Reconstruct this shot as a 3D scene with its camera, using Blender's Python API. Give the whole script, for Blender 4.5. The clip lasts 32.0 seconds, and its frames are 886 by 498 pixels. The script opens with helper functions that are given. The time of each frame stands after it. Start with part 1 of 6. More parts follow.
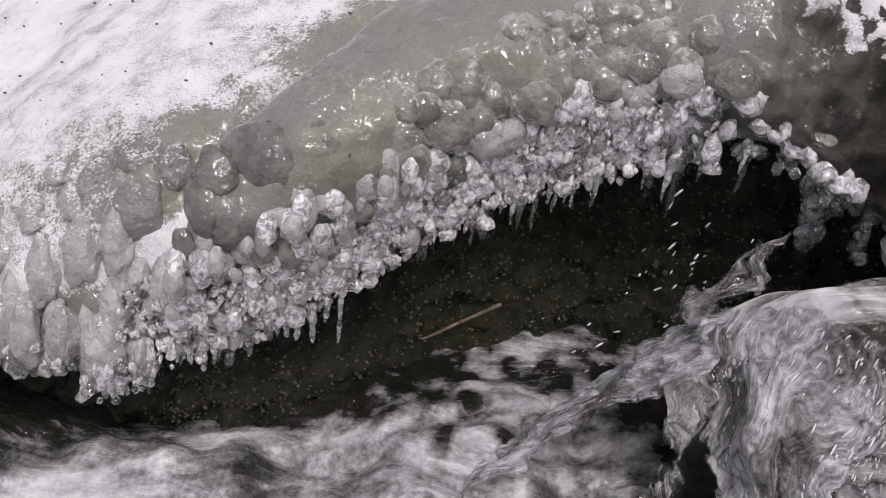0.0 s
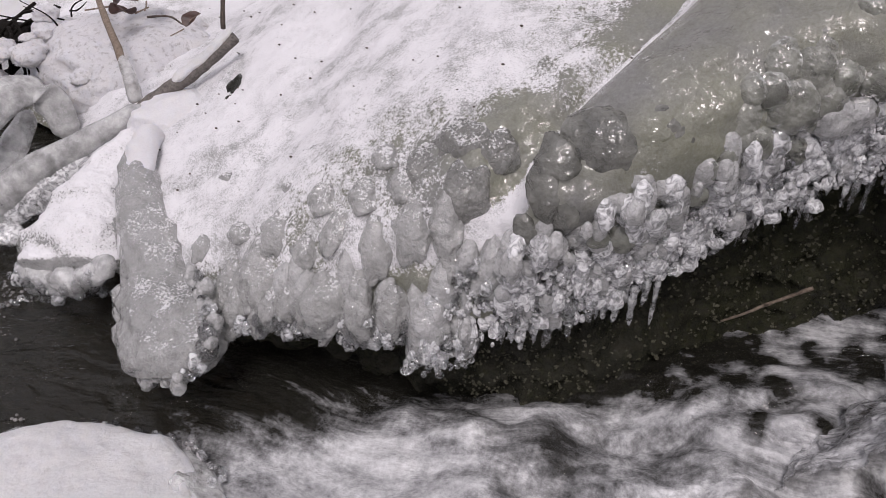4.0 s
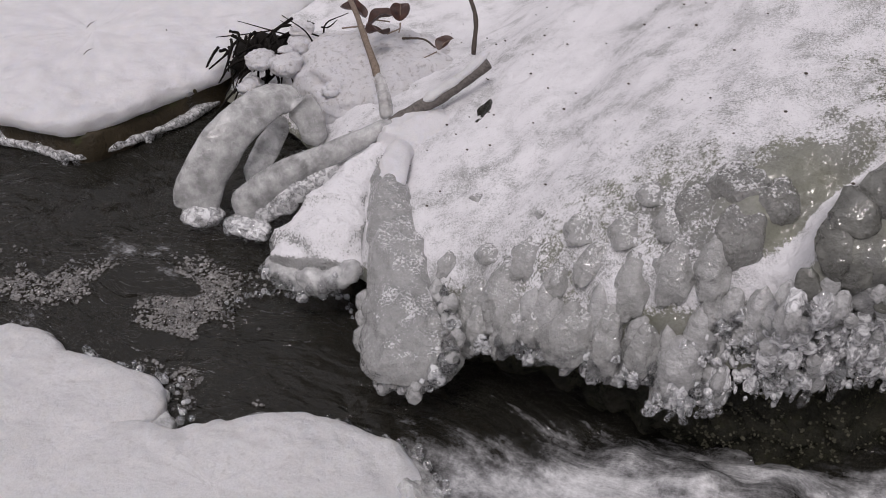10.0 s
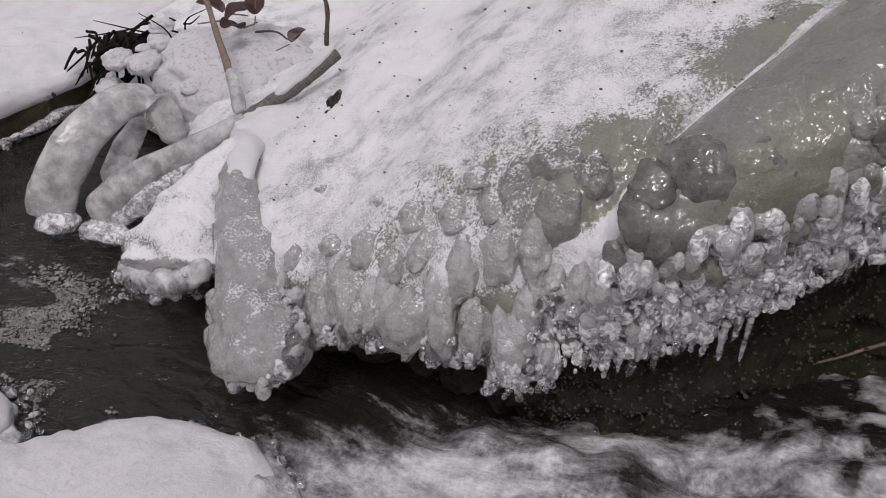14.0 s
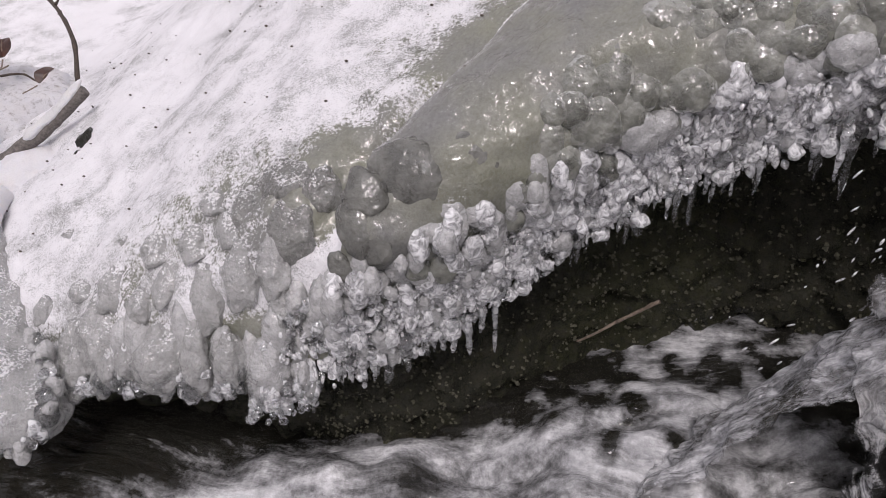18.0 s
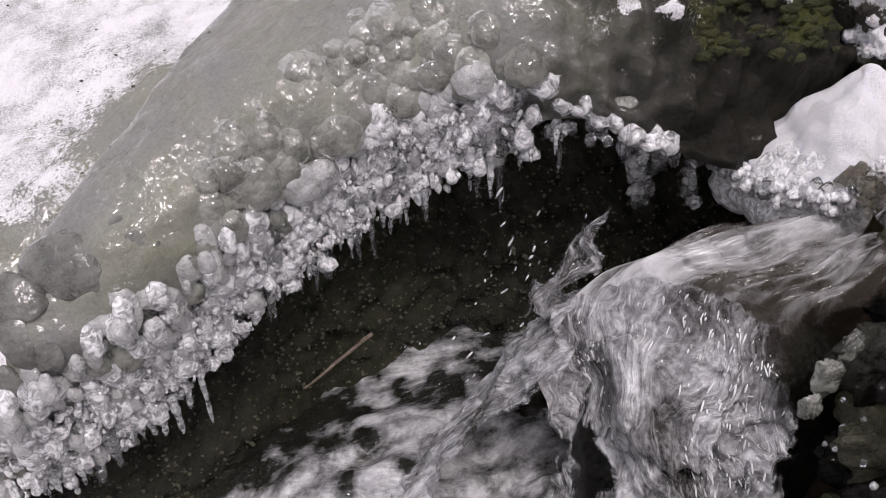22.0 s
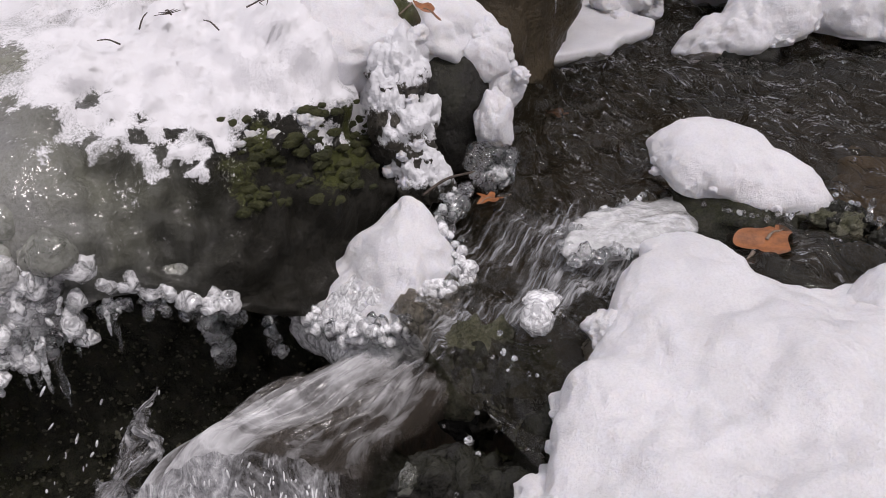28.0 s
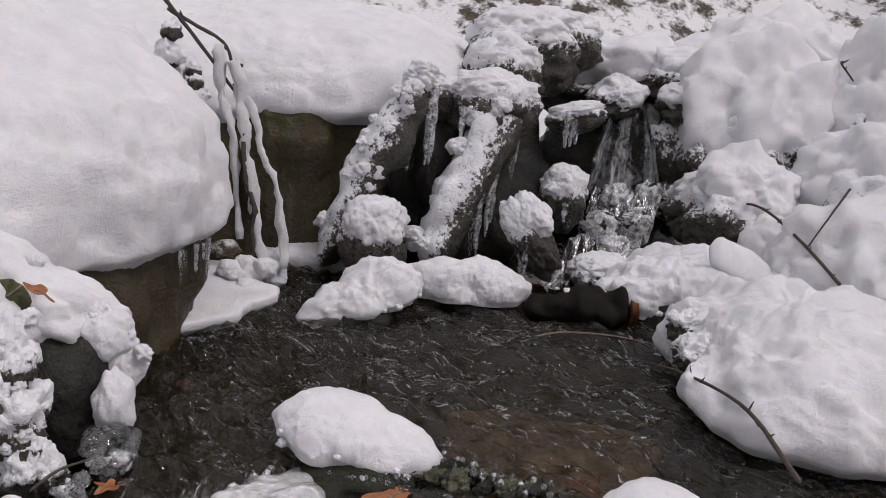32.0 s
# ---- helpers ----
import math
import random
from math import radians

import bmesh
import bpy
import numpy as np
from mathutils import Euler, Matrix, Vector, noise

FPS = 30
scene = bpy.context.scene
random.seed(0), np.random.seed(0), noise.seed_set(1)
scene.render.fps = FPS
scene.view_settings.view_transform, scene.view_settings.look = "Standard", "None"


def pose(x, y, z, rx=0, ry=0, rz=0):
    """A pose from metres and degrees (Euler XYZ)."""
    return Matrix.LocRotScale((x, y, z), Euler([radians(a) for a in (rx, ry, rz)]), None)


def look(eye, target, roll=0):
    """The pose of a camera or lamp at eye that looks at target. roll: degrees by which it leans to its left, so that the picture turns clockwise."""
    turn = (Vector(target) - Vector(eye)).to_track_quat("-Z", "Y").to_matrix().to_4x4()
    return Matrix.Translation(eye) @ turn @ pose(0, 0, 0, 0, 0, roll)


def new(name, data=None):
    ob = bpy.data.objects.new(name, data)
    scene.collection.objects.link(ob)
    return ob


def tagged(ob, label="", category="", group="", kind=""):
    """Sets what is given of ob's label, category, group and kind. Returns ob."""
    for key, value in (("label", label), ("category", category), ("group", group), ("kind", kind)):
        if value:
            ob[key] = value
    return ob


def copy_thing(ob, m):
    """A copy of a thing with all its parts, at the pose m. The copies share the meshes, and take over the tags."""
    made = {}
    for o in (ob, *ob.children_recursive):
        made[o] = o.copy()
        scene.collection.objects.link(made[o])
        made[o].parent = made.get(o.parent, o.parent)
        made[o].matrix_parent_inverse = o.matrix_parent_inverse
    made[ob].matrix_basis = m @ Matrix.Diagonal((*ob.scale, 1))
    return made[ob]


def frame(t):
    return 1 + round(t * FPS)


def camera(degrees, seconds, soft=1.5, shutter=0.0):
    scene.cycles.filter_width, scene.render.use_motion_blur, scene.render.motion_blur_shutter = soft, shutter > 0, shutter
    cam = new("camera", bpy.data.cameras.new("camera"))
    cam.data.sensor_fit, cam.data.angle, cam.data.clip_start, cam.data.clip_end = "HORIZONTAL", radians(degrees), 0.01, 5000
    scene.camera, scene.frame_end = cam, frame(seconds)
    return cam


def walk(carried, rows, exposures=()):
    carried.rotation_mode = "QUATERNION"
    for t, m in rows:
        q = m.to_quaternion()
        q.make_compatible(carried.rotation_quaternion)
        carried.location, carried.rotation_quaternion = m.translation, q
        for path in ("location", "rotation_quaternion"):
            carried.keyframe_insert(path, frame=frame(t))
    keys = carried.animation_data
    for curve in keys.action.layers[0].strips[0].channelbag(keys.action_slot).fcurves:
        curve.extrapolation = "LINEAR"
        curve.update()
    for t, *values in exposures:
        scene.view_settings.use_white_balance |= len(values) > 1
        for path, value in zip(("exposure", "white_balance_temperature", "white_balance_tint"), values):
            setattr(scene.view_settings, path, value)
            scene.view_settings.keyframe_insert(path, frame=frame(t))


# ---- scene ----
cam = camera(55.1, 32.0, 0.9)
METRES, EYE, TILT, LEAN, TURN = 1.2, 0.75, -33.9, -8.1, 0.0
PATH = [
    (0, (0.235, 0.147, 0.591), (0.153, 1.755, -0.595), 8.68),
    (0.5, (0.203, 0.146, 0.597), (0.106, 1.736, -0.612), 8.17),
    (1, (0.157, 0.148, 0.596), (0.046, 1.719, -0.637), 7.46),
    (1.5, (0.137, 0.150, 0.599), (-0.036, 1.705, -0.647), 5.65),
    (2, (0.118, 0.148, 0.597), (-0.115, 1.685, -0.660), 4.16),
    (2.5, (0.094, 0.141, 0.593), (-0.177, 1.666, -0.672), 3.41),
    (4.5, (-0.037, 0.098, 0.607), (-0.540, 1.549, -0.674), -0.29),
    (5, (-0.076, 0.083, 0.603), (-0.641, 1.520, -0.668), -1.04),
    (5.5, (-0.108, 0.076, 0.611), (-0.755, 1.484, -0.653), -2.22),
    (6, (-0.134, 0.063, 0.623), (-0.835, 1.455, -0.630), -1.89),
    (6.5, (-0.159, 0.045, 0.627), (-0.925, 1.415, -0.613), -1.71),
    (7, (-0.172, 0.031, 0.625), (-0.965, 1.397, -0.602), -1.21),
    (7.5, (-0.176, 0.030, 0.626), (-0.977, 1.394, -0.597), -0.85),
    (8, (-0.175, 0.031, 0.623), (-0.982, 1.393, -0.599), -0.77),
    (8.5, (-0.175, 0.031, 0.623), (-0.982, 1.393, -0.600), -0.88),
    (9, (-0.168, 0.033, 0.623), (-0.975, 1.396, -0.600), -1.07),
    (9.5, (-0.156, 0.039, 0.617), (-0.957, 1.401, -0.608), -1.25),
    (10, (-0.146, 0.044, 0.612), (-0.938, 1.409, -0.617), -1.42),
    (10.5, (-0.134, 0.052, 0.608), (-0.914, 1.415, -0.631), -1.69),
    (11, (-0.119, 0.058, 0.601), (-0.888, 1.425, -0.639), -1.84),
    (11.5, (-0.104, 0.068, 0.602), (-0.861, 1.438, -0.642), -1.89),
    (12, (-0.088, 0.075, 0.598), (-0.832, 1.453, -0.647), -1.61),
    (12.5, (-0.061, 0.086, 0.599), (-0.793, 1.469, -0.646), -1.74),
    (13, (-0.036, 0.092, 0.600), (-0.747, 1.487, -0.644), -1.81),
    (13.5, (-0.019, 0.103, 0.605), (-0.698, 1.511, -0.643), -1.54),
    (14, (0.000, 0.112, 0.606), (-0.644, 1.537, -0.641), -1.12),
    (14.5, (0.024, 0.123, 0.606), (-0.591, 1.562, -0.639), -0.94),
    (16.5, (0.109, 0.159, 0.593), (-0.426, 1.641, -0.639), -2.11),
    (17, (0.132, 0.170, 0.599), (-0.358, 1.669, -0.631), -2.04),
    (17.5, (0.170, 0.183, 0.592), (-0.260, 1.702, -0.636), -2.07),
    (18, (0.190, 0.185, 0.596), (-0.179, 1.720, -0.632), -1.90),
    (18.5, (0.224, 0.199, 0.606), (-0.085, 1.748, -0.621), -1.54),
    (19, (0.242, 0.209, 0.617), (-0.004, 1.763, -0.616), -1.57),
    (19.5, (0.269, 0.214, 0.622), (0.076, 1.780, -0.608), -2.04),
    (20, (0.285, 0.216, 0.627), (0.143, 1.789, -0.600), -2.12),
    (20.5, (0.297, 0.216, 0.633), (0.196, 1.795, -0.590), -2.46),
    (21, (0.313, 0.220, 0.642), (0.260, 1.802, -0.582), -2.47),
    (21.5, (0.332, 0.217, 0.638), (0.338, 1.807, -0.575), -2.80),
    (22, (0.342, 0.220, 0.638), (0.456, 1.808, -0.573), -2.33),
    (22.5, (0.361, 0.222, 0.641), (0.569, 1.800, -0.570), -1.76),
    (23, (0.380, 0.226, 0.641), (0.640, 1.802, -0.561), -1.43),
    (23.5, (0.380, 0.226, 0.638), (0.657, 1.806, -0.557), -1.63),
    (24, (0.383, 0.227, 0.640), (0.663, 1.811, -0.549), -1.62),
    (24.5, (0.383, 0.227, 0.642), (0.676, 1.813, -0.540), -1.35),
    (25, (0.396, 0.224, 0.645), (0.720, 1.810, -0.529), -0.66),
    (25.5, (0.424, 0.225, 0.654), (0.826, 1.799, -0.513), 0.41),
    (26, (0.454, 0.218, 0.666), (0.952, 1.774, -0.487), 0.89),
    (26.5, (0.486, 0.213, 0.677), (1.075, 1.753, -0.454), 0.91),
    (28.5, (0.584, 0.211, 0.655), (1.445, 1.753, -0.284), -0.78),
    (29, (0.592, 0.201, 0.665), (1.581, 1.689, -0.235), 0.27),
    (29.5, (0.591, 0.195, 0.674), (1.709, 1.630, -0.159), 1.26),
    (30, (0.589, 0.192, 0.682), (1.830, 1.561, -0.083), 2.51),
    (30.5, (0.584, 0.183, 0.695), (1.930, 1.512, 0.043), 3.36),
    (31, (0.578, 0.180, 0.707), (2.007, 1.464, 0.150), 4.16),
    (31.5, (0.572, 0.175, 0.719), (2.056, 1.427, 0.239), 4.85),
    (32, (0.567, 0.181, 0.717), (2.085, 1.413, 0.296), 5.16),
]
walk(cam, [(t, look(eye, target, roll)) for t, eye, target, roll in PATH],
     [(0, 0.12, 6500, 18), (5, -0.14, 6500, 17), (7, -0.33, 6500, 16), (13, -0.33, 6500, 16), (16, -0.18, 6500, 17), (19, 0.16, 6500, 18), (22, 0.28, 6500, 19), (24, 0.34, 6500, 19), (26, 0.14, 6500, 18), (29, 0.18, 6500, 16), (30, 0.22, 6500, 16), (32, 0.0, 6500, 16)])

# ---- light and sky ----
world = bpy.data.worlds.new("world")
scene.world = world
world.use_nodes = True
wn = world.node_tree.nodes
sky = wn.new("ShaderNodeTexSky")
sky.sky_type, sky.sun_disc = "NISHITA", False
sky.sun_elevation, sky.sun_rotation = radians(60), radians(165)
sky.dust_density, sky.air_density = 3.0, 1.0
haze = wn.new("ShaderNodeMix")
haze.data_type = "RGBA"
haze.inputs[0].default_value = 0.8
haze.inputs[7].default_value = (8.0, 7.9, 8.1, 1)
world.node_tree.links.new(sky.outputs[0], haze.inputs[6])
way = wn.new("ShaderNodeTexCoord")
split = wn.new("ShaderNodeSeparateXYZ")
world.node_tree.links.new(way.outputs["Generated"], split.inputs[0])
lift = wn.new("ShaderNodeMapRange")  # an overcast sky is three times as bright overhead as at the horizon
lift.inputs["From Min"].default_value, lift.inputs["From Max"].default_value = 0.0, 1.0
lift.inputs["To Min"].default_value, lift.inputs["To Max"].default_value = 0.42, 1.35
world.node_tree.links.new(split.outputs[2], lift.inputs["Value"])
grade = wn.new("ShaderNodeVectorMath")
grade.operation = "SCALE"
world.node_tree.links.new(haze.outputs[2], grade.inputs[0])
world.node_tree.links.new(lift.outputs[0], grade.inputs["Scale"])
world.node_tree.links.new(grade.outputs[0], wn["Background"].inputs[0])
wn["Background"].inputs[1].default_value = 0.11
sun = new("sun", bpy.data.lights.new("sun", "SUN"))
sun.data.energy, sun.data.angle, sun.data.color = 1.5, radians(14), (1.0, 0.97, 0.94)
sun.matrix_world = look((0.3, -1.15, 2.1), (0, 0, 0))
sun.location = (0, 0, 20)

POOL, LOW = 0.08, -0.655


# ---- small tools ----
def hash3(i, j, k, seed):
    h = (i * 374761393 + j * 668265263 + k * 2147483647 + seed * 974634151) & 0xFFFFFFFF
    h = ((h ^ (h >> 13)) * 1274126177) & 0xFFFFFFFF
    return ((h ^ (h >> 16)) & 0xFFFF) / 65535.0


def vnoise(P, seed=0):
    """Smooth noise, -1 to 1, at the points P (..., 3)."""
    P = np.asarray(P, float)
    I = np.floor(P).astype(np.int64)
    f = P - I
    f = f * f * (3 - 2 * f)
    out = 0
    for a in (0, 1):
        for b in (0, 1):
            for c in (0, 1):
                w = (f[..., 0] if a else 1 - f[..., 0]) * (f[..., 1] if b else 1 - f[..., 1]) * (f[..., 2] if c else 1 - f[..., 2])
                out = out + w * hash3(I[..., 0] + a, I[..., 1] + b, I[..., 2] + c, seed)
    return out * 2 - 1


def fbm(P, scale, octaves=4, seed=0, gain=0.5):
    P = np.asarray(P, float)
    out, amp = 0, 1.0
    for o in range(octaves):
        out = out + amp * vnoise(P * scale * 2.03 ** o + 17.3 * o, seed + o)
        amp *= gain
    return out


def smooth(a, b, x):
    s = np.clip((np.asarray(x, float) - a) / (b - a), 0, 1)
    return s * s * (3 - 2 * s)


def curve(table, x):
    """Smooth interpolation in a short table of (x, value)."""
    xs, ys = np.array(table, float).T
    m = np.gradient(ys, xs)
    x = np.clip(np.asarray(x, float), xs[0], xs[-1])
    i = np.clip(np.searchsorted(xs, x) - 1, 0, len(xs) - 2)
    h = xs[i + 1] - xs[i]
    s = (x - xs[i]) / h
    return ((1 + 2 * s) * (1 - s) ** 2 * ys[i] + s * (1 - s) ** 2 * h * m[i] + s * s * (3 - 2 * s) * ys[i + 1] + s * s * (s - 1) * h * m[i + 1])


AT = {}


def mesh_of(name, verts, faces, material, masks=()):
    me = bpy.data.meshes.new(name)
    me.from_pydata(np.asarray(verts, float).tolist(), [], [list(map(int, f)) for f in faces])
    me.polygons.foreach_set("use_smooth", [True] * len(me.polygons))
    for key, values in masks:
        me.attributes.new(key, "FLOAT", "POINT").data.foreach_set("value", np.asarray(values, float).ravel())
    me.materials.append(material)
    return me


def thing(name, at, label, category, group="", kind=""):
    ob = tagged(new(name), label, category, group, kind)
    ob.location = at
    ob.empty_display_size = 0.05
    AT[ob] = np.array(at, float)
    return ob


def part(name, mesh, parent, label=""):
    """Links a mesh given in world places as a part of a thing or of a part."""
    ob = new(name, mesh)
    mesh.transform(Matrix.Translation(-AT[parent]))
    ob.parent = parent
    AT[ob] = AT[parent]
    return tagged(ob, label)


def piece(name, mesh, parent, m):
    """Links a shared mesh as one piece of a thing at the world pose m."""
    ob = new(name, mesh)
    ob.parent = parent
    ob.matrix_basis = Matrix.Translation(-AT[parent]) @ m
    return ob


def solid(name, mesh, at, label, category, group="", kind=""):
    """A thing that is one mesh."""
    ob = new(name, mesh)
    mesh.transform(Matrix.Translation(-Vector(at)))
    ob.location = at
    AT[ob] = np.array(at, float)
    return tagged(ob, label, category, group, kind)


def quads(nu, nv, wrap=False):
    u, v = np.meshgrid(np.arange(nu if wrap else nu - 1), np.arange(nv - 1), indexing="ij")
    a, b = (u * nv + v).ravel(), ((u + 1) % nu * nv + v).ravel()
    return np.stack([a, b, b + 1, a + 1], -1)


def grid(name, P, material, masks=()):
    nu, nv = P.shape[:2]
    return mesh_of(name, P.reshape(-1, 3), quads(nu, nv), material, masks)


def ball(level):
    bm = bmesh.new()
    bmesh.ops.create_icosphere(bm, subdivisions=level, radius=1)
    V = np.array([v.co for v in bm.verts])
    F = [[v.index for v in f.verts] for f in bm.faces]
    bm.free()
    return V, F


BALLS = {k: ball(k) for k in (2, 3, 4, 5)}


def lump(name, at, radii, material, seed, level=4, rough=0.12, scale=2.2, flat=None, turn=0.0, tip=0.0, fine=0.02, facet=0.0):
    """A rounded stone or lump of snow: a ball with uneven sides; flat cuts it level below that share of its height."""
    V, F = BALLS[level]
    n = fbm(V + seed * 3.7, scale, 4, seed)
    g = fbm(V + seed * 1.3, scale * 5, 3, seed + 9)
    r = 1 + rough * n + fine * g
    if facet:
        r = r - facet * np.abs(vnoise(V * 1.7 + seed, seed + 4))
    W = V * r[:, None] * np.array(radii)
    if flat is not None:
        W[:, 2] = np.maximum(W[:, 2], flat * radii[2] + 0.1 * (W[:, 2] - flat * radii[2]))
    c, s = math.cos(radians(turn)), math.sin(radians(turn))
    ct, st = math.cos(radians(tip)), math.sin(radians(tip))
    x, y, z = W.T
    x, z = x * ct + z * st, -x * st + z * ct
    W = np.stack([x * c - y * s, x * s + y * c, z], -1) + np.array(at)
    return mesh_of(name, W, F, material, (("up", V[:, 2]),))


def mound(name, outline, base, height, material, seed, bulge=2.4, wob=0.03, nt=150, nr=34, skirt=0.03, tilt=(0, 0), bumps=0.012, jag=0.0, centre=None, under=0.9, drop=None):
    """Snow or ice heaped on a ground plan that is a closed ring of corners: rounded rims, an overhang and an uneven top."""
    C = np.array(outline, float)
    mid = np.array(centre if centre else C.mean(0))
    rel = C - mid
    ang = np.unwrap(np.arctan2(rel[:, 1], rel[:, 0]))
    if ang[-1] < ang[0]:
        rel, ang = rel[::-1], ang[::-1]
    rad = np.hypot(*rel.T)
    order = np.argsort(np.mod(ang, 2 * np.pi))
    a, r = np.mod(ang, 2 * np.pi)[order], rad[order]
    a3, r3 = np.r_[a - 2 * np.pi, a, a + 2 * np.pi], np.r_[r, r, r]
    th = np.linspace(0, 2 * np.pi, nt, endpoint=False)
    rr = np.interp(th, a3, r3)
    soft = np.hanning(max(5, nt // 22) | 1)
    soft /= soft.sum()
    pad_ = len(soft) // 2
    rr = np.convolve(np.r_[rr[-pad_:], rr, rr[:pad_]], soft, "valid")
    ring = np.stack([np.cos(th), np.sin(th), 0 * th], -1)
    rr = rr * (1 + wob * fbm(ring * 2 + seed, 2.0, 4, seed)) + jag * fbm(ring * rr[:, None] + seed, 30, 3, seed + 3)
    phi = np.linspace(0, np.pi / 2, nr)
    rho = np.r_[np.sin(phi) ** (2 / bulge), 1 - (1 - under) * np.linspace(0.25, 1, 6)]
    zz = np.r_[np.cos(phi) ** (2 / bulge), np.zeros(6)]
    low = np.r_[np.zeros(nr), np.linspace(0.3, 1, 6)]
    X = mid[0] + np.cos(th)[:, None] * rr[:, None] * rho
    Y = mid[1] + np.sin(th)[:, None] * rr[:, None] * rho
    Z = base + height * zz[None, :] + tilt[0] * (X - mid[0]) + tilt[1] * (Y - mid[1]) - skirt * low[None, :]
    P = np.stack([X, Y, Z], -1)
    n = fbm(P, 9, 4, seed) * bumps + fbm(P, 60, 2, seed + 5) * bumps * 0.12
    fade = np.minimum(1, rho * 4)
    P[..., 2] += n * (0.3 + 0.7 * zz[None, :] ** 0.5) * np.where(low > 0, 0.5, 1)
    side = (1 - zz[None, :] ** 2) * fade
    P[..., 0] += np.cos(th)[:, None] * n * side
    P[..., 1] += np.sin(th)[:, None] * n * side
    if drop is not None:
        P[..., 2] = np.maximum(P[..., 2], drop)
    me = mesh_of(name, P.reshape(-1, 3), quads(nt, nr + 6, True), material, (("up", np.broadcast_to(zz * 2 - 1 - low, (nt, nr + 6))),))
    return me


def tube(name, pts, radii, material, sides=8, seed=0, knobs=0.0):
    """A round stem along a line of points, with a radius at each."""
    pts, radii = np.array(pts, float), np.array(radii, float)
    n = max(len(pts) * 5, 8)
    k = np.linspace(0, len(pts) - 1, n)
    Q = np.stack([curve(np.stack([np.arange(len(pts)), pts[:, c]], -1), k) for c in range(3)], -1)
    R = np.interp(k / (len(pts) - 1), np.linspace(0, 1, len(radii)), radii)
    T = np.gradient(Q, axis=0)
    T /= np.linalg.norm(T, axis=1)[:, None] + 1e-9
    ref = np.array([0.31, 0.2, 0.93])
    A = np.cross(T, ref)
    A /= np.linalg.norm(A, axis=1)[:, None] + 1e-9
    B = np.cross(T, A)
    th = np.linspace(0, 2 * np.pi, sides, endpoint=False)
    P = Q[:, None] + R[:, None, None] * (np.cos(th)[None, :, None] * A[:, None] + np.sin(th)[None, :, None] * B[:, None])
    if knobs:
        P = P + (P - Q[:, None]) * (knobs * fbm(P, 0.6 / max(R.mean(), 1e-4), 3, seed))[..., None]
    V = np.concatenate([P.reshape(-1, 3), Q[:1], Q[-1:]])
    F = []
    for i in range(n - 1):
        for j in range(sides):
            F.append((i * sides + j, i * sides + (j + 1) % sides, (i + 1) * sides + (j + 1) % sides, (i + 1) * sides + j))
    for j in range(sides):
        F.append((n * sides, (j + 1) % sides, j))
        F.append((n * sides + 1, (n - 1) * sides + j, (n - 1) * sides + (j + 1) % sides))
    return mesh_of(name, V, F, material)


def join(name, meshes, material):
    """Several small meshes as one."""
    V, F, k = [], [], 0
    for me in meshes:
        v = np.empty(len(me.vertices) * 3)
        me.vertices.foreach_get("co", v)
        V.append(v.reshape(-1, 3))
        F += [[i + k for i in p.vertices] for p in me.polygons]
        k += len(me.vertices)
        bpy.data.meshes.remove(me)
    return mesh_of(name, np.concatenate(V), F, material)


# ---- materials ----
def shader(name):
    m = bpy.data.materials.new(name)
    m.use_nodes = True
    return m, m.node_tree.nodes, m.node_tree.links, m.node_tree.nodes["Principled BSDF"]


def tex(nodes, links, scale, detail=6, rough=0.55, stretch=None, distort=0.0, flow=None):
    co = nodes.new("ShaderNodeNewGeometry")
    t = nodes.new("ShaderNodeTexNoise")
    t.inputs["Scale"].default_value, t.inputs["Detail"].default_value, t.inputs["Roughness"].default_value = scale, detail, rough
    t.inputs["Distortion"].default_value = distort
    if stretch:
        mp = nodes.new("ShaderNodeMapping")
        mp.inputs["Scale"].default_value = stretch
        links.new(co.outputs["Position"], mp.inputs[0])
        links.new(mp.outputs[0], t.inputs["Vector"])
    elif flow:
        cx_ = nodes.new("ShaderNodeCombineXYZ")
        for i, key in enumerate(("down", "across")):
            links.new(calc(nodes, links, "MULTIPLY", attr(nodes, key), flow[i]), cx_.inputs[i])
        links.new(cx_.outputs[0], t.inputs["Vector"])
    else:
        links.new(co.outputs["Position"], t.inputs["Vector"])
    return t.outputs[0]


def ramp(nodes, links, src, stops):
    r = nodes.new("ShaderNodeValToRGB")
    el = r.color_ramp.elements
    while len(el) < len(stops):
        el.new(0.5)
    for e, (at, col) in zip(el, stops):
        e.position, e.color = at, (*col, 1) if len(col) == 3 else (col[0],) * 3 + (1,)
    links.new(src, r.inputs[0])
    return r.outputs[0]


def mixed(nodes, links, fac, a, b, kind="MIX"):
    m = nodes.new("ShaderNodeMix")
    m.data_type, m.blend_type = "RGBA", kind
    for sock, v in ((m.inputs[0], fac), (m.inputs[6], a), (m.inputs[7], b)):
        if isinstance(v, (int, float)):
            sock.default_value = v
        elif isinstance(v, tuple):
            sock.default_value = (*v, 1)
        else:
            links.new(v, sock)
    return m.outputs[2]


def calc(nodes, links, op, a, b=0.0, clamp=False):
    m = nodes.new("ShaderNodeMath")
    m.operation, m.use_clamp = op, clamp
    for sock, v in zip(m.inputs, (a, b)):
        if isinstance(v, (int, float)):
            sock.default_value = v
        else:
            links.new(v, sock)
    return m.outputs[0]


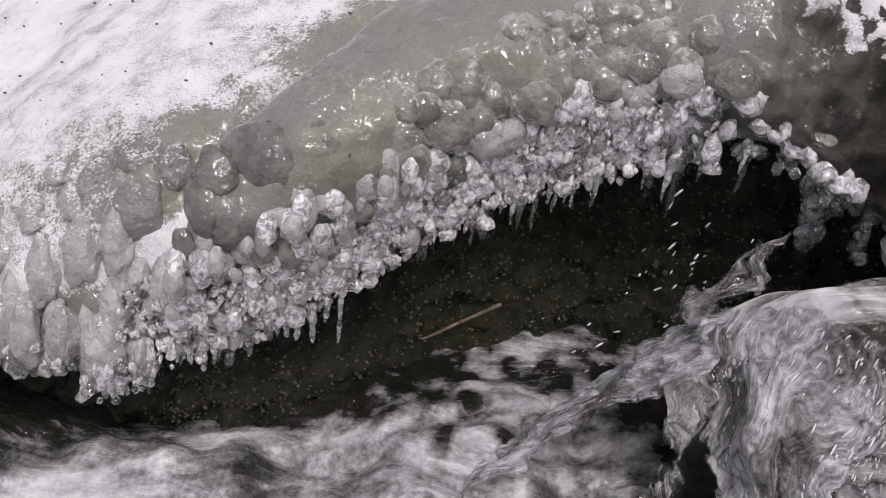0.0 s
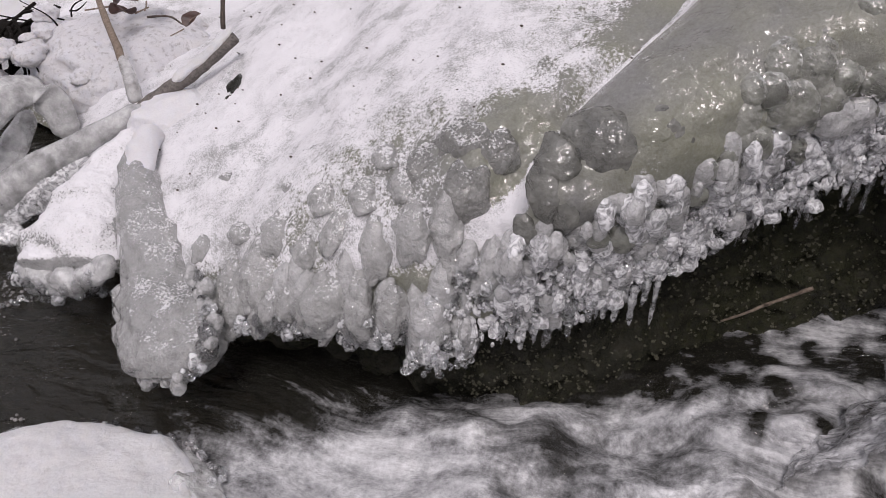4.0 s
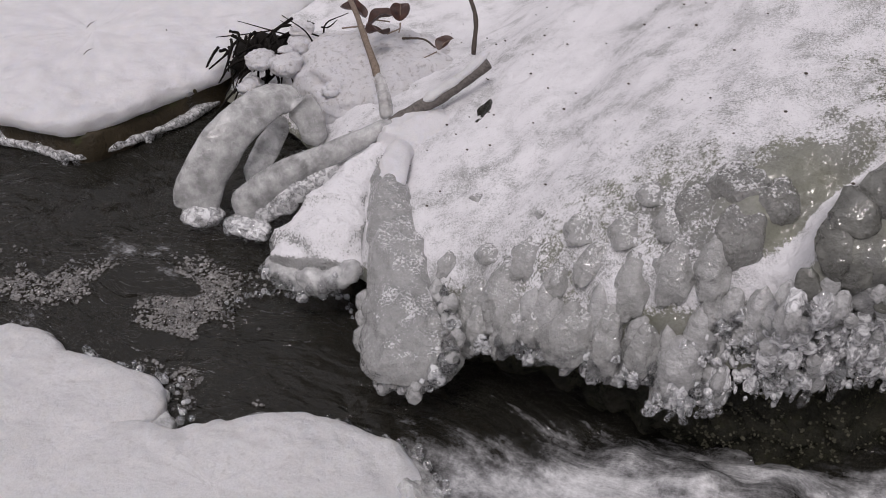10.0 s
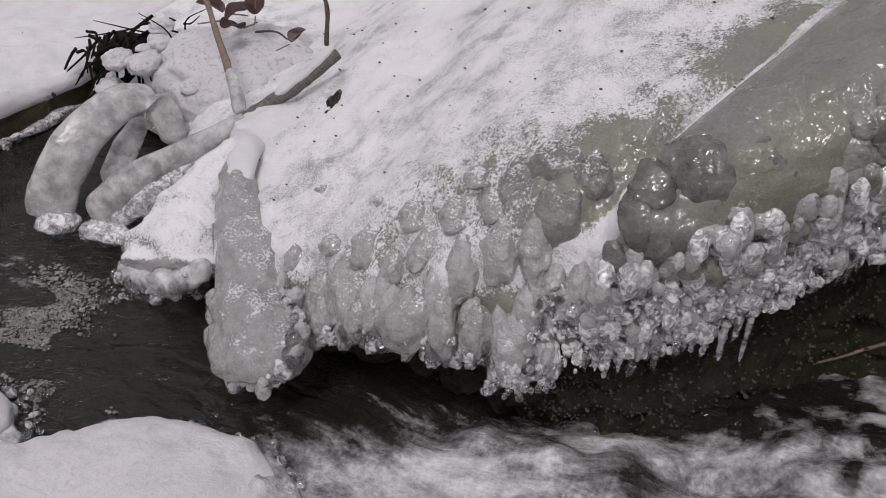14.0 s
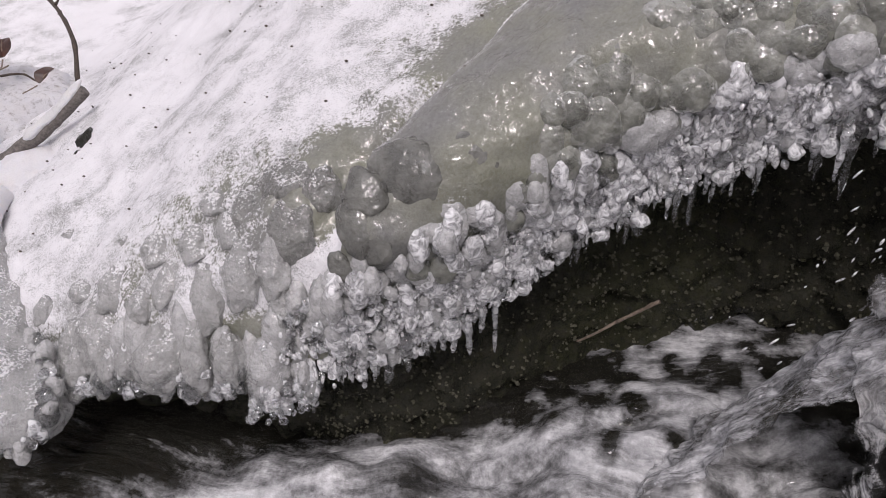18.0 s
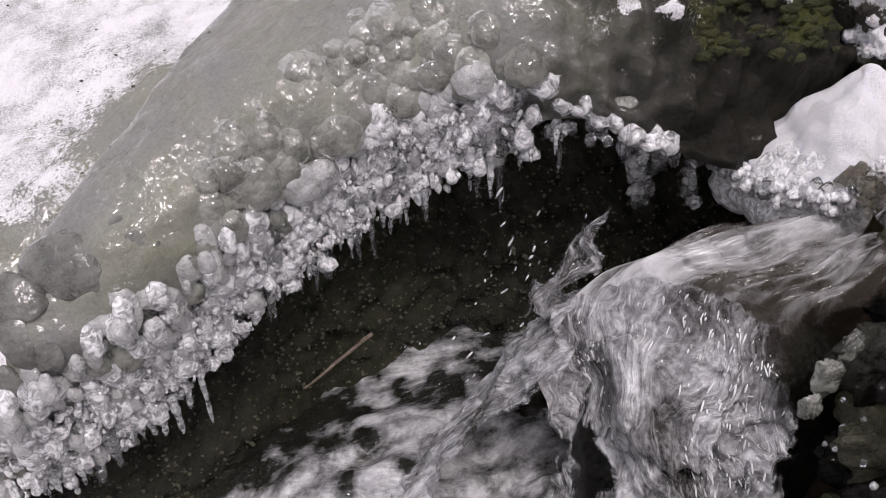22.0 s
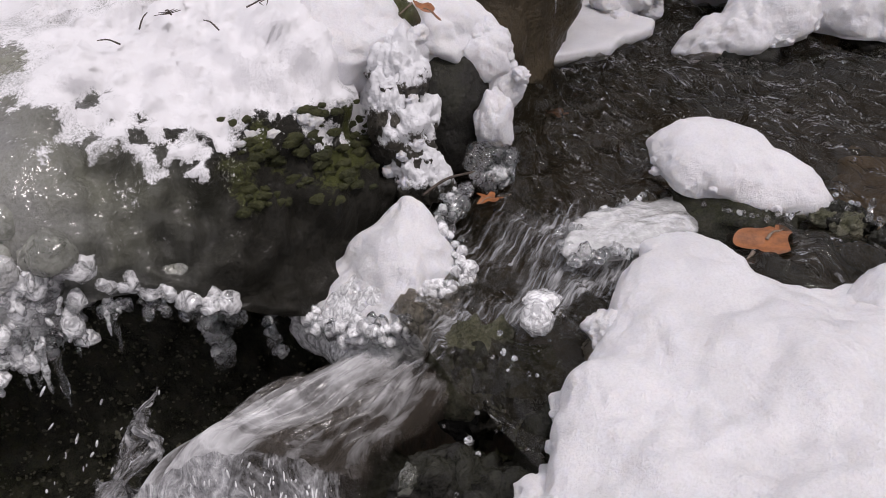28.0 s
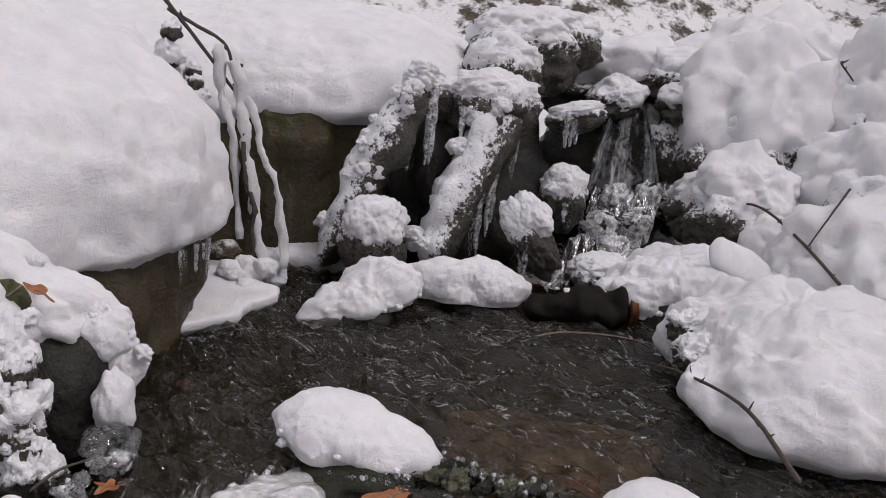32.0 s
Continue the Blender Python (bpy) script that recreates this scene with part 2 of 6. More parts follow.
def relief(nodes, links, bsdf, layers):
    last = None
    for src, strength, dist in layers:
        b = nodes.new("ShaderNodeBump")
        b.inputs["Strength"].default_value, b.inputs["Distance"].default_value = strength, dist
        links.new(src, b.inputs["Height"])
        if last is not None:
            links.new(last, b.inputs["Normal"])
        last = b.outputs[0]
    links.new(last, bsdf.inputs["Normal"])
    return last


def attr(nodes, key):
    a = nodes.new("ShaderNodeAttribute")
    a.attribute_name = key
    return a.outputs["Fac"]


def make_snow(name, tone=(0.86, 0.85, 0.87), dirt=0.0):
    m, n, l, b = shader(name)
    soft, grain = tex(n, l, 14, 4), tex(n, l, 520, 3, 0.7)
    col = ramp(n, l, soft, [(0.3, tuple(0.90 * c for c in tone)), (0.65, tone)])
    col = mixed(n, l, 1.0, col, ramp(n, l, tex(n, l, 300, 3, 0.8), [(0.36, (0.91,)), (0.56, (1.0,))]), "MULTIPLY")
    if dirt:
        specks = ramp(n, l, tex(n, l, 70, 5, 0.7), [(0.52, (0.0,)), (0.70, (1.0,))])
        col = mixed(n, l, calc(n, l, "MULTIPLY", specks, dirt), col, (0.3, 0.28, 0.27))
    l.new(col, b.inputs["Base Color"])
    b.inputs["Roughness"].default_value = 0.75
    b.inputs["Specular IOR Level"].default_value = 0.3
    b.inputs["Subsurface Weight"].default_value = 0.25
    b.inputs["Subsurface Radius"].default_value = (0.012, 0.014, 0.018)
    relief(n, l, b, [(tex(n, l, 90, 5, 0.65), 0.7, 0.008), (grain, 1.0, 0.0025)])
    return m


def make_rock(name, dark, light, moss=0.0, wet=0.35, scale=1.0, snow=0.0, ice=0.0):
    m, n, l, b = shader(name)
    big, small = tex(n, l, 9 * scale, 6, 0.6), tex(n, l, 120 * scale, 6, 0.65)
    col = mixed(n, l, 0.5, ramp(n, l, big, [(0.3, dark), (0.7, light)]), ramp(n, l, small, [(0.3, dark), (0.72, light)]))
    if moss:
        up = calc(n, l, "ADD", tex(n, l, 22 * scale, 6, 0.7), calc(n, l, "MULTIPLY", attr(n, "up"), 0.22))
        col = mixed(n, l, calc(n, l, "MULTIPLY", ramp(n, l, up, [(0.55, (0.0,)), (0.68, (1.0,))]), moss), col, mixed(n, l, small, (0.02, 0.026, 0.008), (0.075, 0.08, 0.025)))
    rough = wet
    if snow:
        up = calc(n, l, "ADD", tex(n, l, 45 * scale, 6, 0.75), calc(n, l, "MULTIPLY", attr(n, "up"), 0.5))
        fac = ramp(n, l, up, [(1 - snow + 0.06, (0.0,)), (1 - snow + 0.14, (1.0,))])
        col = mixed(n, l, fac, col, (0.8, 0.8, 0.82))
    l.new(col, b.inputs["Base Color"])
    l.new(ramp(n, l, small, [(0.35, (wet * 0.5,)), (0.75, (min(1, wet * 1.8),))]), b.inputs["Roughness"])
    b.inputs["Specular IOR Level"].default_value = 0.32
    relief(n, l, b, [(big, 0.7, 0.03), (tex(n, l, 45 * scale, 5, 0.7), 0.6, 0.012), (small, 0.8, 0.006)])
    return m


def make_ice(name, tone, clear, rough=0.08, bump=0.5, frost=0.6, coat=1.0, haze_=0.02):
    m, n, l, b = shader(name)
    cloud = tex(n, l, 35, 5, 0.6)
    body = ramp(n, l, cloud, [(0.3, tuple(0.76 * c for c in tone)), (0.7, tuple(min(1, 1.12 * c) for c in tone))])
    grit = ramp(n, l, tex(n, l, 70, 5, 0.7, None, 1.5), [(0.48, (0.0,)), (0.66, (1.0,))])
    l.new(mixed(n, l, calc(n, l, "MULTIPLY", grit, frost), body, (0.95, 0.95, 0.96)), b.inputs["Base Color"])
    b.inputs["IOR"].default_value = 1.31
    l.new(ramp(n, l, tex(n, l, 24, 4), [(0.35, (max(0, clear - 0.25),)), (0.65, (min(1, clear + 0.2),))]), b.inputs["Transmission Weight"])
    b.inputs["Roughness"].default_value = rough
    b.inputs["Specular IOR Level"].default_value = 0.7
    b.inputs["Coat Weight"].default_value = coat
    b.inputs["Coat Roughness"].default_value = haze_
    b.inputs["Coat IOR"].default_value = 1.7
    l.new(relief(n, l, b, [(tex(n, l, 50, 3, 0.5), bump, 0.010)]), b.inputs["Coat Normal"])
    return m


def make_toe(name, tone, dusting):
    """Grey glassy ice with grains of snow lying on what faces up."""
    m, n, l, b = shader(name)
    facing = n.new("ShaderNodeSeparateXYZ")
    l.new(n.new("ShaderNodeNewGeometry").outputs["Normal"], facing.inputs[0])
    grain = tex(n, l, 210, 4, 0.75)
    k = calc(n, l, "ADD", calc(n, l, "MULTIPLY", facing.outputs[2], 0.55), calc(n, l, "ADD", calc(n, l, "MULTIPLY", grain, 0.9), calc(n, l, "MULTIPLY", tex(n, l, 24, 3), 0.5)))
    snow = calc(n, l, "MULTIPLY", calc(n, l, "SUBTRACT", k, 1.3 - dusting), 6.0, True)
    body = mixed(n, l, 0.6, ramp(n, l, tex(n, l, 45, 5, 0.6), [(0.3, tuple(0.62 * c for c in tone)), (0.7, tuple(1.2 * c for c in tone))]), ramp(n, l, grain, [(0.3, tuple(0.7 * c for c in tone)), (0.75, tuple(1.35 * c for c in tone))]))
    l.new(mixed(n, l, snow, body, (0.8, 0.79, 0.81)), b.inputs["Base Color"])
    l.new(mixed(n, l, snow, (0.10, 0.10, 0.10), (0.75, 0.75, 0.75)), b.inputs["Roughness"])
    l.new(calc(n, l, "MULTIPLY", calc(n, l, "SUBTRACT", 1.0, snow), 0.5), b.inputs["Transmission Weight"])
    l.new(calc(n, l, "SUBTRACT", 1.0, snow), b.inputs["Coat Weight"])
    b.inputs["Coat Roughness"].default_value, b.inputs["Coat IOR"].default_value, b.inputs["IOR"].default_value = 0.03, 1.7, 1.31
    l.new(relief(n, l, b, [(tex(n, l, 48, 3, 0.5), 0.8, 0.014), (tex(n, l, 130, 3, 0.6, None, 0.8), 0.6, 0.005), (grain, 0.4, 0.002)]), b.inputs["Coat Normal"])
    return m


def make_sparkle(name, tone, low, high, scale=95, bump=1.0):
    """Clustered clear and white ice: glassy specks beside bubbly white ones."""
    m, n, l, b = shader(name)
    body = tex(n, l, scale, 3, 0.6, None, 1.0)
    l.new(ramp(n, l, tex(n, l, 30, 4), [(0.35, tuple(0.72 * c for c in tone)), (0.65, tone)]), b.inputs["Base Color"])
    l.new(ramp(n, l, body, [(0.40, (high,)), (0.60, (low,))]), b.inputs["Transmission Weight"])
    b.inputs["IOR"].default_value = 1.31
    b.inputs["Roughness"].default_value = 0.03
    b.inputs["Coat Weight"].default_value = 1.0
    b.inputs["Coat Roughness"].default_value = 0.02
    b.inputs["Coat IOR"].default_value = 1.75
    l.new(relief(n, l, b, [(tex(n, l, 60, 2, 0.4), 0.6, 0.010), (body, bump, 0.005)]), b.inputs["Coat Normal"])
    return m


def make_bark(name, dark, light, gloss=0.5):
    m, n, l, b = shader(name)
    l.new(ramp(n, l, tex(n, l, 160, 5, 0.7), [(0.3, dark), (0.7, light)]), b.inputs["Base Color"])
    b.inputs["Roughness"].default_value = 0.7
    relief(n, l, b, [(tex(n, l, 300, 4), 0.6, 0.002)])
    b.inputs["Specular IOR Level"].default_value = gloss
    return m


def make_leaf(name, a, c):
    m, n, l, b = shader(name)
    l.new(ramp(n, l, tex(n, l, 60, 6, 0.7), [(0.3, a), (0.7, c)]), b.inputs["Base Color"])
    b.inputs["Roughness"].default_value = 0.45
    relief(n, l, b, [(tex(n, l, 180, 4), 0.5, 0.002)])
    return m


def make_bank():
    """Snow, grey-green ice and wet rock on one bank, by how far each reaches."""
    m, n, l, b = shader("snow_and_ice")
    snow, rock, moss = attr(n, "snow"), attr(n, "rock"), attr(n, "moss")
    patch, fine = tex(n, l, 26, 6, 0.7), tex(n, l, 190, 5, 0.75)
    speck = calc(n, l, "ADD", calc(n, l, "MULTIPLY", patch, 0.8), calc(n, l, "SUBTRACT", calc(n, l, "MULTIPLY", fine, 0.9), 0.35))
    fac = calc(n, l, "MULTIPLY", calc(n, l, "SUBTRACT", calc(n, l, "ADD", snow, speck), 0.97), 7.5, True)
    olive = ramp(n, l, tex(n, l, 7, 4), [(0.35, (0.19, 0.19, 0.178)), (0.65, (0.235, 0.24, 0.16))])
    ice = mixed(n, l, 0.35, olive, ramp(n, l, fine, [(0.35, (0.14, 0.14, 0.13)), (0.7, (0.34, 0.34, 0.325))]))
    stone = mixed(n, l, 0.5, ramp(n, l, patch, [(0.3, (0.004, 0.004, 0.003)), (0.7, (0.024, 0.022, 0.017))]), ramp(n, l, fine, [(0.3, (0.003, 0.003, 0.0025)), (0.7, (0.045, 0.042, 0.034))]))
    stone = mixed(n, l, calc(n, l, "MULTIPLY", calc(n, l, "SUBTRACT", calc(n, l, "ADD", moss, speck), 0.95), 5.0, True), stone, mixed(n, l, fine, (0.02, 0.026, 0.008), (0.10, 0.105, 0.035)))
    col = mixed(n, l, rock, ice, stone)
    grains = ramp(n, l, calc(n, l, "ADD", calc(n, l, "MULTIPLY", tex(n, l, 330, 4, 0.8), 0.6), calc(n, l, "MULTIPLY", tex(n, l, 11, 5, 0.7), 0.55)), [(0.52, (0.88, 0.87, 0.89)), (0.585, (0.78, 0.77, 0.79)), (0.635, (0.52, 0.52, 0.52)), (0.70, (0.30, 0.30, 0.295))])
    worn = calc(n, l, "MULTIPLY", calc(n, l, "SUBTRACT", 1.2, snow), 3.2, True)
    col = mixed(n, l, fac, col, mixed(n, l, worn, (0.86, 0.85, 0.87), grains))
    l.new(col, b.inputs["Base Color"])
    l.new(mixed(n, l, fac, mixed(n, l, rock, (0.1, 0.1, 0.1), (0.42, 0.42, 0.42)), (0.75, 0.75, 0.75)), b.inputs["Roughness"])
    l.new(calc(n, l, "MULTIPLY", calc(n, l, "SUBTRACT", 1.0, fac), calc(n, l, "SUBTRACT", 0.8, calc(n, l, "MULTIPLY", rock, 0.76))), b.inputs["Coat Weight"])
    b.inputs["Coat Roughness"].default_value = 0.05
    b.inputs["IOR"].default_value = 1.35
    l.new(calc(n, l, "SUBTRACT", 0.5, calc(n, l, "MULTIPLY", rock, 0.36)), b.inputs["Specular IOR Level"])
    relief(n, l, b, [(patch, 0.22, 0.02), (tex(n, l, 60, 3), 0.45, 0.010), (fine, 0.8, 0.005)])
    wave = n.new("ShaderNodeBump")
    wave.inputs["Strength"].default_value, wave.inputs["Distance"].default_value = 0.8, 0.012
    l.new(tex(n, l, 38, 3, 0.5, None, 0.8), wave.inputs["Height"])
    l.new(wave.outputs[0], b.inputs["Coat Normal"])
    b.inputs["Coat IOR"].default_value = 1.7
    return m


def make_water(name, tint, clear, scale, bump, foam=0.0, flow=None, rough=0.04, streaks=9.0, bubbles=0.25, cut=0.60, swell=1.0, dull=0.14, wave=None):
    """Dark running water, partly clear, with foam drawn out along the flow where the mask calls for it."""
    m, n, l, b = shader(name)
    out = n["Material Output"]
    wave = wave or flow
    # the body: partly clear, partly tinted
    b.inputs["Base Color"].default_value = (*tint, 1)
    b.inputs["Roughness"].default_value = 0.6
    b.inputs["Specular IOR Level"].default_value = 0.0
    tr = n.new("ShaderNodeBsdfTransparent")
    tr.inputs[0].default_value = (0.75, 0.7, 0.6, 1)
    mx = n.new("ShaderNodeMixShader")
    mx.inputs[0].default_value = 1 - clear
    l.new(tr.outputs[0], mx.inputs[1])
    l.new(b.outputs[0], mx.inputs[2])
    # the rippled gloss on top of it
    gloss, fres, skin = n.new("ShaderNodeBsdfGlossy"), n.new("ShaderNodeFresnel"), n.new("ShaderNodeMixShader")
    gloss.inputs["Roughness"].default_value = rough
    fres.inputs["IOR"].default_value = 1.42
    relief(n, l, gloss, [(tex(n, l, scale, 3, 0.5, None, 0.6, wave), bump, 0.035 * swell), (tex(n, l, scale * 3.1, 3, 0.5, None, 0.8, wave), bump * 0.8, 0.010 * swell)])
    l.new(gloss.inputs["Normal"].links[0].from_socket, fres.inputs["Normal"])
    l.new(fres.outputs[0], skin.inputs[0])
    l.new(mx.outputs[0], skin.inputs[1])
    l.new(gloss.outputs[0], skin.inputs[2])
    last = skin.outputs[0]
    if foam:
        d = n.new("ShaderNodeBsdfPrincipled")
        d.inputs["Roughness"].default_value = 0.22
        streak = tex(n, l, streaks, 5, 0.6, None, 0.15, flow)
        fine = tex(n, l, streaks * 4.0, 4, 0.7, None, 0.1, flow)
        cell = tex(n, l, 85, 4, 0.7)
        tone = calc(n, l, "ADD", calc(n, l, "MULTIPLY", streak, 0.42), calc(n, l, "ADD", calc(n, l, "MULTIPLY", fine, 0.58 - bubbles * 0.5), calc(n, l, "MULTIPLY", cell, bubbles * 0.5)))
        l.new(ramp(n, l, tone, [(0.38, (dull, dull, dull * 1.03)), (0.5, (0.22 + 1.4 * dull, 0.22 + 1.4 * dull, 0.23 + 1.4 * dull)), (0.62, (0.88 - dull, 0.88 - dull, 0.89 - dull))]), d.inputs["Base Color"])
        relief(n, l, d, [(streak, 0.5, 0.03), (fine, 0.5, 0.008), (cell, bubbles, 0.006)])
        k = calc(n, l, "ADD", attr(n, "foam"), tone)
        fac = calc(n, l, "MULTIPLY", calc(n, l, "SUBTRACT", k, cut), foam, True)
        mf = n.new("ShaderNodeMixShader")
        l.new(fac, mf.inputs[0])
        l.new(last, mf.inputs[1])
        l.new(d.outputs[0], mf.inputs[2])
        gone = n.new("ShaderNodeMixShader")
        l.new(calc(n, l, "MULTIPLY", calc(n, l, "SUBTRACT", attr(n, "thin"), tone), 6.0, True), gone.inputs[0])
        l.new(mf.outputs[0], gone.inputs[1])
        l.new(n.new("ShaderNodeBsdfTransparent").outputs[0], gone.inputs[2])
        last = gone.outputs[0]
    l.new(last, out.inputs[0])
    return m


SNOW = make_snow("fresh_snow")
SPECKLED = make_snow("speckled_snow", (0.80, 0.795, 0.80), 0.22)
MOTTLED = make_snow("mottled_snow", (0.76, 0.75, 0.77), 0.75)
BANK = make_bank()
ROCK = make_rock("wet_dark_rock", (0.004, 0.004, 0.0036), (0.030, 0.028, 0.023), 0.12, 0.16)
BROWN = make_rock("brown_rock", (0.022, 0.017, 0.009), (0.085, 0.064, 0.036), 0.9, 0.5, 0.7)
FROSTED = make_rock("frosted_rock", (0.015, 0.014, 0.012), (0.09, 0.08, 0.065), 0.5, 0.35, 1.0, 0.48)
CRUST = make_rock("snow_crust", (0.02, 0.019, 0.016), (0.10, 0.09, 0.07), 0.2, 0.45, 1.0, 0.60)
MOSS = make_rock("moss", (0.014, 0.018, 0.006), (0.08, 0.082, 0.028), 0.0, 0.7, 2.0)
MILKY = make_ice("milky_ice", (0.80, 0.80, 0.79), 0.5, 0.04, 0.7, 0.7)
RIME = make_ice("rimed_ice", (0.62, 0.62, 0.61), 0.45, 0.18, 0.5, 0.35, 0.5, 0.1)
GREY_ICE = make_ice("grey_ice", (0.29, 0.295, 0.255), 0.5, 0.05, 0.9, 0.10, 0.7)
# grey ice darkened, with the overhang's shade put into the colour
SHADED_ICE = make_ice("shaded_grey_ice", (0.19, 0.19, 0.17), 0.35, 0.12, 0.9, 0.05, 0.6, 0.08)
TOE_ICE = make_toe("frosted_grey_ice", (0.58, 0.58, 0.565), 0.12)
LOBE_ICE = make_toe("dark_frosted_ice", (0.29, 0.29, 0.27), 0.10)
WAXY_ICE = make_toe("waxy_pale_ice", (0.74, 0.74, 0.73), -0.25)
PAD_ICE = make_toe("frosted_pad_ice", (0.52, 0.52, 0.51), 0.05)
FROST_FAN = make_toe("snow_dusted_ice", (0.6, 0.6, 0.59), 0.34)
CLEAR = make_ice("clear_ice", (0.97, 0.98, 0.99), 1.2, 0.01, 0.9, 0.0, 0.5)
SPARKLE = make_sparkle("sparkling_ice", (0.97, 0.97, 0.98), 0.0, 0.55)
GLASSY = make_sparkle("glassy_milky_ice", (0.93, 0.94, 0.93), 0.2, 0.8, 42, 0.5)
BEADED = make_sparkle("beaded_ice", (0.97, 0.97, 0.98), 0.1, 0.75, 70, 0.7)
DROPLET = make_sparkle("droplet_ice", (0.96, 0.97, 0.98), 0.4, 1.0, 70, 0.7)
SCUM = make_ice("bubble_scum", (0.22, 0.205, 0.19), 0.45, 0.1, 0.3, 0.3, 0.8)
FROTH = make_ice("frothy_water", (0.93, 0.93, 0.95), 0.25, 0.15, 0.3, 0.6, 0.5)
BLACK_WOOD = make_bark("wet_black_wood", (0.004, 0.0035, 0.003), (0.014, 0.011, 0.009), 0.12)
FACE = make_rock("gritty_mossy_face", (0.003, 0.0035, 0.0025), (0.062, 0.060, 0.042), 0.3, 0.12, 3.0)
GRIT = make_rock("wet_gravel", (0.03, 0.031, 0.022), (0.22, 0.21, 0.15), 0.5, 0.06, 2.0)
SILT = make_rock("brown_silt", (0.20, 0.14, 0.08), (0.42, 0.30, 0.18), 0.0, 0.5, 1.6)
RUST_WOOD = make_bark("split_rusty_wood", (0.03, 0.012, 0.005), (0.16, 0.06, 0.022), 0.2)
GREY_BARK = make_bark("grey_bark", (0.05, 0.042, 0.038), (0.2, 0.18, 0.165))
BARK = make_bark("dark_bark", (0.02, 0.015, 0.012), (0.09, 0.065, 0.05))
STRAW = make_bark("dry_stem", (0.10, 0.07, 0.05), (0.28, 0.22, 0.17))
LEAF = make_leaf("orange_leaf", (0.13, 0.045, 0.014), (0.36, 0.13, 0.04))
RED_LEAF = make_leaf("red_brown_leaf", (0.02, 0.009, 0.007), (0.075, 0.03, 0.02))
POOL_WATER = make_water("pool_water", (0.024, 0.022, 0.016), 0.62, 8, 0.9, 2.6, (0.7, 3.0), 0.05, 11.0, 0.1, 0.6, 2.2, 0.14, (1.7, 0.8))
FLOW_WATER = make_water("running_water", (0.022, 0.021, 0.017), 0.25, 16, 0.9, 3.2, (0.6, 1.4), 0.04, 6.0, 0.4, 0.54)
SILK_WATER = make_water("silky_water", (0.05, 0.042, 0.034), 0.25, 12, 0.5, 2.0, (0.5, 1.0), 0.12, 6.0, 0.05, 0.42, 1.0, 0.26)
CURTAIN_WATER = make_water("curtain_water", (0.03, 0.028, 0.024), 0.45, 14, 0.9, 2.2, (0.5, 1.6), 0.06, 8.0, 0.1, 0.5, 1.2, 0.22)
FALL_WATER = make_water("falling_water", (0.035, 0.03, 0.026), 0.35, 16, 0.9, 2.6, (0.9, 3.2), 0.06, 11.0, 0.55, 0.46)

# ---- ground ----
def ground_z(X, Y):
    r = np.hypot(X - 0.3, Y - 1.2)
    pool = smooth(0.75, 1.1, X) * smooth(3.6, 3.0, X)
    z = -0.85 + pool * 0.80
    hill = smooth(2.0, 3.0, Y) * 0.45 + smooth(2.2, 5.0, Y) * 0.45 + smooth(-3.3, -4.1, X) * 0.5 + smooth(3.2, 5.5, X) * 0.75 + smooth(0.6, -0.4, Y) * 0.55 * smooth(-0.5, 1.2, X) + smooth(0.3, -0.1, Y) * 0.42 * smooth(0.9, 0.3, X) + smooth(0.0, -1.5, Y) * 0.2
    z = z + hill + np.minimum(np.maximum(0, r - 4.4), 30) * (0.34 + 0.24 * smooth(-0.2, 0.7, (X * 0.75 + Y * 0.65) / (r + 0.1)))
    P = np.stack([X, Y, 0 * X], -1)
    return z + 0.03 * fbm(P, 4, 3, 3) + np.minimum(0.8, r * 0.03) * fbm(P, 0.5, 4, 8)


def spread(a, b, n, reach):
    t = np.linspace(-1, 1, n)
    return np.where(np.abs(t) < 0.75, (a + b) / 2 + t / 0.75 * (b - a) / 2, np.sign(t) * reach * ((np.abs(t) - 0.75) / 0.25) ** 3 + np.where(t > 0, b, a))


X, Y = np.meshgrid(spread(-3.2, 4.2, 210, 70), spread(-1.2, 4.2, 180, 70), indexing="ij")
Z = ground_z(X, Y)
m, n, l, b = shader("snowy_litter_ground")
snowy = ramp(n, l, calc(n, l, "ADD", tex(n, l, 5, 8, 0.7), calc(n, l, "MULTIPLY", attr(n, "snow"), 0.5)), [(0.62, (0.0,)), (0.72, (1.0,))])
l.new(mixed(n, l, snowy, ramp(n, l, tex(n, l, 40, 6, 0.7), [(0.3, (0.015, 0.012, 0.008)), (0.7, (0.10, 0.07, 0.042))]), (0.78, 0.77, 0.78)), b.inputs["Base Color"])
b.inputs["Roughness"].default_value = 0.7
relief(n, l, b, [(tex(n, l, 40, 6, 0.7), 0.7, 0.02), (tex(n, l, 200, 4), 0.5, 0.004)])
GROUND = m
round_ = np.hypot(X, Y)
drift = fbm(np.stack([X, Y, 0 * X], -1), 0.7, 4, 12)
cover = np.maximum(smooth(-0.62, -0.45, Z + 0.1 * drift) * smooth(1.5, 0.2, Y) * smooth(1.6, 0.6, X) + smooth(0.1, 0.3, Z + 0.1 * drift), smooth(2.2, 2.7, Y)) * smooth(6.5, 4.0, round_ + drift) * 0.75 + 0.16 + (0.2 + 0.2 * drift) * smooth(3.5, 5.0, round_)
cover = cover - 0.8 * smooth(0.10, 0.02, Z) * smooth(0.85, 1.0, X) * smooth(4.0, 3.5, X) - 0.8 * smooth(-0.60, -0.68, Z)
solid("ground", grid("ground", np.stack([X, Y, Z], -1), GROUND, (("snow", cover),)), (0, 0, -0.85), "dark gravel stream bed rising to snowy leaf-strewn slopes", "ground", kind="structure")

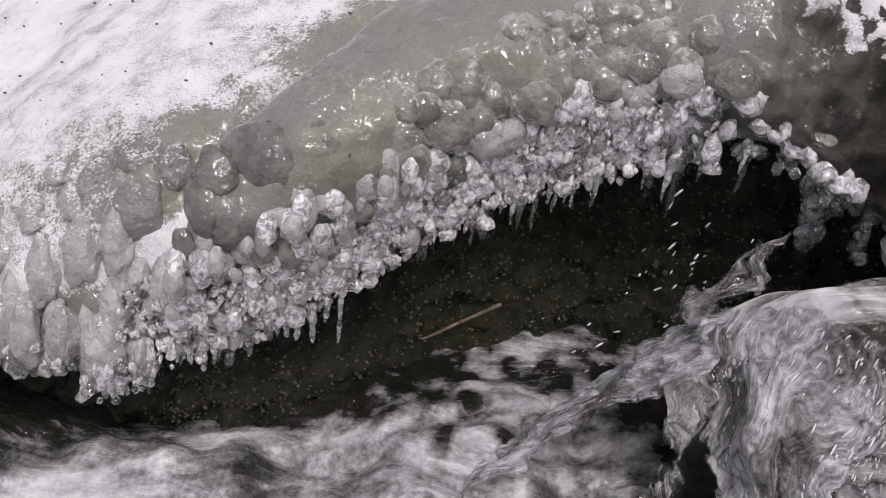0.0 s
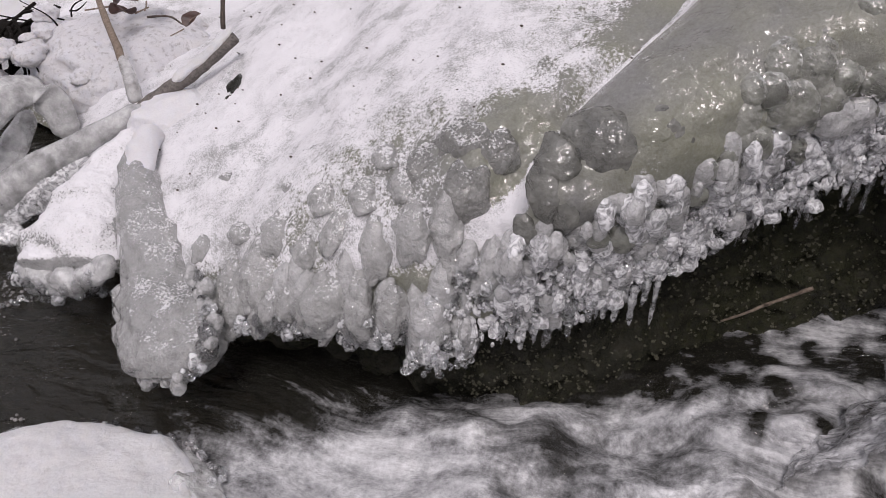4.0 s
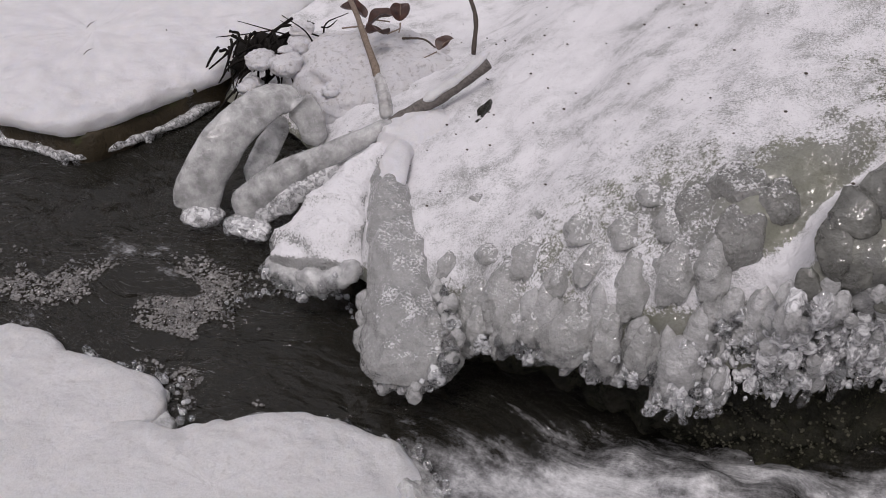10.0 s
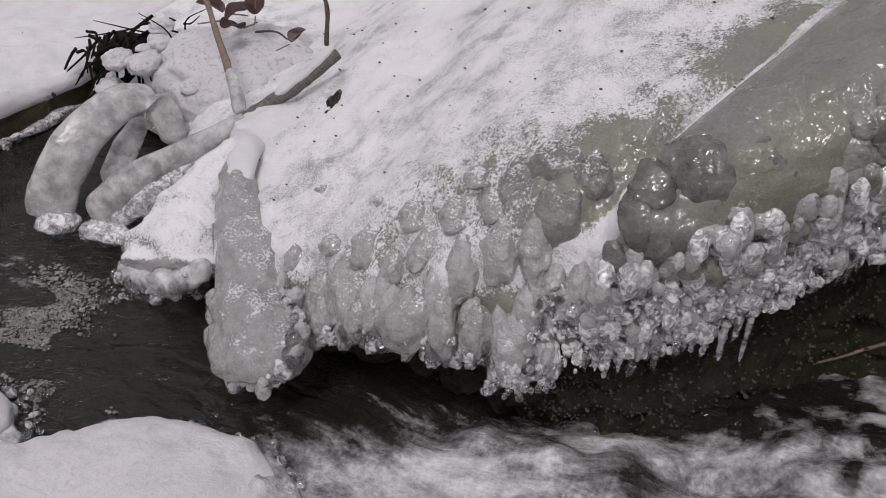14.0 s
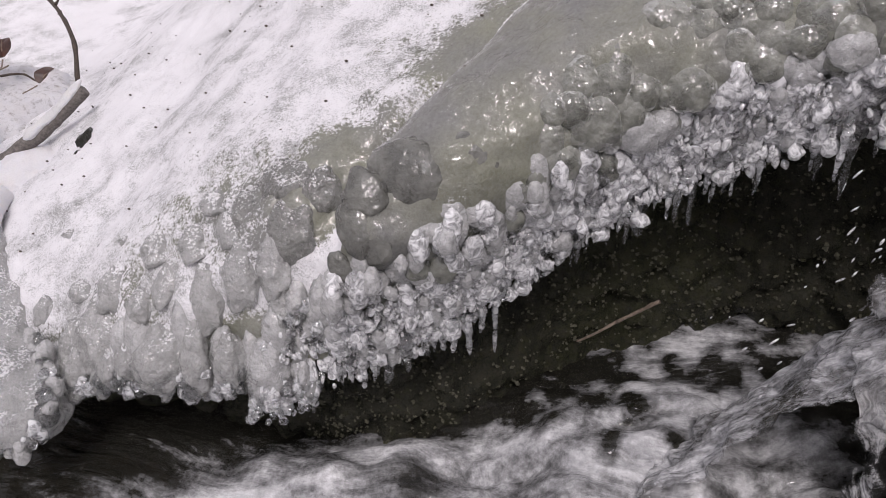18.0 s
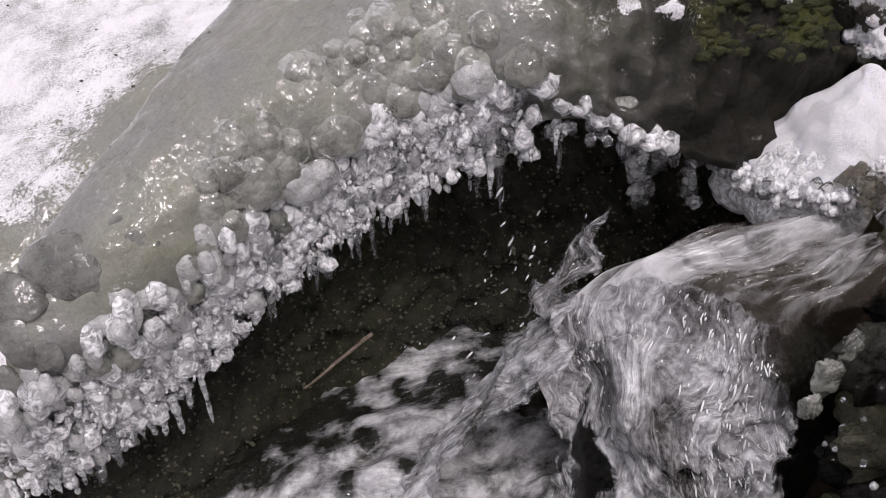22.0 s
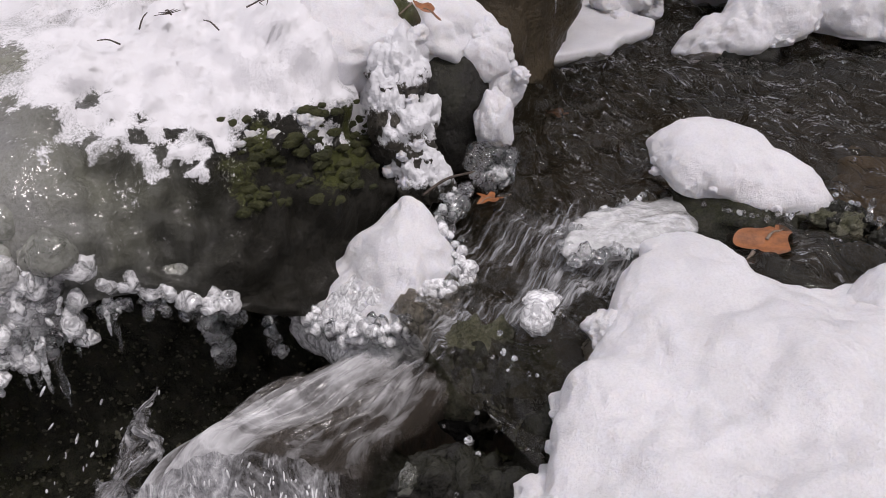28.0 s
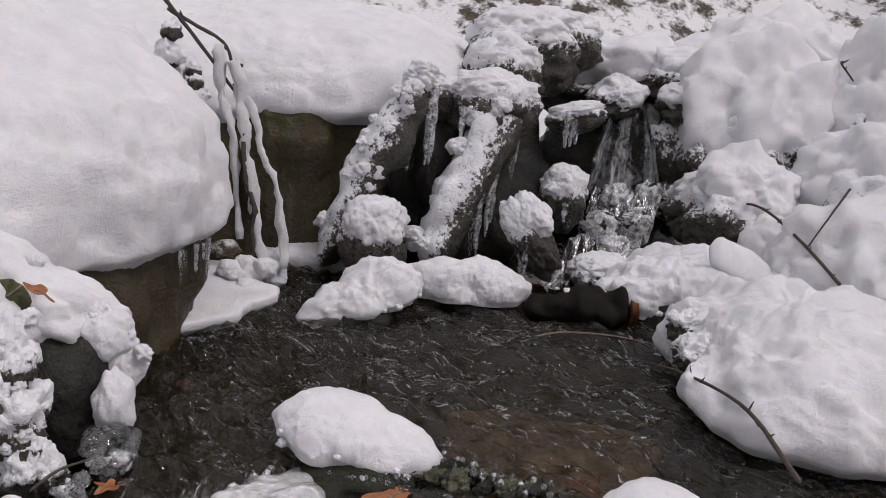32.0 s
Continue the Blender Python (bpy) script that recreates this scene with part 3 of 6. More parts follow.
# ---- the ice-covered bank ----
EDGE_Y = [(-1.9, 1.75), (-1.5, 1.62), (-1.15, 1.24), (-0.9, 1.09), (-0.67, 1.04), (-0.54, 1.02), (-0.285, 1.03), (-0.08, 1.085), (0.05, 1.155), (0.2, 1.255), (0.34, 1.30), (0.45, 1.30), (0.53, 1.285), (0.65, 1.25), (0.75, 1.22), (0.84, 1.22), (0.95, 1.25), (1.06, 1.31)]
EDGE_Z = [(-1.9, -0.62), (-1.5, -0.60), (-1.15, -0.55), (-0.9, -0.49), (-0.67, -0.435), (-0.54, -0.385), (-0.285, -0.35), (-0.08, -0.285), (0.05, -0.215), (0.2, -0.13), (0.34, -0.06), (0.45, -0.01), (0.53, 0.035), (0.65, 0.05), (0.75, 0.01), (0.84, -0.03), (0.95, -0.02), (1.06, 0.0)]
CREST = [(-1.9, -0.50), (-1.5, -0.46), (-1.11, -0.40), (-0.92, -0.345), (-0.776, -0.32), (-0.665, -0.292), (-0.58, -0.235), (-0.44, -0.165), (-0.35, -0.12), (-0.2, -0.065), (0.09, 0.06), (0.42, 0.22), (0.6, 0.28), (0.86, 0.345), (0.98, 0.34), (1.06, 0.1)]
STEEP = [(-1.9, 0.1), (-1.1, 0.1), (-0.54, 0.075), (-0.2, 0.045), (0.0, 0.04), (0.3, 0.05), (0.55, 0.075), (0.8, 0.09), (1.06, 0.06)]
RISE = [(-1.9, 0.05), (-1.05, 0.08), (-0.85, 0.18), (-0.6, 0.24), (-0.3, 0.24), (0.0, 0.17), (0.3, 0.08), (1.06, 0.05)]


CREASE = [(0.0, -0.19), (0.07, -0.152), (0.12, -0.136), (0.2, -0.066), (0.27, 0.0), (0.4, 0.12), (0.9, 0.50), (1.7, 1.0)]


def bank(x, d):
    """The bank's surface: its place at x, d metres behind its lower edge."""
    x, d = np.broadcast_arrays(np.asarray(x, float), np.asarray(d, float))
    ez, top = curve(EDGE_Z, x), curve(CREST, x)
    y = curve(EDGE_Y, x) + d
    z = ez + (top - ez) * (1 - np.exp(-np.maximum(d, 0) / curve(STEEP, x))) + curve(RISE, x) * np.maximum(d - 0.1, 0)
    side = x - curve(CREASE, d)
    slab = smooth(-0.018, 0.012, side) * smooth(0.75, 0.5, x) * smooth(-0.004, 0.03, d) * smooth(0.9, 0.4, d)
    valley = np.exp(-((side + 0.05) / 0.045) ** 2) * smooth(0.02, 0.08, d) * smooth(0.34, 0.16, d)
    return np.stack([x, y - 0.06 * slab, z + 0.045 * slab - 0.05 * valley], -1)


us = np.linspace(-1.9, 1.06, 330)
vs = np.r_[np.linspace(0.19, 0.004, 8), 1.7 * np.linspace(0, 1, 120) ** 2.3]
U, D = np.meshgrid(us, vs, indexing="ij")
under = np.broadcast_to(np.arange(len(vs)) < 8, U.shape)
P = bank(U, np.where(under, 0, D))
P[..., 1] = np.where(under, P[..., 1] + D, P[..., 1])
P[..., 2] = np.where(under, P[..., 2] - 0.01 * np.sin(D / 0.16 * 3), P[..., 2])
bare = smooth(0.54, 0.64, U)
lumpy = fbm(P, 10, 4, 21) * (0.010 + 0.014 * bare) + fbm(P, 34, 3, 23) * (0.004 + 0.012 * bare) + bare * 0.012 * fbm(P * (1, 0.4, 0.35), 40, 3, 24)
P[..., 1] -= lumpy
P[..., 2] += lumpy * 0.7
along = U - curve(CREASE, D) - 0.225
ice_zone = smooth(-0.235, -0.215, along)
patchy = fbm(P, 7, 3, 27)
snow = 0.98 - 0.8 * ice_zone * smooth(0.8, 0.35, D) + 0.6 * smooth(0.22, 0.5, D - 0.35 * smooth(0.5, 0.0, U)) * ice_zone
grey = 0.40 * smooth(-0.47, -0.33, along + 0.06 * patchy) * smooth(0.46, 0.16, D + 0.1 * patchy) * smooth(0.05, 0.12, D)
speckled = 0.42 * smooth(-1.25, -0.5, along + 0.25 * patchy) * smooth(1.1, 0.1, D + 0.2 * patchy) * smooth(0.0, 0.16, D)
snow -= (0.45 * smooth(0.05, 0.0, D) + 0.22 * smooth(0.12, 0.03, D + 0.03 * patchy) + grey + speckled) * (1 - ice_zone)
snow += 0.95 * np.exp(-((along + 0.258 + 0.008 * patchy) / (0.013 + 0.018 * smooth(0.16, 0.04, D))) ** 2) * smooth(0.02, 0.05, D) * smooth(0.42, 0.26, D + 0.08 * patchy)
snow += 0.20 * patchy
rock = smooth(0.47, 0.62, U + 0.05 * patchy) * smooth(0.5, 0.35, D) * (0.55 + 0.45 * smooth(0.56, 0.78, U + 0.06 * patchy))
share = smooth(0.46, 0.62, U + 0.06 * patchy) * smooth(0.5, 0.35, D)
snow = snow + share * (0.20 + 0.16 * smooth(0.0, 0.22, P[..., 2] - 0.08 * smooth(0.7, 0.95, U)) + 1.2 * smooth(0.205, 0.25, P[..., 2] - 0.035 * smooth(0.74, 0.62, U) + 0.055 * fbm(P, 22, 4, 4)) - snow)
moss = rock * smooth(0.06, 0.20, P[..., 2]) * (0.25 + 0.75 * smooth(0.68, 0.82, U)) * (0.62 + 0.6 * fbm(P, 14, 3, 29)) - 0.08
BANK_THING = thing("icy_bank", (0, 1.6, -0.8), "snow-covered boulder bank sheathed in lumpy grey ice above the stream", "boulder")
part("ice_sheet", grid("ice_sheet", P, BANK, (("snow", snow), ("rock", rock), ("moss", moss))), BANK_THING, "grey-green ice sheet under thin speckled snow")

# moss cushions and snow crumbs along the top of the bare rock
rg = random.Random(11)
for i in range(110):
    k, w = rg.randrange(298, 326), rg.random()
    col = P[k]
    j = int(np.argmin(np.abs(col[8:, 2] - (0.13 + 0.11 * w)))) + 8
    q, r = col[j], rg.uniform(0.003, 0.009)
    kind_ = SPECKLED if w > 0.72 and i % 3 == 0 else MOSS
    part("moss_cushion" if kind_ is MOSS else "snow_crumb", lump("moss_cushion", (q[0] + rg.uniform(-0.006, 0.006), q[1] - 0.002, q[2]), (r * 1.5, r * 0.4, r * 0.9), kind_, 900 + i, 3, 0.35, 2.4, fine=0.12), BANK_THING)

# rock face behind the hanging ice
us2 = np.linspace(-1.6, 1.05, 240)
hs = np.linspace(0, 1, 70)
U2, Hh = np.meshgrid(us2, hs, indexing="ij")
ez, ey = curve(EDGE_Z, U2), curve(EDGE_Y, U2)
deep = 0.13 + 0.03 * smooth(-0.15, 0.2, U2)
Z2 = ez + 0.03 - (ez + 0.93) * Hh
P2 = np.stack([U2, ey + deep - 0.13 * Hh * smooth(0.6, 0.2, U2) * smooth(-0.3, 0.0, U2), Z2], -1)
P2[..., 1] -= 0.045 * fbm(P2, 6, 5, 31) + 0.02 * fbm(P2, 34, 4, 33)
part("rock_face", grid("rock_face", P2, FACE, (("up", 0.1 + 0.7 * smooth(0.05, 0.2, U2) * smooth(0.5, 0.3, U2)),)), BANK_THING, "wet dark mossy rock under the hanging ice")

# wet grit that clings to the face
rg = random.Random(5)
V, F = BALLS[2]
vs_, fs_, k = [], [], 0
for i in range(4600):
    p = P2[rg.randrange(118, 232), rg.randrange(2, 44)]
    r = rg.uniform(0.0008, 0.003)
    W = V * np.array([r * rg.uniform(0.8, 1.5), r, r * rg.uniform(0.8, 1.4)]) * (1 + 0.8 * fbm(V + i, 1.5, 2, i % 40))[:, None]
    vs_.append(W + p + np.array([rg.uniform(-0.006, 0.006), 0, rg.uniform(-0.007, 0.007)]))
    fs_ += [[j + k for j in f] for f in F]
    k += len(V)
tagged(part("wet_grit", mesh_of("wet_grit", np.concatenate(vs_), fs_, GRIT), BANK_THING, "glistening wet grit and moss specks on dark rock"), kind="stuff")

# ---- ice on the bank ----
def shape_mesh(name, material, seed, level=3, rough=0.14, stretch=1.0):
    V, F = BALLS[level]
    r = 1 + rough * fbm(V + seed, 1.7, 3, seed) + 0.4 * rough * np.abs(vnoise(V * 3.1 + seed, seed + 2))
    W = V * r[:, None]
    W[:, :2] *= (1 - 0.22 * stretch * W[:, 2:3])
    return mesh_of(name, W, F, material)


def icicle_mesh(name, material, seed):
    zs = np.linspace(0, 1, 9)
    pts = [(0.05 * math.sin(7 * z + seed) * z, 0.05 * math.cos(5 * z + seed) * z, 0.12 - 1.12 * z) for z in zs]
    radii = [(0.15 * (1 - z) ** 0.7 + 0.085) * (1 + 0.25 * math.sin(15 * z + seed * 2)) for z in zs]
    radii[-1] = 0.06
    return tube(name, pts, radii, material, 10, seed, 0.12)


SHADED_BULGES = [shape_mesh("ice_bulge", SHADED_ICE, 50 + k, 3, 0.2, 0.2) for k in range(4)]
GREY_BULGES = [shape_mesh("ice_bulge", GREY_ICE, k, 3, 0.12) for k in range(5)]
MILKY_BULGES = [shape_mesh("ice_bulge", WAXY_ICE, 10 + k, 3, 0.2, 0.3) for k in range(5)]
CLEAR_BEADS = [shape_mesh("ice_bead", CLEAR, 20 + k, 3, 0.15, 0.6) for k in range(4)] + [shape_mesh("ice_bead", DROPLET, 24 + k, 3, 0.2, 0.6) for k in range(2)]
SPARKS = [shape_mesh("ice_bulge", SPARKLE, 30 + k, 3, 0.2, 0.8) for k in range(3)] + [shape_mesh("ice_bulge", CLEAR, 33 + k, 3, 0.2, 0.8) for k in range(2)] + [shape_mesh("ice_bulge", BEADED, 36 + k, 3, 0.2, 0.8) for k in range(3)]
ICICLES = [icicle_mesh("icicle", DROPLET, k) for k in range(4)] + [icicle_mesh("icicle", CLEAR, 4 + k) for k in range(3)]
rng = random.Random(7)


def seat(x, d, out=0.0, down=0.0):
    """A place on the bank with its axes: along the bank, outwards and uphill."""
    p, q = bank(x, d), bank(x, d + 0.004)
    T = Vector(q - p).normalized()
    N = Vector((0, -T.z, T.y))
    return Vector(p) + N * out - T * down, N, T


def posed(at, X, N, T, size):
    m = Matrix((X, N, T)).transposed().to_4x4()
    m.translation = at
    return m @ Matrix.Diagonal((*size, 1))


def bulge(x, d, size, meshes, out=0.0, down=0.0, name="ice_bulge", lean=0.0):
    at, N, T = seat(x, d, out, down)
    turn = Matrix.Rotation(lean, 3, N)
    return piece(name, rng.choice(meshes), BANK_THING, posed(at, turn @ Vector((1, 0, 0)), N, turn @ T, size))


TOES = [shape_mesh("ice_toe", TOE_ICE, 80 + k, 4, 0.24, 0.9) for k in range(6)]
LOBE_MESHES = [shape_mesh("ice_lobe", LOBE_ICE, 90 + k, 4, 0.16, 0.5) for k in range(4)]


def bead_tip(x, d, wide, long, count):
    """Clear beads clustered round the lower end of a toe."""
    for j in range(count):
        f = rng.uniform(-0.95, 0.95)
        r = rng.uniform(0.0055, 0.0115)
        bulge(x + f * wide, d, (r, r, r * rng.uniform(0.9, 1.7)), CLEAR_BEADS, wide * rng.uniform(0.1, 0.75), long * rng.uniform(0.55, 1.12) * (1 - 0.35 * f * f), "ice_bead", rng.uniform(-0.3, 0.3))


# toes of ice under the snow: the upper ones show singly, the lower ones end in clear beads
UPPER = [(-0.514, 0.117, 0.027, 0.031), (-0.435, 0.107, 0.026, 0.032), (-0.762, 0.188, 0.015, 0.013), (-0.663, 0.163, 0.011, 0.010), (-0.603, 0.153, 0.011, 0.010), (-0.415, 0.158, 0.023, 0.023), (-0.366, 0.107, 0.027, 0.032)]
MIDDLE = [(-0.593, 0.081, 0.028, 0.044), (-0.524, 0.046, 0.023, 0.032), (-0.474, 0.066, 0.021, 0.042), (-0.336, 0.051, 0.031, 0.054), (-0.395, 0.041, 0.027, 0.055), (-0.286, 0.051, 0.027, 0.049), (-0.682, 0.092, 0.026, 0.021), (-0.613, 0.031, 0.042, 0.06), (-0.682, 0.015, 0.026, 0.051), (-0.762, 0.061, 0.016, 0.027)]
LOWER = [(-0.474, 0.012, 0.043, 0.052), (-0.415, 0.012, 0.028, 0.058), (-0.356, 0.008, 0.028, 0.05), (-0.544, 0.008, 0.021, 0.032), (-0.276, 0.018, 0.023, 0.04), (-0.247, 0.028, 0.018, 0.034), (-0.207, 0.022, 0.022, 0.053), (-0.296, 0.004, 0.037, 0.052), (-0.65, 0.004, 0.024, 0.045), (-0.58, 0.004, 0.022, 0.034)]
for x, d, a, c in UPPER + MIDDLE:
    bulge(x, d, (a * 1.05, a * 0.75, c), TOES if d < 0.1 else TOES[:3], 0.002 - 0.42 * a, 0.0, "ice_toe", rng.uniform(-0.15, 0.15))
for x, d, a, c in LOWER:
    bulge(x, d, (a, a * 0.8, c), TOES[3:] if x < -0.3 else MILKY_BULGES, 0.004, 0.3 * c, "ice_toe", rng.uniform(-0.12, 0.12))
    bead_tip(x, d, a, c * 1.3, 13)
for i in range(26):
    x = -0.84 + 0.62 * i / 25 + rng.uniform(-0.012, 0.012)
    a, c = rng.uniform(0.012, 0.021), rng.uniform(0.02, 0.042)
    bulge(x, rng.uniform(0.0, 0.03), (a, a * 0.85, c), MILKY_BULGES + TOES[:2], 0.0, rng.uniform(0.0, 0.03), "ice_toe", rng.uniform(-0.2, 0.2))
    bead_tip(x, 0.0, a, c + 0.012, 4)
# a tuft of beaded ice hanging lowest
for i in range(20):
    x = -0.272 + rng.uniform(-0.05, 0.045)
    bulge(x, 0.0, (rng.uniform(0.010, 0.016), 0.013, rng.uniform(0.022, 0.038)), SPARKS + MILKY_BULGES, rng.uniform(0, 0.022), rng.uniform(0.01, 0.058), "ice_knob")
for i in range(60):
    bulge(-0.272 + rng.uniform(-0.055, 0.05), 0.0, (rng.uniform(0.004, 0.008), 0.006, rng.uniform(0.005, 0.010)), CLEAR_BEADS, rng.uniform(0.0, 0.034), rng.uniform(0.025, 0.085), "ice_bead")
# grey lobes over the crease; beside it the slab's folded nose, coloured dark as shade
for x, d, a, c in [(-0.285, 0.15, 0.047, 0.045), (-0.235, 0.125, 0.036, 0.037), (-0.267, 0.081, 0.039, 0.053), (-0.346, 0.127, 0.027, 0.036)]:
    bulge(x, d, (a, a * 0.62, c), LOBE_MESHES, -0.40 * a, 0.0, "ice_lobe", rng.uniform(-0.2, 0.1))
for x, d, a, c in [(-0.07, 0.07, 0.06, 0.05), (-0.01, 0.062, 0.05, 0.04), (-0.138, 0.05, 0.024, 0.042), (-0.15, 0.027, 0.018, 0.038), (-0.112, 0.034, 0.024, 0.03), (-0.128, 0.075, 0.03, 0.034)]:
    bulge(x, d, (a, a * 0.45, c), SHADED_BULGES, 0.006 - (0.022 if a > 0.045 else 0), 0.0, "ice_fold", 0.3)
for x, d, a, c in [(-0.019, 0.034, 0.024, 0.014), (0.008, 0.025, 0.027, 0.018), (-0.045, 0.029, 0.028, 0.016), (-0.088, 0.02, 0.024, 0.031), (-0.055, 0.015, 0.027, 0.028), (-0.009, 0.010, 0.03, 0.032), (0.03, 0.018, 0.026, 0.03), (0.062, 0.022, 0.022, 0.028), (0.09, 0.025, 0.019, 0.03)]:
    bulge(x, d, (a, a * 0.6, c), MILKY_BULGES, -0.004, 0.0, "ice_bulge")
for i in range(120):
    x = rng.uniform(-0.19, 0.14)
    a = rng.uniform(0.008, 0.016)
    bulge(x, rng.uniform(0.0, 0.030), (a, a * 0.8, a * rng.uniform(1.2, 2.0)), MILKY_BULGES + SPARKS[5:], rng.uniform(0.004, 0.022), rng.uniform(0, 0.03))
for i in range(90):
    x = rng.uniform(0.1, 0.50)
    a = rng.uniform(0.007, 0.013)
    bulge(x, rng.uniform(0.0, 0.02), (a, a * 0.8, a * rng.uniform(1.1, 2.2)), MILKY_BULGES + SPARKS[5:], rng.uniform(0.0, 0.016), rng.uniform(0, 0.03))
# bubbles of ice over the right half; the flat upper ones, past counting, are one mesh
upper_v, upper_f, upper_k = [], [], 0
for q0 in np.linspace(0.0, 0.92, 17):
    size = 0.0115 + 0.0075 * min(1, q0 / 0.4)
    x = -0.06
    while x < 0.52:
        top = 0.40 + 0.52 * smooth(0.06, 0.13, x)
        if q0 < top and not (x > 0.49 and q0 > 0.28):
            q = min(0.94, max(0.0, q0 + rng.uniform(-0.03, 0.03)))
            d = -float(curve(STEEP, x)) * math.log(1 - q)
            k = rng.uniform(0.6, 1.65)
            kind = SPARKS if q < 0.26 else (SPARKS[5:] + MILKY_BULGES + GREY_BULGES if q < 0.45 else GREY_BULGES)
            if q0 > 0.4:
                at, N, T = seat(x, d, rng.uniform(-0.004, 0.006) - 0.007 * smooth(0.3, 0.6, q))
                V, F = BALLS[3]
                m = posed(at, Vector((1, 0, 0)), N, T, (size * k * rng.uniform(0.9, 1.25), size * k * rng.uniform(0.5, 0.7), size * k * rng.uniform(0.9, 1.3)))
                W = V * (1 + 0.12 * fbm(V + upper_k * 0.37, 1.7, 3, 5))[:, None]
                upper_v.append(W @ np.array(m.to_3x3()).T + np.array(m.translation))
                upper_f += [[j + upper_k for j in f] for f in F]
                upper_k += len(V)
                x += size * k * rng.uniform(1.5, 2.1)
                continue
            bulge(x, d, (size * k * rng.uniform(0.9, 1.2), size * k * rng.uniform(0.6, 0.9), size * k * rng.uniform(0.9, 1.3)), kind, rng.uniform(-0.004, 0.006) - 0.007 * smooth(0.3, 0.6, q))
        x += size * rng.uniform(1.35, 2.1)
for i in range(34):
    x = rng.uniform(0.48, 0.70)
    q = rng.uniform(0.04, 0.30 - 0.2 * smooth(0.5, 0.7, x))
    at, N, T = seat(x, -float(curve(STEEP, x)) * math.log(1 - q), -0.006)
    V, F = BALLS[3]
    r = rng.uniform(0.010, 0.022)
    m = posed(at, Vector((1, 0, 0)), N, T, (r * rng.uniform(0.9, 1.3), r * 0.6, r * rng.uniform(0.9, 1.3)))
    W = V * (1 + 0.14 * fbm(V + upper_k * 0.37, 1.7, 3, 6))[:, None]
    upper_v.append(W @ np.array(m.to_3x3()).T + np.array(m.translation))
    upper_f += [[j + upper_k for j in f] for f in F]
    upper_k += len(V)
tagged(part("ice_knobbing", mesh_of("ice_knobbing", np.concatenate(upper_v), upper_f, GREY_ICE), BANK_THING, "close-set grey ice knobs"), kind="stuff")
for x, q, r in [(0.535, 0.30, 0.030), (0.565, 0.2, 0.022), (0.51, 0.2, 0.022), (0.595, 0.1, 0.018), (0.62, 0.09, 0.02), (0.645, 0.06, 0.021), (0.665, 0.04, 0.018), (0.69, 0.03, 0.024), (0.712, 0.02, 0.02), (0.735, 0.03, 0.018)]:
    bulge(x, -float(curve(STEEP, x)) * math.log(1 - q), (r, r * 0.85, r), SPARKS[5:] + GREY_BULGES[:2], 0.004)
    for j in range(4):
        bulge(x + rng.uniform(-0.02, 0.02), 0.0, (0.008, 0.008, rng.uniform(0.008, 0.016)), CLEAR_BEADS, rng.uniform(-0.02, 0.008), rng.uniform(0.0, 0.03), "ice_bead")
for mid, low, wide, count in [(0.727, -0.112, 0.036, 44), (0.803, -0.118, 0.017, 26), (0.85, -0.03, 0.05, 34)]:
    for i in range(count):
        f = rng.random()
        at = Vector((mid + rng.uniform(-wide, wide) * (1 - 0.6 * f), 1.285 + rng.uniform(-0.02, 0.015), 0.02 + (low - 0.02) * f))
        r = rng.uniform(0.006, 0.013)
        piece("ice_bead", rng.choice(CLEAR_BEADS), BANK_THING, Matrix.Translation(at) @ Matrix.Rotation(rng.uniform(0, 6), 4, "Z") @ Matrix.Diagonal((r, r, r * rng.uniform(0.9, 1.6), 1)))
# a hanging fringe of clustered ice and icicles along the lower edge
x = -0.20
while x < 0.545:
    drop = 0.035 + 0.03 * vnoise(np.array([x * 9.0, 0.2, 0.4]), 71) + 0.02 * smooth(-0.1, 0.1, x)
    for j in range(5):
        bulge(x + rng.uniform(-0.008, 0.008), 0.0, (rng.uniform(0.006, 0.014), rng.uniform(0.006, 0.013), rng.uniform(0.009, 0.024)), SPARKS, rng.uniform(-0.02, 0.022), rng.uniform(-0.07, max(0.008, drop - 0.012)), "ice_knob", rng.uniform(-0.4, 0.4))
    x += rng.uniform(0.009, 0.016)
x = -0.30
while x < 0.60:
    if x > 0.56 and rng.random() < 0.6 or vnoise(np.array([x * 14.0, 0.3, 0.7]), 77) < -0.2:
        x += 0.01
        continue
    wet = 0.55 + 0.45 * smooth(0.0, 0.25, x) + 0.25 * math.sin(x * 41) + 0.2 * math.sin(x * 17 + 1)
    length = max(0.025, 0.058 * wet * rng.uniform(0.3, 1.5) + (0.03 if -0.3 < x < 0.05 else 0.008))
    at, N, T = seat(x, 0.0)
    at += Vector((0, rng.uniform(-0.03, 0.02), rng.uniform(-0.03, 0.0)))
    fat = rng.uniform(0.75, 1.25) * (1.25 if x < 0 else 0.9)
    thin = min(0.034, 0.014 + length * 0.24) * fat
    m = Matrix.Translation(at) @ Matrix.Rotation(rng.uniform(0, 6), 4, "Z") @ Matrix.Diagonal((thin, thin, length, 1))
    piece("icicle", rng.choice(ICICLES), BANK_THING, m)
    x += rng.uniform(0.008, 0.018)
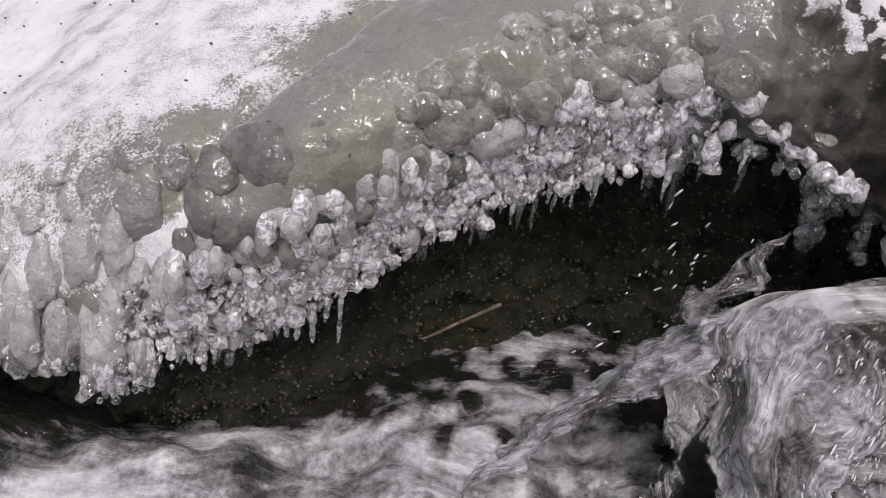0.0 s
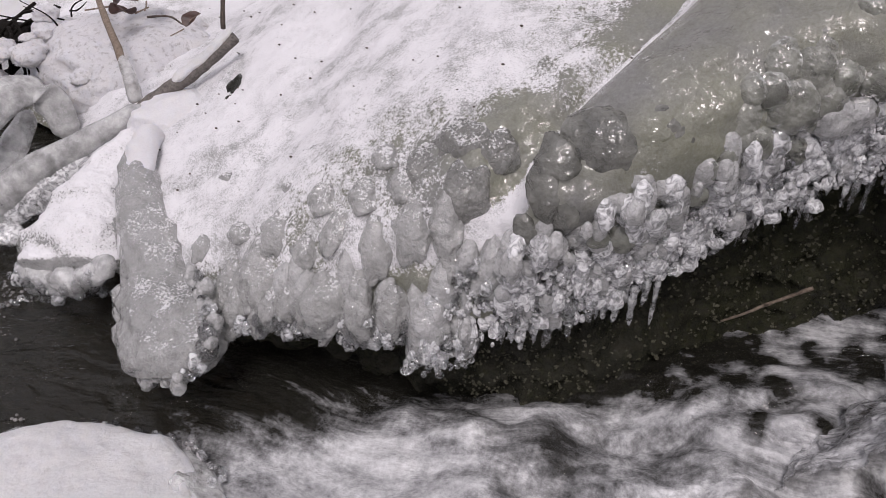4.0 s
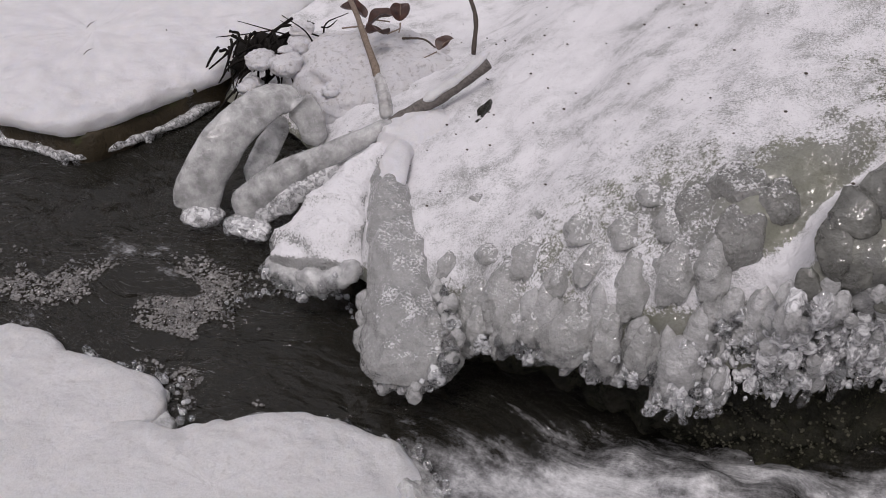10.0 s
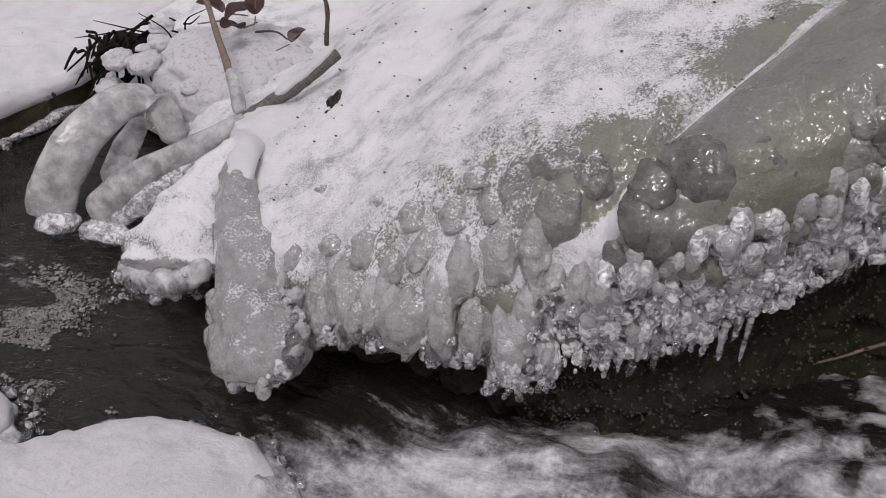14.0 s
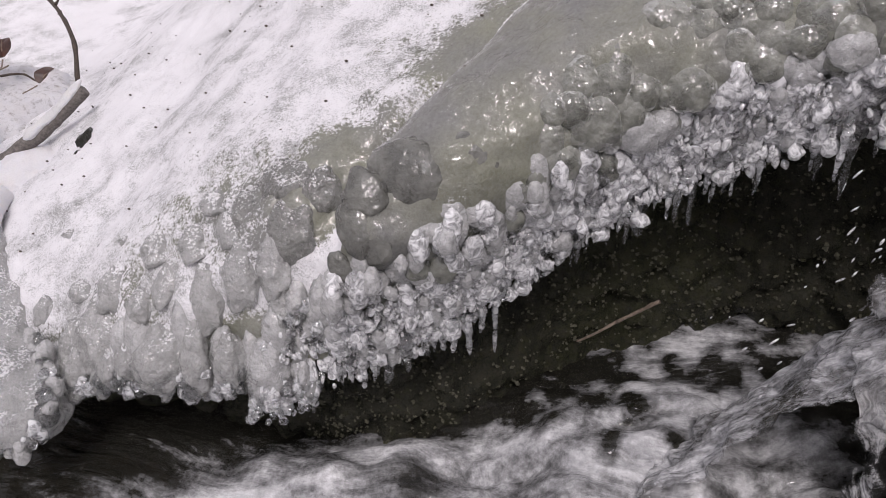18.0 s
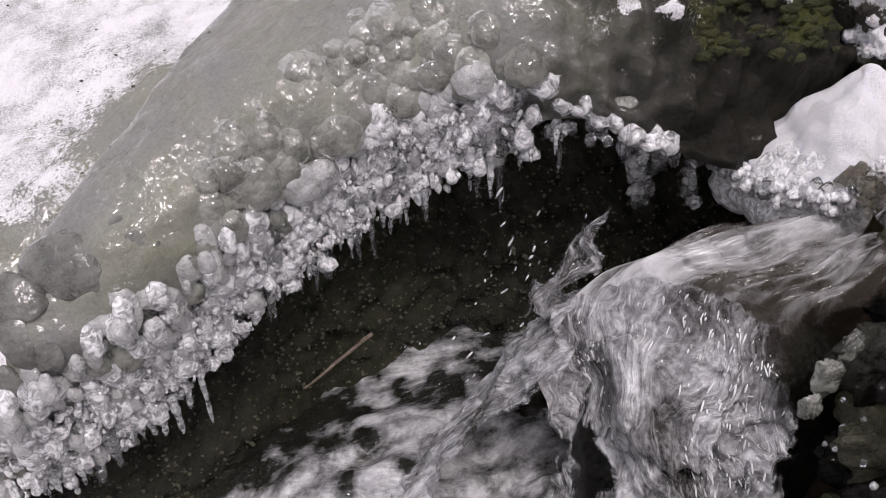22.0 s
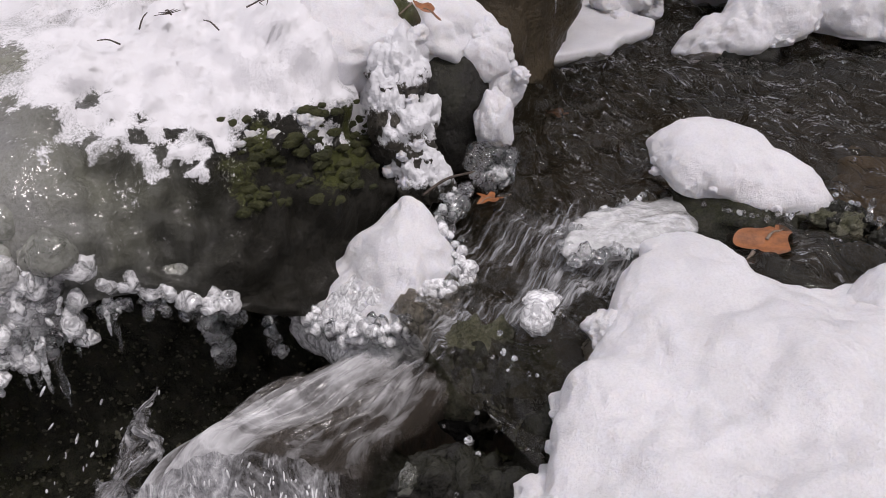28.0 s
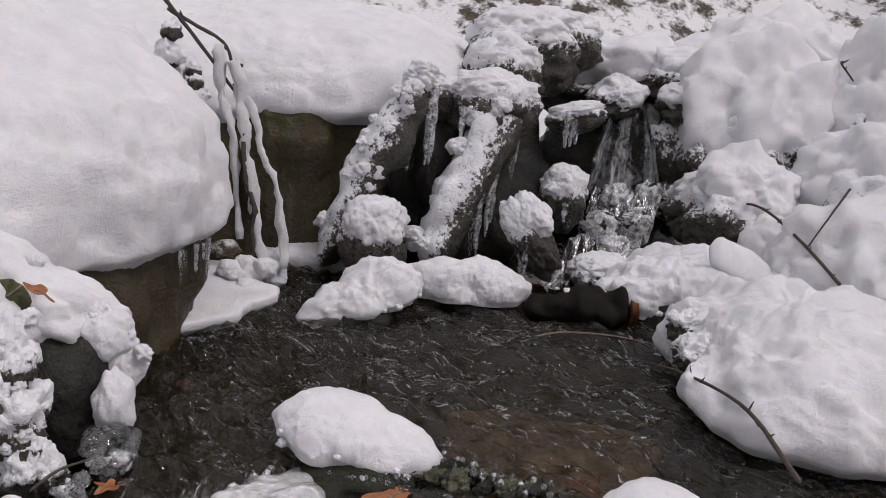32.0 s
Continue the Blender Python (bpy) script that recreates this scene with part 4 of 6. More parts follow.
# crumbs of ice, too many to count
V, F = BALLS[2]
vs_, fs_, k = [], [], 0
for i in range(2300):
    x = rng.uniform(-0.3, 0.53) if i % 3 == 0 else rng.uniform(-0.18, 0.48)
    q = rng.uniform(0, 0.36) ** 1.25
    at, N, T = seat(x, -float(curve(STEEP, x)) * math.log(1 - q), rng.uniform(0.0, 0.02), rng.uniform(0, 0.05) if q < 0.06 else 0)
    r = rng.uniform(0.0025, 0.006)
    turn = np.array(Euler((rng.uniform(-0.6, 0.6), rng.uniform(-0.6, 0.6), rng.uniform(0, 6))).to_matrix())
    W = V * np.array([r * rng.uniform(0.7, 1.1), r * rng.uniform(0.7, 1.1), r * rng.uniform(1.0, 2.4)]) * (1 + 0.25 * fbm(V + i, 1.5, 2, i % 50))[:, None]
    vs_.append(W @ turn.T + np.array(at))
    fs_ += [[j + k for j in f] for f in F]
    k += len(V)
tagged(part("ice_grit", mesh_of("ice_grit", np.concatenate(vs_), fs_, BEADED), BANK_THING, "glittering crumbs of clear and white ice"), kind="stuff")


def rim_beads(parent, ring, count, r, z, seed, jitter=0.01, meshes=None, name="ice_bead"):
    """Clear beads of ice along an open or closed line of corners."""
    rg = random.Random(seed)
    C = np.array(ring, float)
    seg = np.r_[0, np.cumsum(np.hypot(*np.diff(C[:, :2], axis=0).T))]
    for i in range(count):
        t = rg.uniform(0, seg[-1])
        p = [np.interp(t, seg, C[:, c]) for c in range(C.shape[1])]
        zz = p[2] if len(p) > 2 else z
        s = r * rg.uniform(0.6, 1.4)
        m = Matrix.Translation((p[0] + rg.uniform(-jitter, jitter), p[1] + rg.uniform(-jitter, jitter), zz + rg.uniform(-jitter, jitter))) @ Matrix.Rotation(rg.uniform(0, 6), 4, "Z") @ Matrix.Diagonal((s, s, s * rg.uniform(0.7, 1.5), 1))
        piece(name, rg.choice(meshes or CLEAR_BEADS), parent, m)


def band(name, pts, widths, thick, side, material, seed=0, sides=20, knobs=0.1, scale=14):
    """A flattened bar along a line of points: an ice-coated branch or blade."""
    pts = np.array(pts, float)
    n = len(pts) * 9
    k = np.linspace(0, len(pts) - 1, n)
    Q = np.stack([curve(np.stack([np.arange(len(pts)), pts[:, c]], -1), k) for c in range(3)], -1)
    Wd, Th = (np.interp(k, np.arange(len(pts)), v) for v in (widths, thick))
    cap = np.sqrt(np.clip(np.minimum(k, k[::-1]) * 4, 0.02, 1))
    T = np.gradient(Q, axis=0)
    T /= np.linalg.norm(T, axis=1)[:, None]
    A = np.array(side, float) - T * (T @ np.array(side, float))[:, None]
    A /= np.linalg.norm(A, axis=1)[:, None]
    B = np.cross(T, A)
    th = np.linspace(0, 2 * np.pi, sides, endpoint=False)
    P = Q[:, None] + (np.cos(th)[None, :, None] * A[:, None] * (Wd * cap)[:, None, None] + np.sin(th)[None, :, None] * B[:, None] * (Th * cap)[:, None, None])
    P = P + (P - Q[:, None]) * (knobs * fbm(P, scale, 4, seed))[..., None] + (B[:, None] * (0.15 * Th * 1.0)[:, None, None]) * fbm(P, scale * 2, 3, seed + 2)[..., None]
    V = np.concatenate([P.reshape(-1, 3), Q[:1], Q[-1:]])
    F = [(i * sides + j, i * sides + (j + 1) % sides, (i + 1) * sides + (j + 1) % sides, (i + 1) * sides + j) for i in range(n - 1) for j in range(sides)]
    F += [(n * sides, (j + 1) % sides, j) for j in range(sides)] + [(n * sides + 1, (n - 1) * sides + j, (n - 1) * sides + (j + 1) % sides) for j in range(sides)]
    up = np.concatenate([np.broadcast_to((B[:, 2:3] * np.sin(th) + A[:, 2:3] * np.cos(th)), (n, sides)).ravel(), [0, 0]])
    return mesh_of(name, V, F, material, (("up", up),))


# ---- water ----
def sheet(name, x0, x1, y0, y1, nx, ny, height, material, foam=None, label="", category="water", lean=0.0):
    X, Y = np.meshgrid(np.linspace(x0, x1, nx), np.linspace(y0, y1, ny), indexing="ij")
    P = np.stack([X, Y, height(X, Y)], -1)
    C = P * (1, 1, 0)
    masks = (("foam", foam(X, Y)), ("down", X + 0.05 * fbm(C, 5, 3, 45)), ("across", Y + 0.07 * fbm(C, 3, 2, 46) + lean * X))
    return solid(name, grid(name, P, material, masks), (x0, y0, POOL), label, category, kind="structure")


def pool_z(X, Y):
    P = np.stack([X, Y, 0 * X], -1)
    lip = smooth(1.3, 0.95, X)
    return POOL - 0.055 * lip + 0.014 * fbm(P * (1.7, 0.75, 1), 12, 3, 41) + 0.0075 * fbm(P * (1.9, 0.7, 1), 34, 3, 43) + lip * 0.014 * fbm(P * (1, 0.35, 1), 26, 3, 42)


def pool_foam_gleam(X, Y):
    P = np.stack([X, Y, 0 * X], -1)
    # pale streaks at the outflow also paint sky reflections; the far spot is foam
    return -0.40 + 0.52 * smooth(1.5, 1.15, X) * smooth(0.85, 1.0, Y) + 0.16 * fbm(P, 9, 3, 44) + 0.35 * smooth(0.3, 0.1, np.hypot(X - 2.75, Y - 1.35))


sheet("water_pool", 0.93, 3.7, 0.0, 2.9, 420, 380, pool_z, POOL_WATER, pool_foam_gleam, "clear dark rippled pool of brook water", lean=-0.5)


def low_z(X, Y):
    P = np.stack([X, Y, 0 * X], -1)
    wild = smooth(-0.75, 0.0, X)
    near = smooth(1.35, 1.1, Y)
    z = LOW + 0.16 * smooth(-0.5, 0.55, X)
    return z + wild * near * (0.05 * fbm(P * (1, 1.7, 1), 4, 3, 51) + 0.022 * fbm(P * (0.7, 1.4, 1), 15, 3, 52) + 0.03) + 0.006 * fbm(P, 11, 3, 53)


BREAK = [(-2.0, 0.6), (-1.0, 0.78), (-0.6, 0.97), (-0.3, 1.13), (0.0, 1.22), (0.4, 1.30), (0.8, 1.2), (1.1, 1.2)]


def low_foam(X, Y):
    P = np.stack([X, Y, 0 * X], -1)
    line = curve(BREAK, X) + 0.05 * fbm(P, 7, 3, 56)
    near = smooth(line + 0.06, line - 0.12, Y)
    left = smooth(-0.95, -0.15, X)
    patch = 0.14 * smooth(0.5, 0.12, np.hypot((X + 1.6) * 0.75, Y - 0.9 - 0.3 * (X + 1.6))) * (0.6 + 0.6 * fbm(P, 9, 4, 58))
    patch = patch + 0.24 * smooth(0.38, 0.1, np.hypot((X + 0.50) * 0.8, Y - 0.95)) + 0.30 * smooth(0.42, 0.05, np.hypot((X - 0.30) * 0.75, Y - 1.22)) * (0.6 + 0.9 * fbm(P, 30, 3, 59))
    return -0.155 + 0.32 * near * left + 0.24 * fbm(P * (0.6, 1.4, 1), 4, 3, 55) * (0.65 + 0.35 * left) + patch


sheet("water_stream", -4.2, 1.1, 0.1, 2.6, 520, 300, low_z, FLOW_WATER, low_foam, "dark brook water breaking into white foam")

# the fall: a silky sheet slides from the lip to a crest, then breaks into white water
S, W = np.meshgrid(np.linspace(0, 1, 220), np.linspace(0, 1, 150), indexing="ij")
FAR_SIDE = [(0, 0.90, 1.12, 0.025), (0.15, 0.75, 1.055, 0.01), (0.28, 0.658, 1.04, -0.02), (0.43, 0.545, 1.035, -0.09), (0.52, 0.53, 1.01, -0.16), (0.7, 0.52, 0.96, -0.33), (1, 0.49, 0.88, -0.62)]
NEAR_SIDE = [(0, 1.0, 0.95, 0.03), (0.15, 0.945, 0.945, 0.015), (0.28, 0.91, 0.925, -0.03), (0.43, 0.825, 0.905, -0.09), (0.52, 0.82, 0.87, -0.16), (0.7, 0.82, 0.82, -0.33), (1, 0.82, 0.74, -0.62)]
far, nigh = (np.stack([curve([(r[0], r[c]) for r in line], S) for c in (1, 2, 3)], -1) for line in (FAR_SIDE, NEAR_SIDE))
P = far + (nigh - far) * W[..., None]
side = 2 * W - 1
P[..., 2] += 0.03 * np.exp(-((S - 0.40) / 0.09) ** 2) + 0.03 * (1 - side ** 2) * smooth(0.05, 0.3, S) - 0.05 * np.abs(side) ** 3 * smooth(0.2, 0.45, S)
flow = np.stack([S * 3, W * 14, 0 * S], -1)
P[..., 2] += 0.012 * fbm(flow, 1.0, 4, 61) * smooth(0, 0.15, S) + 0.03 * fbm(P, 13, 4, 62) * smooth(0.36, 0.5, S)
P[..., 1] -= (0.05 * fbm(P * (1, 1, 0.45), 9, 4, 63) + 0.02 * fbm(P, 38, 3, 60)) * smooth(0.40, 0.6, S)
P[..., 0] += 0.03 * fbm(P * (1, 1, 0.5), 11, 3, 59) * smooth(0.40, 0.6, S)
foam = 0.04 + 0.17 * fbm(flow * (1.0, 0.55, 1), 0.7, 4, 64) + (0.16 + 0.18 * fbm(P, 10, 3, 69)) * smooth(0.33, 0.46, S) - 0.10 * smooth(0.75, 1.0, W) * smooth(0.5, 0.3, S)
thin = 0.66 * np.abs(side + 0.15 * fbm(P, 9, 3, 56)) ** 3 + 1.0 * smooth(0.24, 0.0, S) + 0.62 * np.exp(-((W - 0.17) / 0.08) ** 2 - ((S - 0.68) / 0.10) ** 2)
fall = thing("waterfall", (0.75, 1.0, -0.55), "small waterfall sliding silkily over a lip and breaking white", "waterfall", kind="structure")
down, across = S * 0.9 + 0.05 * fbm(P, 12, 3, 58), W * 0.36 + 0.05 * fbm(P, 8, 4, 65) * smooth(0.1, 0.6, S)
crest = 92
part("sliding_sheet", grid("sliding_sheet", P[:crest + 1], SILK_WATER, (("foam", foam[:crest + 1]), ("thin", thin[:crest + 1]), ("down", down[:crest + 1]), ("across", across[:crest + 1]))), fall, "smooth glassy sheet of sliding water")
part("white_water", grid("white_water", P[crest:], FALL_WATER, (("foam", foam[crest:]), ("thin", thin[crest:]), ("down", down[crest:]), ("across", across[crest:]))), fall, "broken white water")
V, F = BALLS[2]
vs_, fs_, k = [], [], 0
for i in range(1300):
    u, v = int(98 + 116 * rng.random()), int(12 + 126 * rng.random())
    if thin[u, v] > 0.45 or fbm(P[u, v] * (1, 1, 0.5), 9, 3, 57) < -0.25:
        continue
    r = rng.uniform(0.0005, 0.0015)
    way_ = (Vector(P[min(219, u + 3), v] - P[u, v]).normalized() + Vector((rng.uniform(-0.3, 0.3), rng.uniform(-0.3, 0.3), 0))).normalized()
    turn = np.array(way_.to_track_quat("Z", "Y").to_matrix())
    W_ = V * np.array([r, r, r * rng.uniform(1.5, 7)])
    vs_.append(W_ @ turn.T + P[u, v] + np.array([rng.uniform(-0.004, 0.004), rng.uniform(-0.014, 0.002), rng.uniform(0.0, 0.008)]))
    fs_ += [[j + k for j in f] for f in F]
    k += len(V)
tagged(part("water_drops", mesh_of("water_drops", np.concatenate(vs_), fs_, FROTH), fall, "white drops streaking down the fall"), kind="stuff")
# a chute that leaves the crest towards the pocket, and the spout thrown up beside it
S, W = np.meshgrid(np.linspace(0, 1, 110), np.linspace(0, 1, 60), indexing="ij")
mid = np.stack([curve(t_, S) for t_ in ([(0, 0.57), (0.3, 0.49), (0.65, 0.415), (1, 0.30)], [(0, 1.02), (0.3, 1.045), (0.65, 1.07), (1, 1.075)], [(0, -0.095), (0.3, -0.19), (0.65, -0.33), (1, -0.50)])], -1)
P = mid + (W[..., None] - 0.5) * np.array([0.09, 0.19, 0.0])
P[..., 2] += 0.022 * fbm(P, 14, 4, 66) - 0.03 * np.abs(2 * W - 1) ** 2
P[..., 0] += 0.016 * fbm(P, 22, 3, 67)
solid("side_chute", grid("side_chute", P, FALL_WATER, (("foam", 0.20 + 0.2 * fbm(P, 9, 3, 68)), ("thin", 0.26 + 0.34 * np.abs(2 * W - 1) ** 3 + 0.1 * S ** 3), ("down", S * 0.5), ("across", W * 0.16))), (0.45, 1.05, -0.5), "white chute of water running off beside the fall", "water", kind="structure")
P = np.stack([0.535 + 0.065 * S + 0.075 * (W - 0.5) * (1 - 0.6 * S), 1.06 + 0.02 * fbm(np.stack([S * 4, W * 4, 0 * S], -1), 1, 3, 76), -0.13 + 0.16 * S + 0.02 * fbm(np.stack([S * 5, W * 5, 0 * S], -1), 1, 3, 77)], -1)
P[..., 0] += 0.018 * fbm(P, 26, 3, 78)
solid("splash", grid("splash", P, FALL_WATER, (("foam", 0.12 + 0.2 * fbm(P, 16, 3, 79)), ("thin", 0.34 + 0.3 * np.abs(2 * W - 1) ** 2 + 0.25 * S ** 2), ("down", S * 0.2), ("across", W * 0.1))), (0.55, 1.06, -0.15), "spout of white water thrown up beside the fall", "water", kind="structure")

# drops thrown from the fall into the dark pocket
V, F = BALLS[2]
vs_, fs_, k = [], [], 0
for i in range(40):
    s = rng.random()
    p = np.array([0.60 - 0.24 * s + rng.uniform(-0.06, 0.06), 1.10 + rng.uniform(-0.06, 0.12), -0.04 - 0.30 * s ** 1.5 + rng.uniform(-0.08, 0.08)])
    r = rng.uniform(0.0008, 0.002)
    W = V * np.array([r, r, r * rng.uniform(1.5, 5)])
    tip_ = np.array(Euler((rng.uniform(-0.3, 0.3), rng.uniform(0.2, 0.9), 0)).to_matrix())
    vs_.append(W @ tip_.T + p)
    fs_ += [[j + k for j in f] for f in F]
    k += len(V)
tagged(solid("spray", mesh_of("spray", np.concatenate(vs_), fs_, BEADED), (0.5, 1.1, -0.5), "drops of water thrown up beside the fall", "water"), kind="stuff")


# ---- small makers ----
def cap_stone(at, rad, ring, base, height, label, seed, group="stones in the pool", rock=None, bulge_=2.2, tilt=(0, 0), bumps=0.014, hem=0.035):
    t = thing("capped_stone", (at[0], at[1], at[2] - rad[2]), label, "stone", group)
    part("stone", lump("stone", at, rad, rock or ROCK, seed + 1, 4), t)
    part("snow_cap", mound("snow_cap", ring, base, height, SNOW, seed, bulge_, 0.05, 150, 36, hem, tilt=tilt, bumps=bumps, jag=0.003), t, "thick rounded cap of fresh snow")
    rg = random.Random(seed)
    for i in range(16):
        j, f, r = rg.randrange(len(ring)), rg.random(), rg.uniform(0.003, 0.009)
        p = np.array(ring[j]) * (1 - f) + np.array(ring[(j + 1) % len(ring)]) * f
        p = np.array(at[:2]) + (p - np.array(at[:2])) * 0.97
        part("snow_crumb", lump("snow_crumb", (p[0], p[1], base + tilt[0] * (p[0] - at[0]) + tilt[1] * (p[1] - at[1]) + rg.uniform(-0.02, 0.004)), (r * 1.3, r * 1.3, r), SNOW, seed * 20 + i, 3, 0.35, 2.2, fine=0.1), t)
    return t


def leaf(at, size, material, label, yaw=0.0, tilt=0.0, lobes=5, curl=0.25):
    """A dry leaf: a lobed blade that curls along its midrib, with a stalk."""
    t = thing("leaf", at, label, "leaf", "fallen leaves")
    R, A = np.meshgrid(np.linspace(0, 1, 7), np.linspace(-np.pi, np.pi, 41), indexing="ij")
    edge = (0.62 + 0.38 * np.abs(np.cos(A / 2)) ** 0.6) * (0.78 + 0.22 * np.cos(lobes * A))
    x, y = R * edge * np.cos(A), R * edge * np.sin(A) * 0.75
    z = curl * np.abs(y) + 0.06 * np.sin(6 * x + 3 * y) - 0.1 * x * x
    c, s = math.cos(radians(yaw)), math.sin(radians(yaw))
    ct, st = math.cos(radians(tilt)), math.sin(radians(tilt))
    x, z = x * ct - z * st, x * st + z * ct
    P = np.stack([x * c - y * s, x * s + y * c, z], -1) * size / 2 + np.array(at)
    blade = part("blade", grid("blade", P, material), t)
    rib = P[:, 20] + np.array([0, 0, 0.0008])
    part("midrib", tube("midrib", rib, [size * 0.02, size * 0.008], STRAW, 5), blade)
    tail = np.array([(-0.6 * c * ct, -0.6 * s * ct, -0.6 * st), (-1.2 * c, -1.2 * s, -0.3), (-1.6 * c, -1.6 * s - 0.1, -0.3)]) * size / 2 + np.array(at)
    part("stalk", tube("stalk", tail, [size * 0.025, size * 0.02, size * 0.02], STRAW, 5), t)
    return t


def twig(pts, r0, r1, label, seed=0, buds=0, material=None, branches=()):
    t = thing("twig", pts[0], label, "twig")
    n = len(pts)
    stem = part("stem", tube("stem", pts, np.linspace(r0, r1, n), material or BARK, 7, seed, 0.2), t)
    rg = random.Random(seed)
    C = np.array(pts, float)
    for i in range(buds):
        k = rg.uniform(0.1, 0.95) * (n - 1)
        j = int(min(n - 2, k))
        p = C[j] + (C[j + 1] - C[j]) * (k - j)
        v = np.array([rg.uniform(-1, 1), rg.uniform(-1, 1), rg.uniform(0.2, 1)])
        v *= rg.uniform(0.012, 0.028) / np.linalg.norm(v)
        part("bud", tube("bud", [p, p + v * 0.6, p + v], [r0 * 0.7, r0 * 0.6, r0 * 0.25], material or BARK, 6, i), stem)
    for b in branches:
        part("side_shoot", tube("side_shoot", b, np.linspace(r0 * 0.6, r1 * 0.6, len(b)), material or BARK, 6, seed + 1, 0.2), stem)
    return t


# ---- near snow bank and the lip of the pool ----
near = thing("snow_bank", (1.1, 0.3, -0.1), "deep untouched white snow on the near bank", "snow bank", kind="structure")
part("snow", mound("snow", [(0.57, 0.33), (0.73, 0.54), (0.83, 0.63), (0.91, 0.69), (1.03, 0.81), (1.13, 0.90), (1.26, 0.98), (1.335, 1.02), (1.36, 0.95), (1.335, 0.85), (1.38, 0.80), (1.48, 0.80), (1.54, 0.745), (1.63, 0.71), (1.72, 0.695), (1.775, 0.63), (1.75, 0.55), (1.72, 0.50), (1.82, 0.43), (1.9, 0.3), (1.6, -0.6), (0.9, -0.7), (0.45, 0.0)], 0.07, 0.07, SNOW, 71, 2.6, 0.015, 300, 70, 0.10, bumps=0.02, jag=0.003, centre=(1.15, 0.4)), near)
for at, rad, sd in [((1.45, 0.735, 0.09), (0.08, 0.055, 0.045), 72), ((1.65, 0.635, 0.095), (0.11, 0.07, 0.05), 73), ((1.28, 0.92, 0.09), (0.06, 0.08, 0.03), 74)]:
    part("snow_hump", lump("snow_hump", at, rad, SNOW, sd, 5, 0.1, 1.6, fine=0.03), near)
for i in range(30):
    t_ = i / 29
    at = (0.83 + 0.33 * t_ + rng.uniform(-0.02, 0.03), 0.62 + 0.29 * t_ + rng.uniform(-0.03, 0.015), 0.06 + rng.uniform(-0.06, 0.02))
    part("snow_clump", lump("snow_clump", at, (rng.uniform(0.012, 0.032),) * 2 + (rng.uniform(0.012, 0.028),), SNOW, 300 + i, 4, 0.3, 2.2, fine=0.05), near)
for i in range(60):
    t_ = rng.random()
    at = (0.86 + 0.20 * t_ + rng.uniform(-0.05, 0.04), 0.70 + 0.24 * t_ + rng.uniform(-0.02, 0.10), rng.uniform(-0.40, -0.02) + 0.05 * t_)
    rad = (rng.uniform(0.025, 0.06), rng.uniform(0.025, 0.055), rng.uniform(0.025, 0.06))
    solid("bank_stone", lump("bank_stone", at, rad, ROCK if i % 2 else GRIT, 330 + i, 4, 0.25, 2.0, fine=0.12, facet=0.25), (at[0], at[1], at[2] - rad[2]), "wet dark stone beside the waterfall", "stone", "stones beside the waterfall")
solid("bank_core", lump("bank_core", (1.06, 0.76, -0.32), (0.17, 0.15, 0.38), ROCK, 329, 5, 0.2), (1.06, 0.76, -0.7), "wet black rock carrying the snow bank", "rock")
crust = thing("ice_glaze", (0.9, 0.85, -0.2), "glassy beads of ice on the stones beside the fall", "ice")
rim_beads(crust, [(0.80, 0.72, -0.10), (0.86, 0.80, -0.04), (0.94, 0.86, 0.01), (1.02, 0.90, 0.06)], 45, 0.003, 0, 379, 0.05, CLEAR_BEADS)
solid("fall_rock", lump("fall_rock", (0.80, 1.03, -0.44), (0.22, 0.10, 0.30), ROCK, 5, 4, 0.12), (0.80, 1.03, -0.74), "wet black rock under the waterfall", "rock")
for at, r, sd in [((0.806, 0.838, -0.055), 0.026, 1), ((0.835, 0.855, -0.03), 0.022, 2), ((0.785, 0.822, -0.085), 0.018, 3)]:
    solid("ice_lump", lump("ice_lump", at, (r * 0.6, r * 0.5, r), GREY_ICE, 360 + sd, 4, 0.35), (at[0], at[1], at[2] - r), "milky ice frozen onto a wet stone", "ice", "ice lumps beside the fall")
fl = thing("ice_floelet", (1.03, 0.9, 0.07), "rounded white lump of ice in the outflow", "ice")
part("lump", lump("lump", (1.03, 0.905, 0.095), (0.020, 0.018, 0.02), SPARKLE, 371, 4, 0.15), fl)
part("lump", lump("lump", (1.055, 0.935, 0.095), (0.025, 0.018, 0.01), BEADED, 372, 4, 0.25), fl)
sh = thing("ice_shelf", (1.25, 1.03, 0.08), "thin frosted ice shelf with a beaded rim beside the snow", "ice")
plate = part("plate", mound("plate", [(1.155, 1.03), (1.2, 1.08), (1.3, 1.11), (1.4, 1.1), (1.38, 1.03), (1.28, 1.0), (1.2, 1.0)], 0.083, 0.014, RIME, 375, 2.5, 0.06, 100, 20, 0.01, bumps=0.01), sh)
rim_beads(plate, [(1.15, 1.02), (1.18, 1.07), (1.27, 1.105), (1.36, 1.11)], 34, 0.006, 0.086, 376)
rim_beads(plate, [(1.15, 1.02), (1.19, 1.0), (1.23, 0.995)], 14, 0.008, 0.088, 377)

# the snowy tongue with its frilled ice rim
tg = thing("snow_tongue", (0.95, 1.2, -0.05), "snow-covered ice tongue with a frilled glassy rim", "ice")
RIM = [(0.835, 1.285, -0.045), (0.845, 1.21, -0.03), (0.865, 1.14, -0.01), (0.90, 1.085, 0.005), (0.945, 1.075, 0.012), (0.975, 1.09, 0.015), (0.99, 1.12, 0.02), (1.02, 1.115, 0.02), (1.053, 1.13, 0.025), (1.065, 1.17, 0.04), (1.06, 1.21, 0.06), (1.03, 1.25, 0.08)]
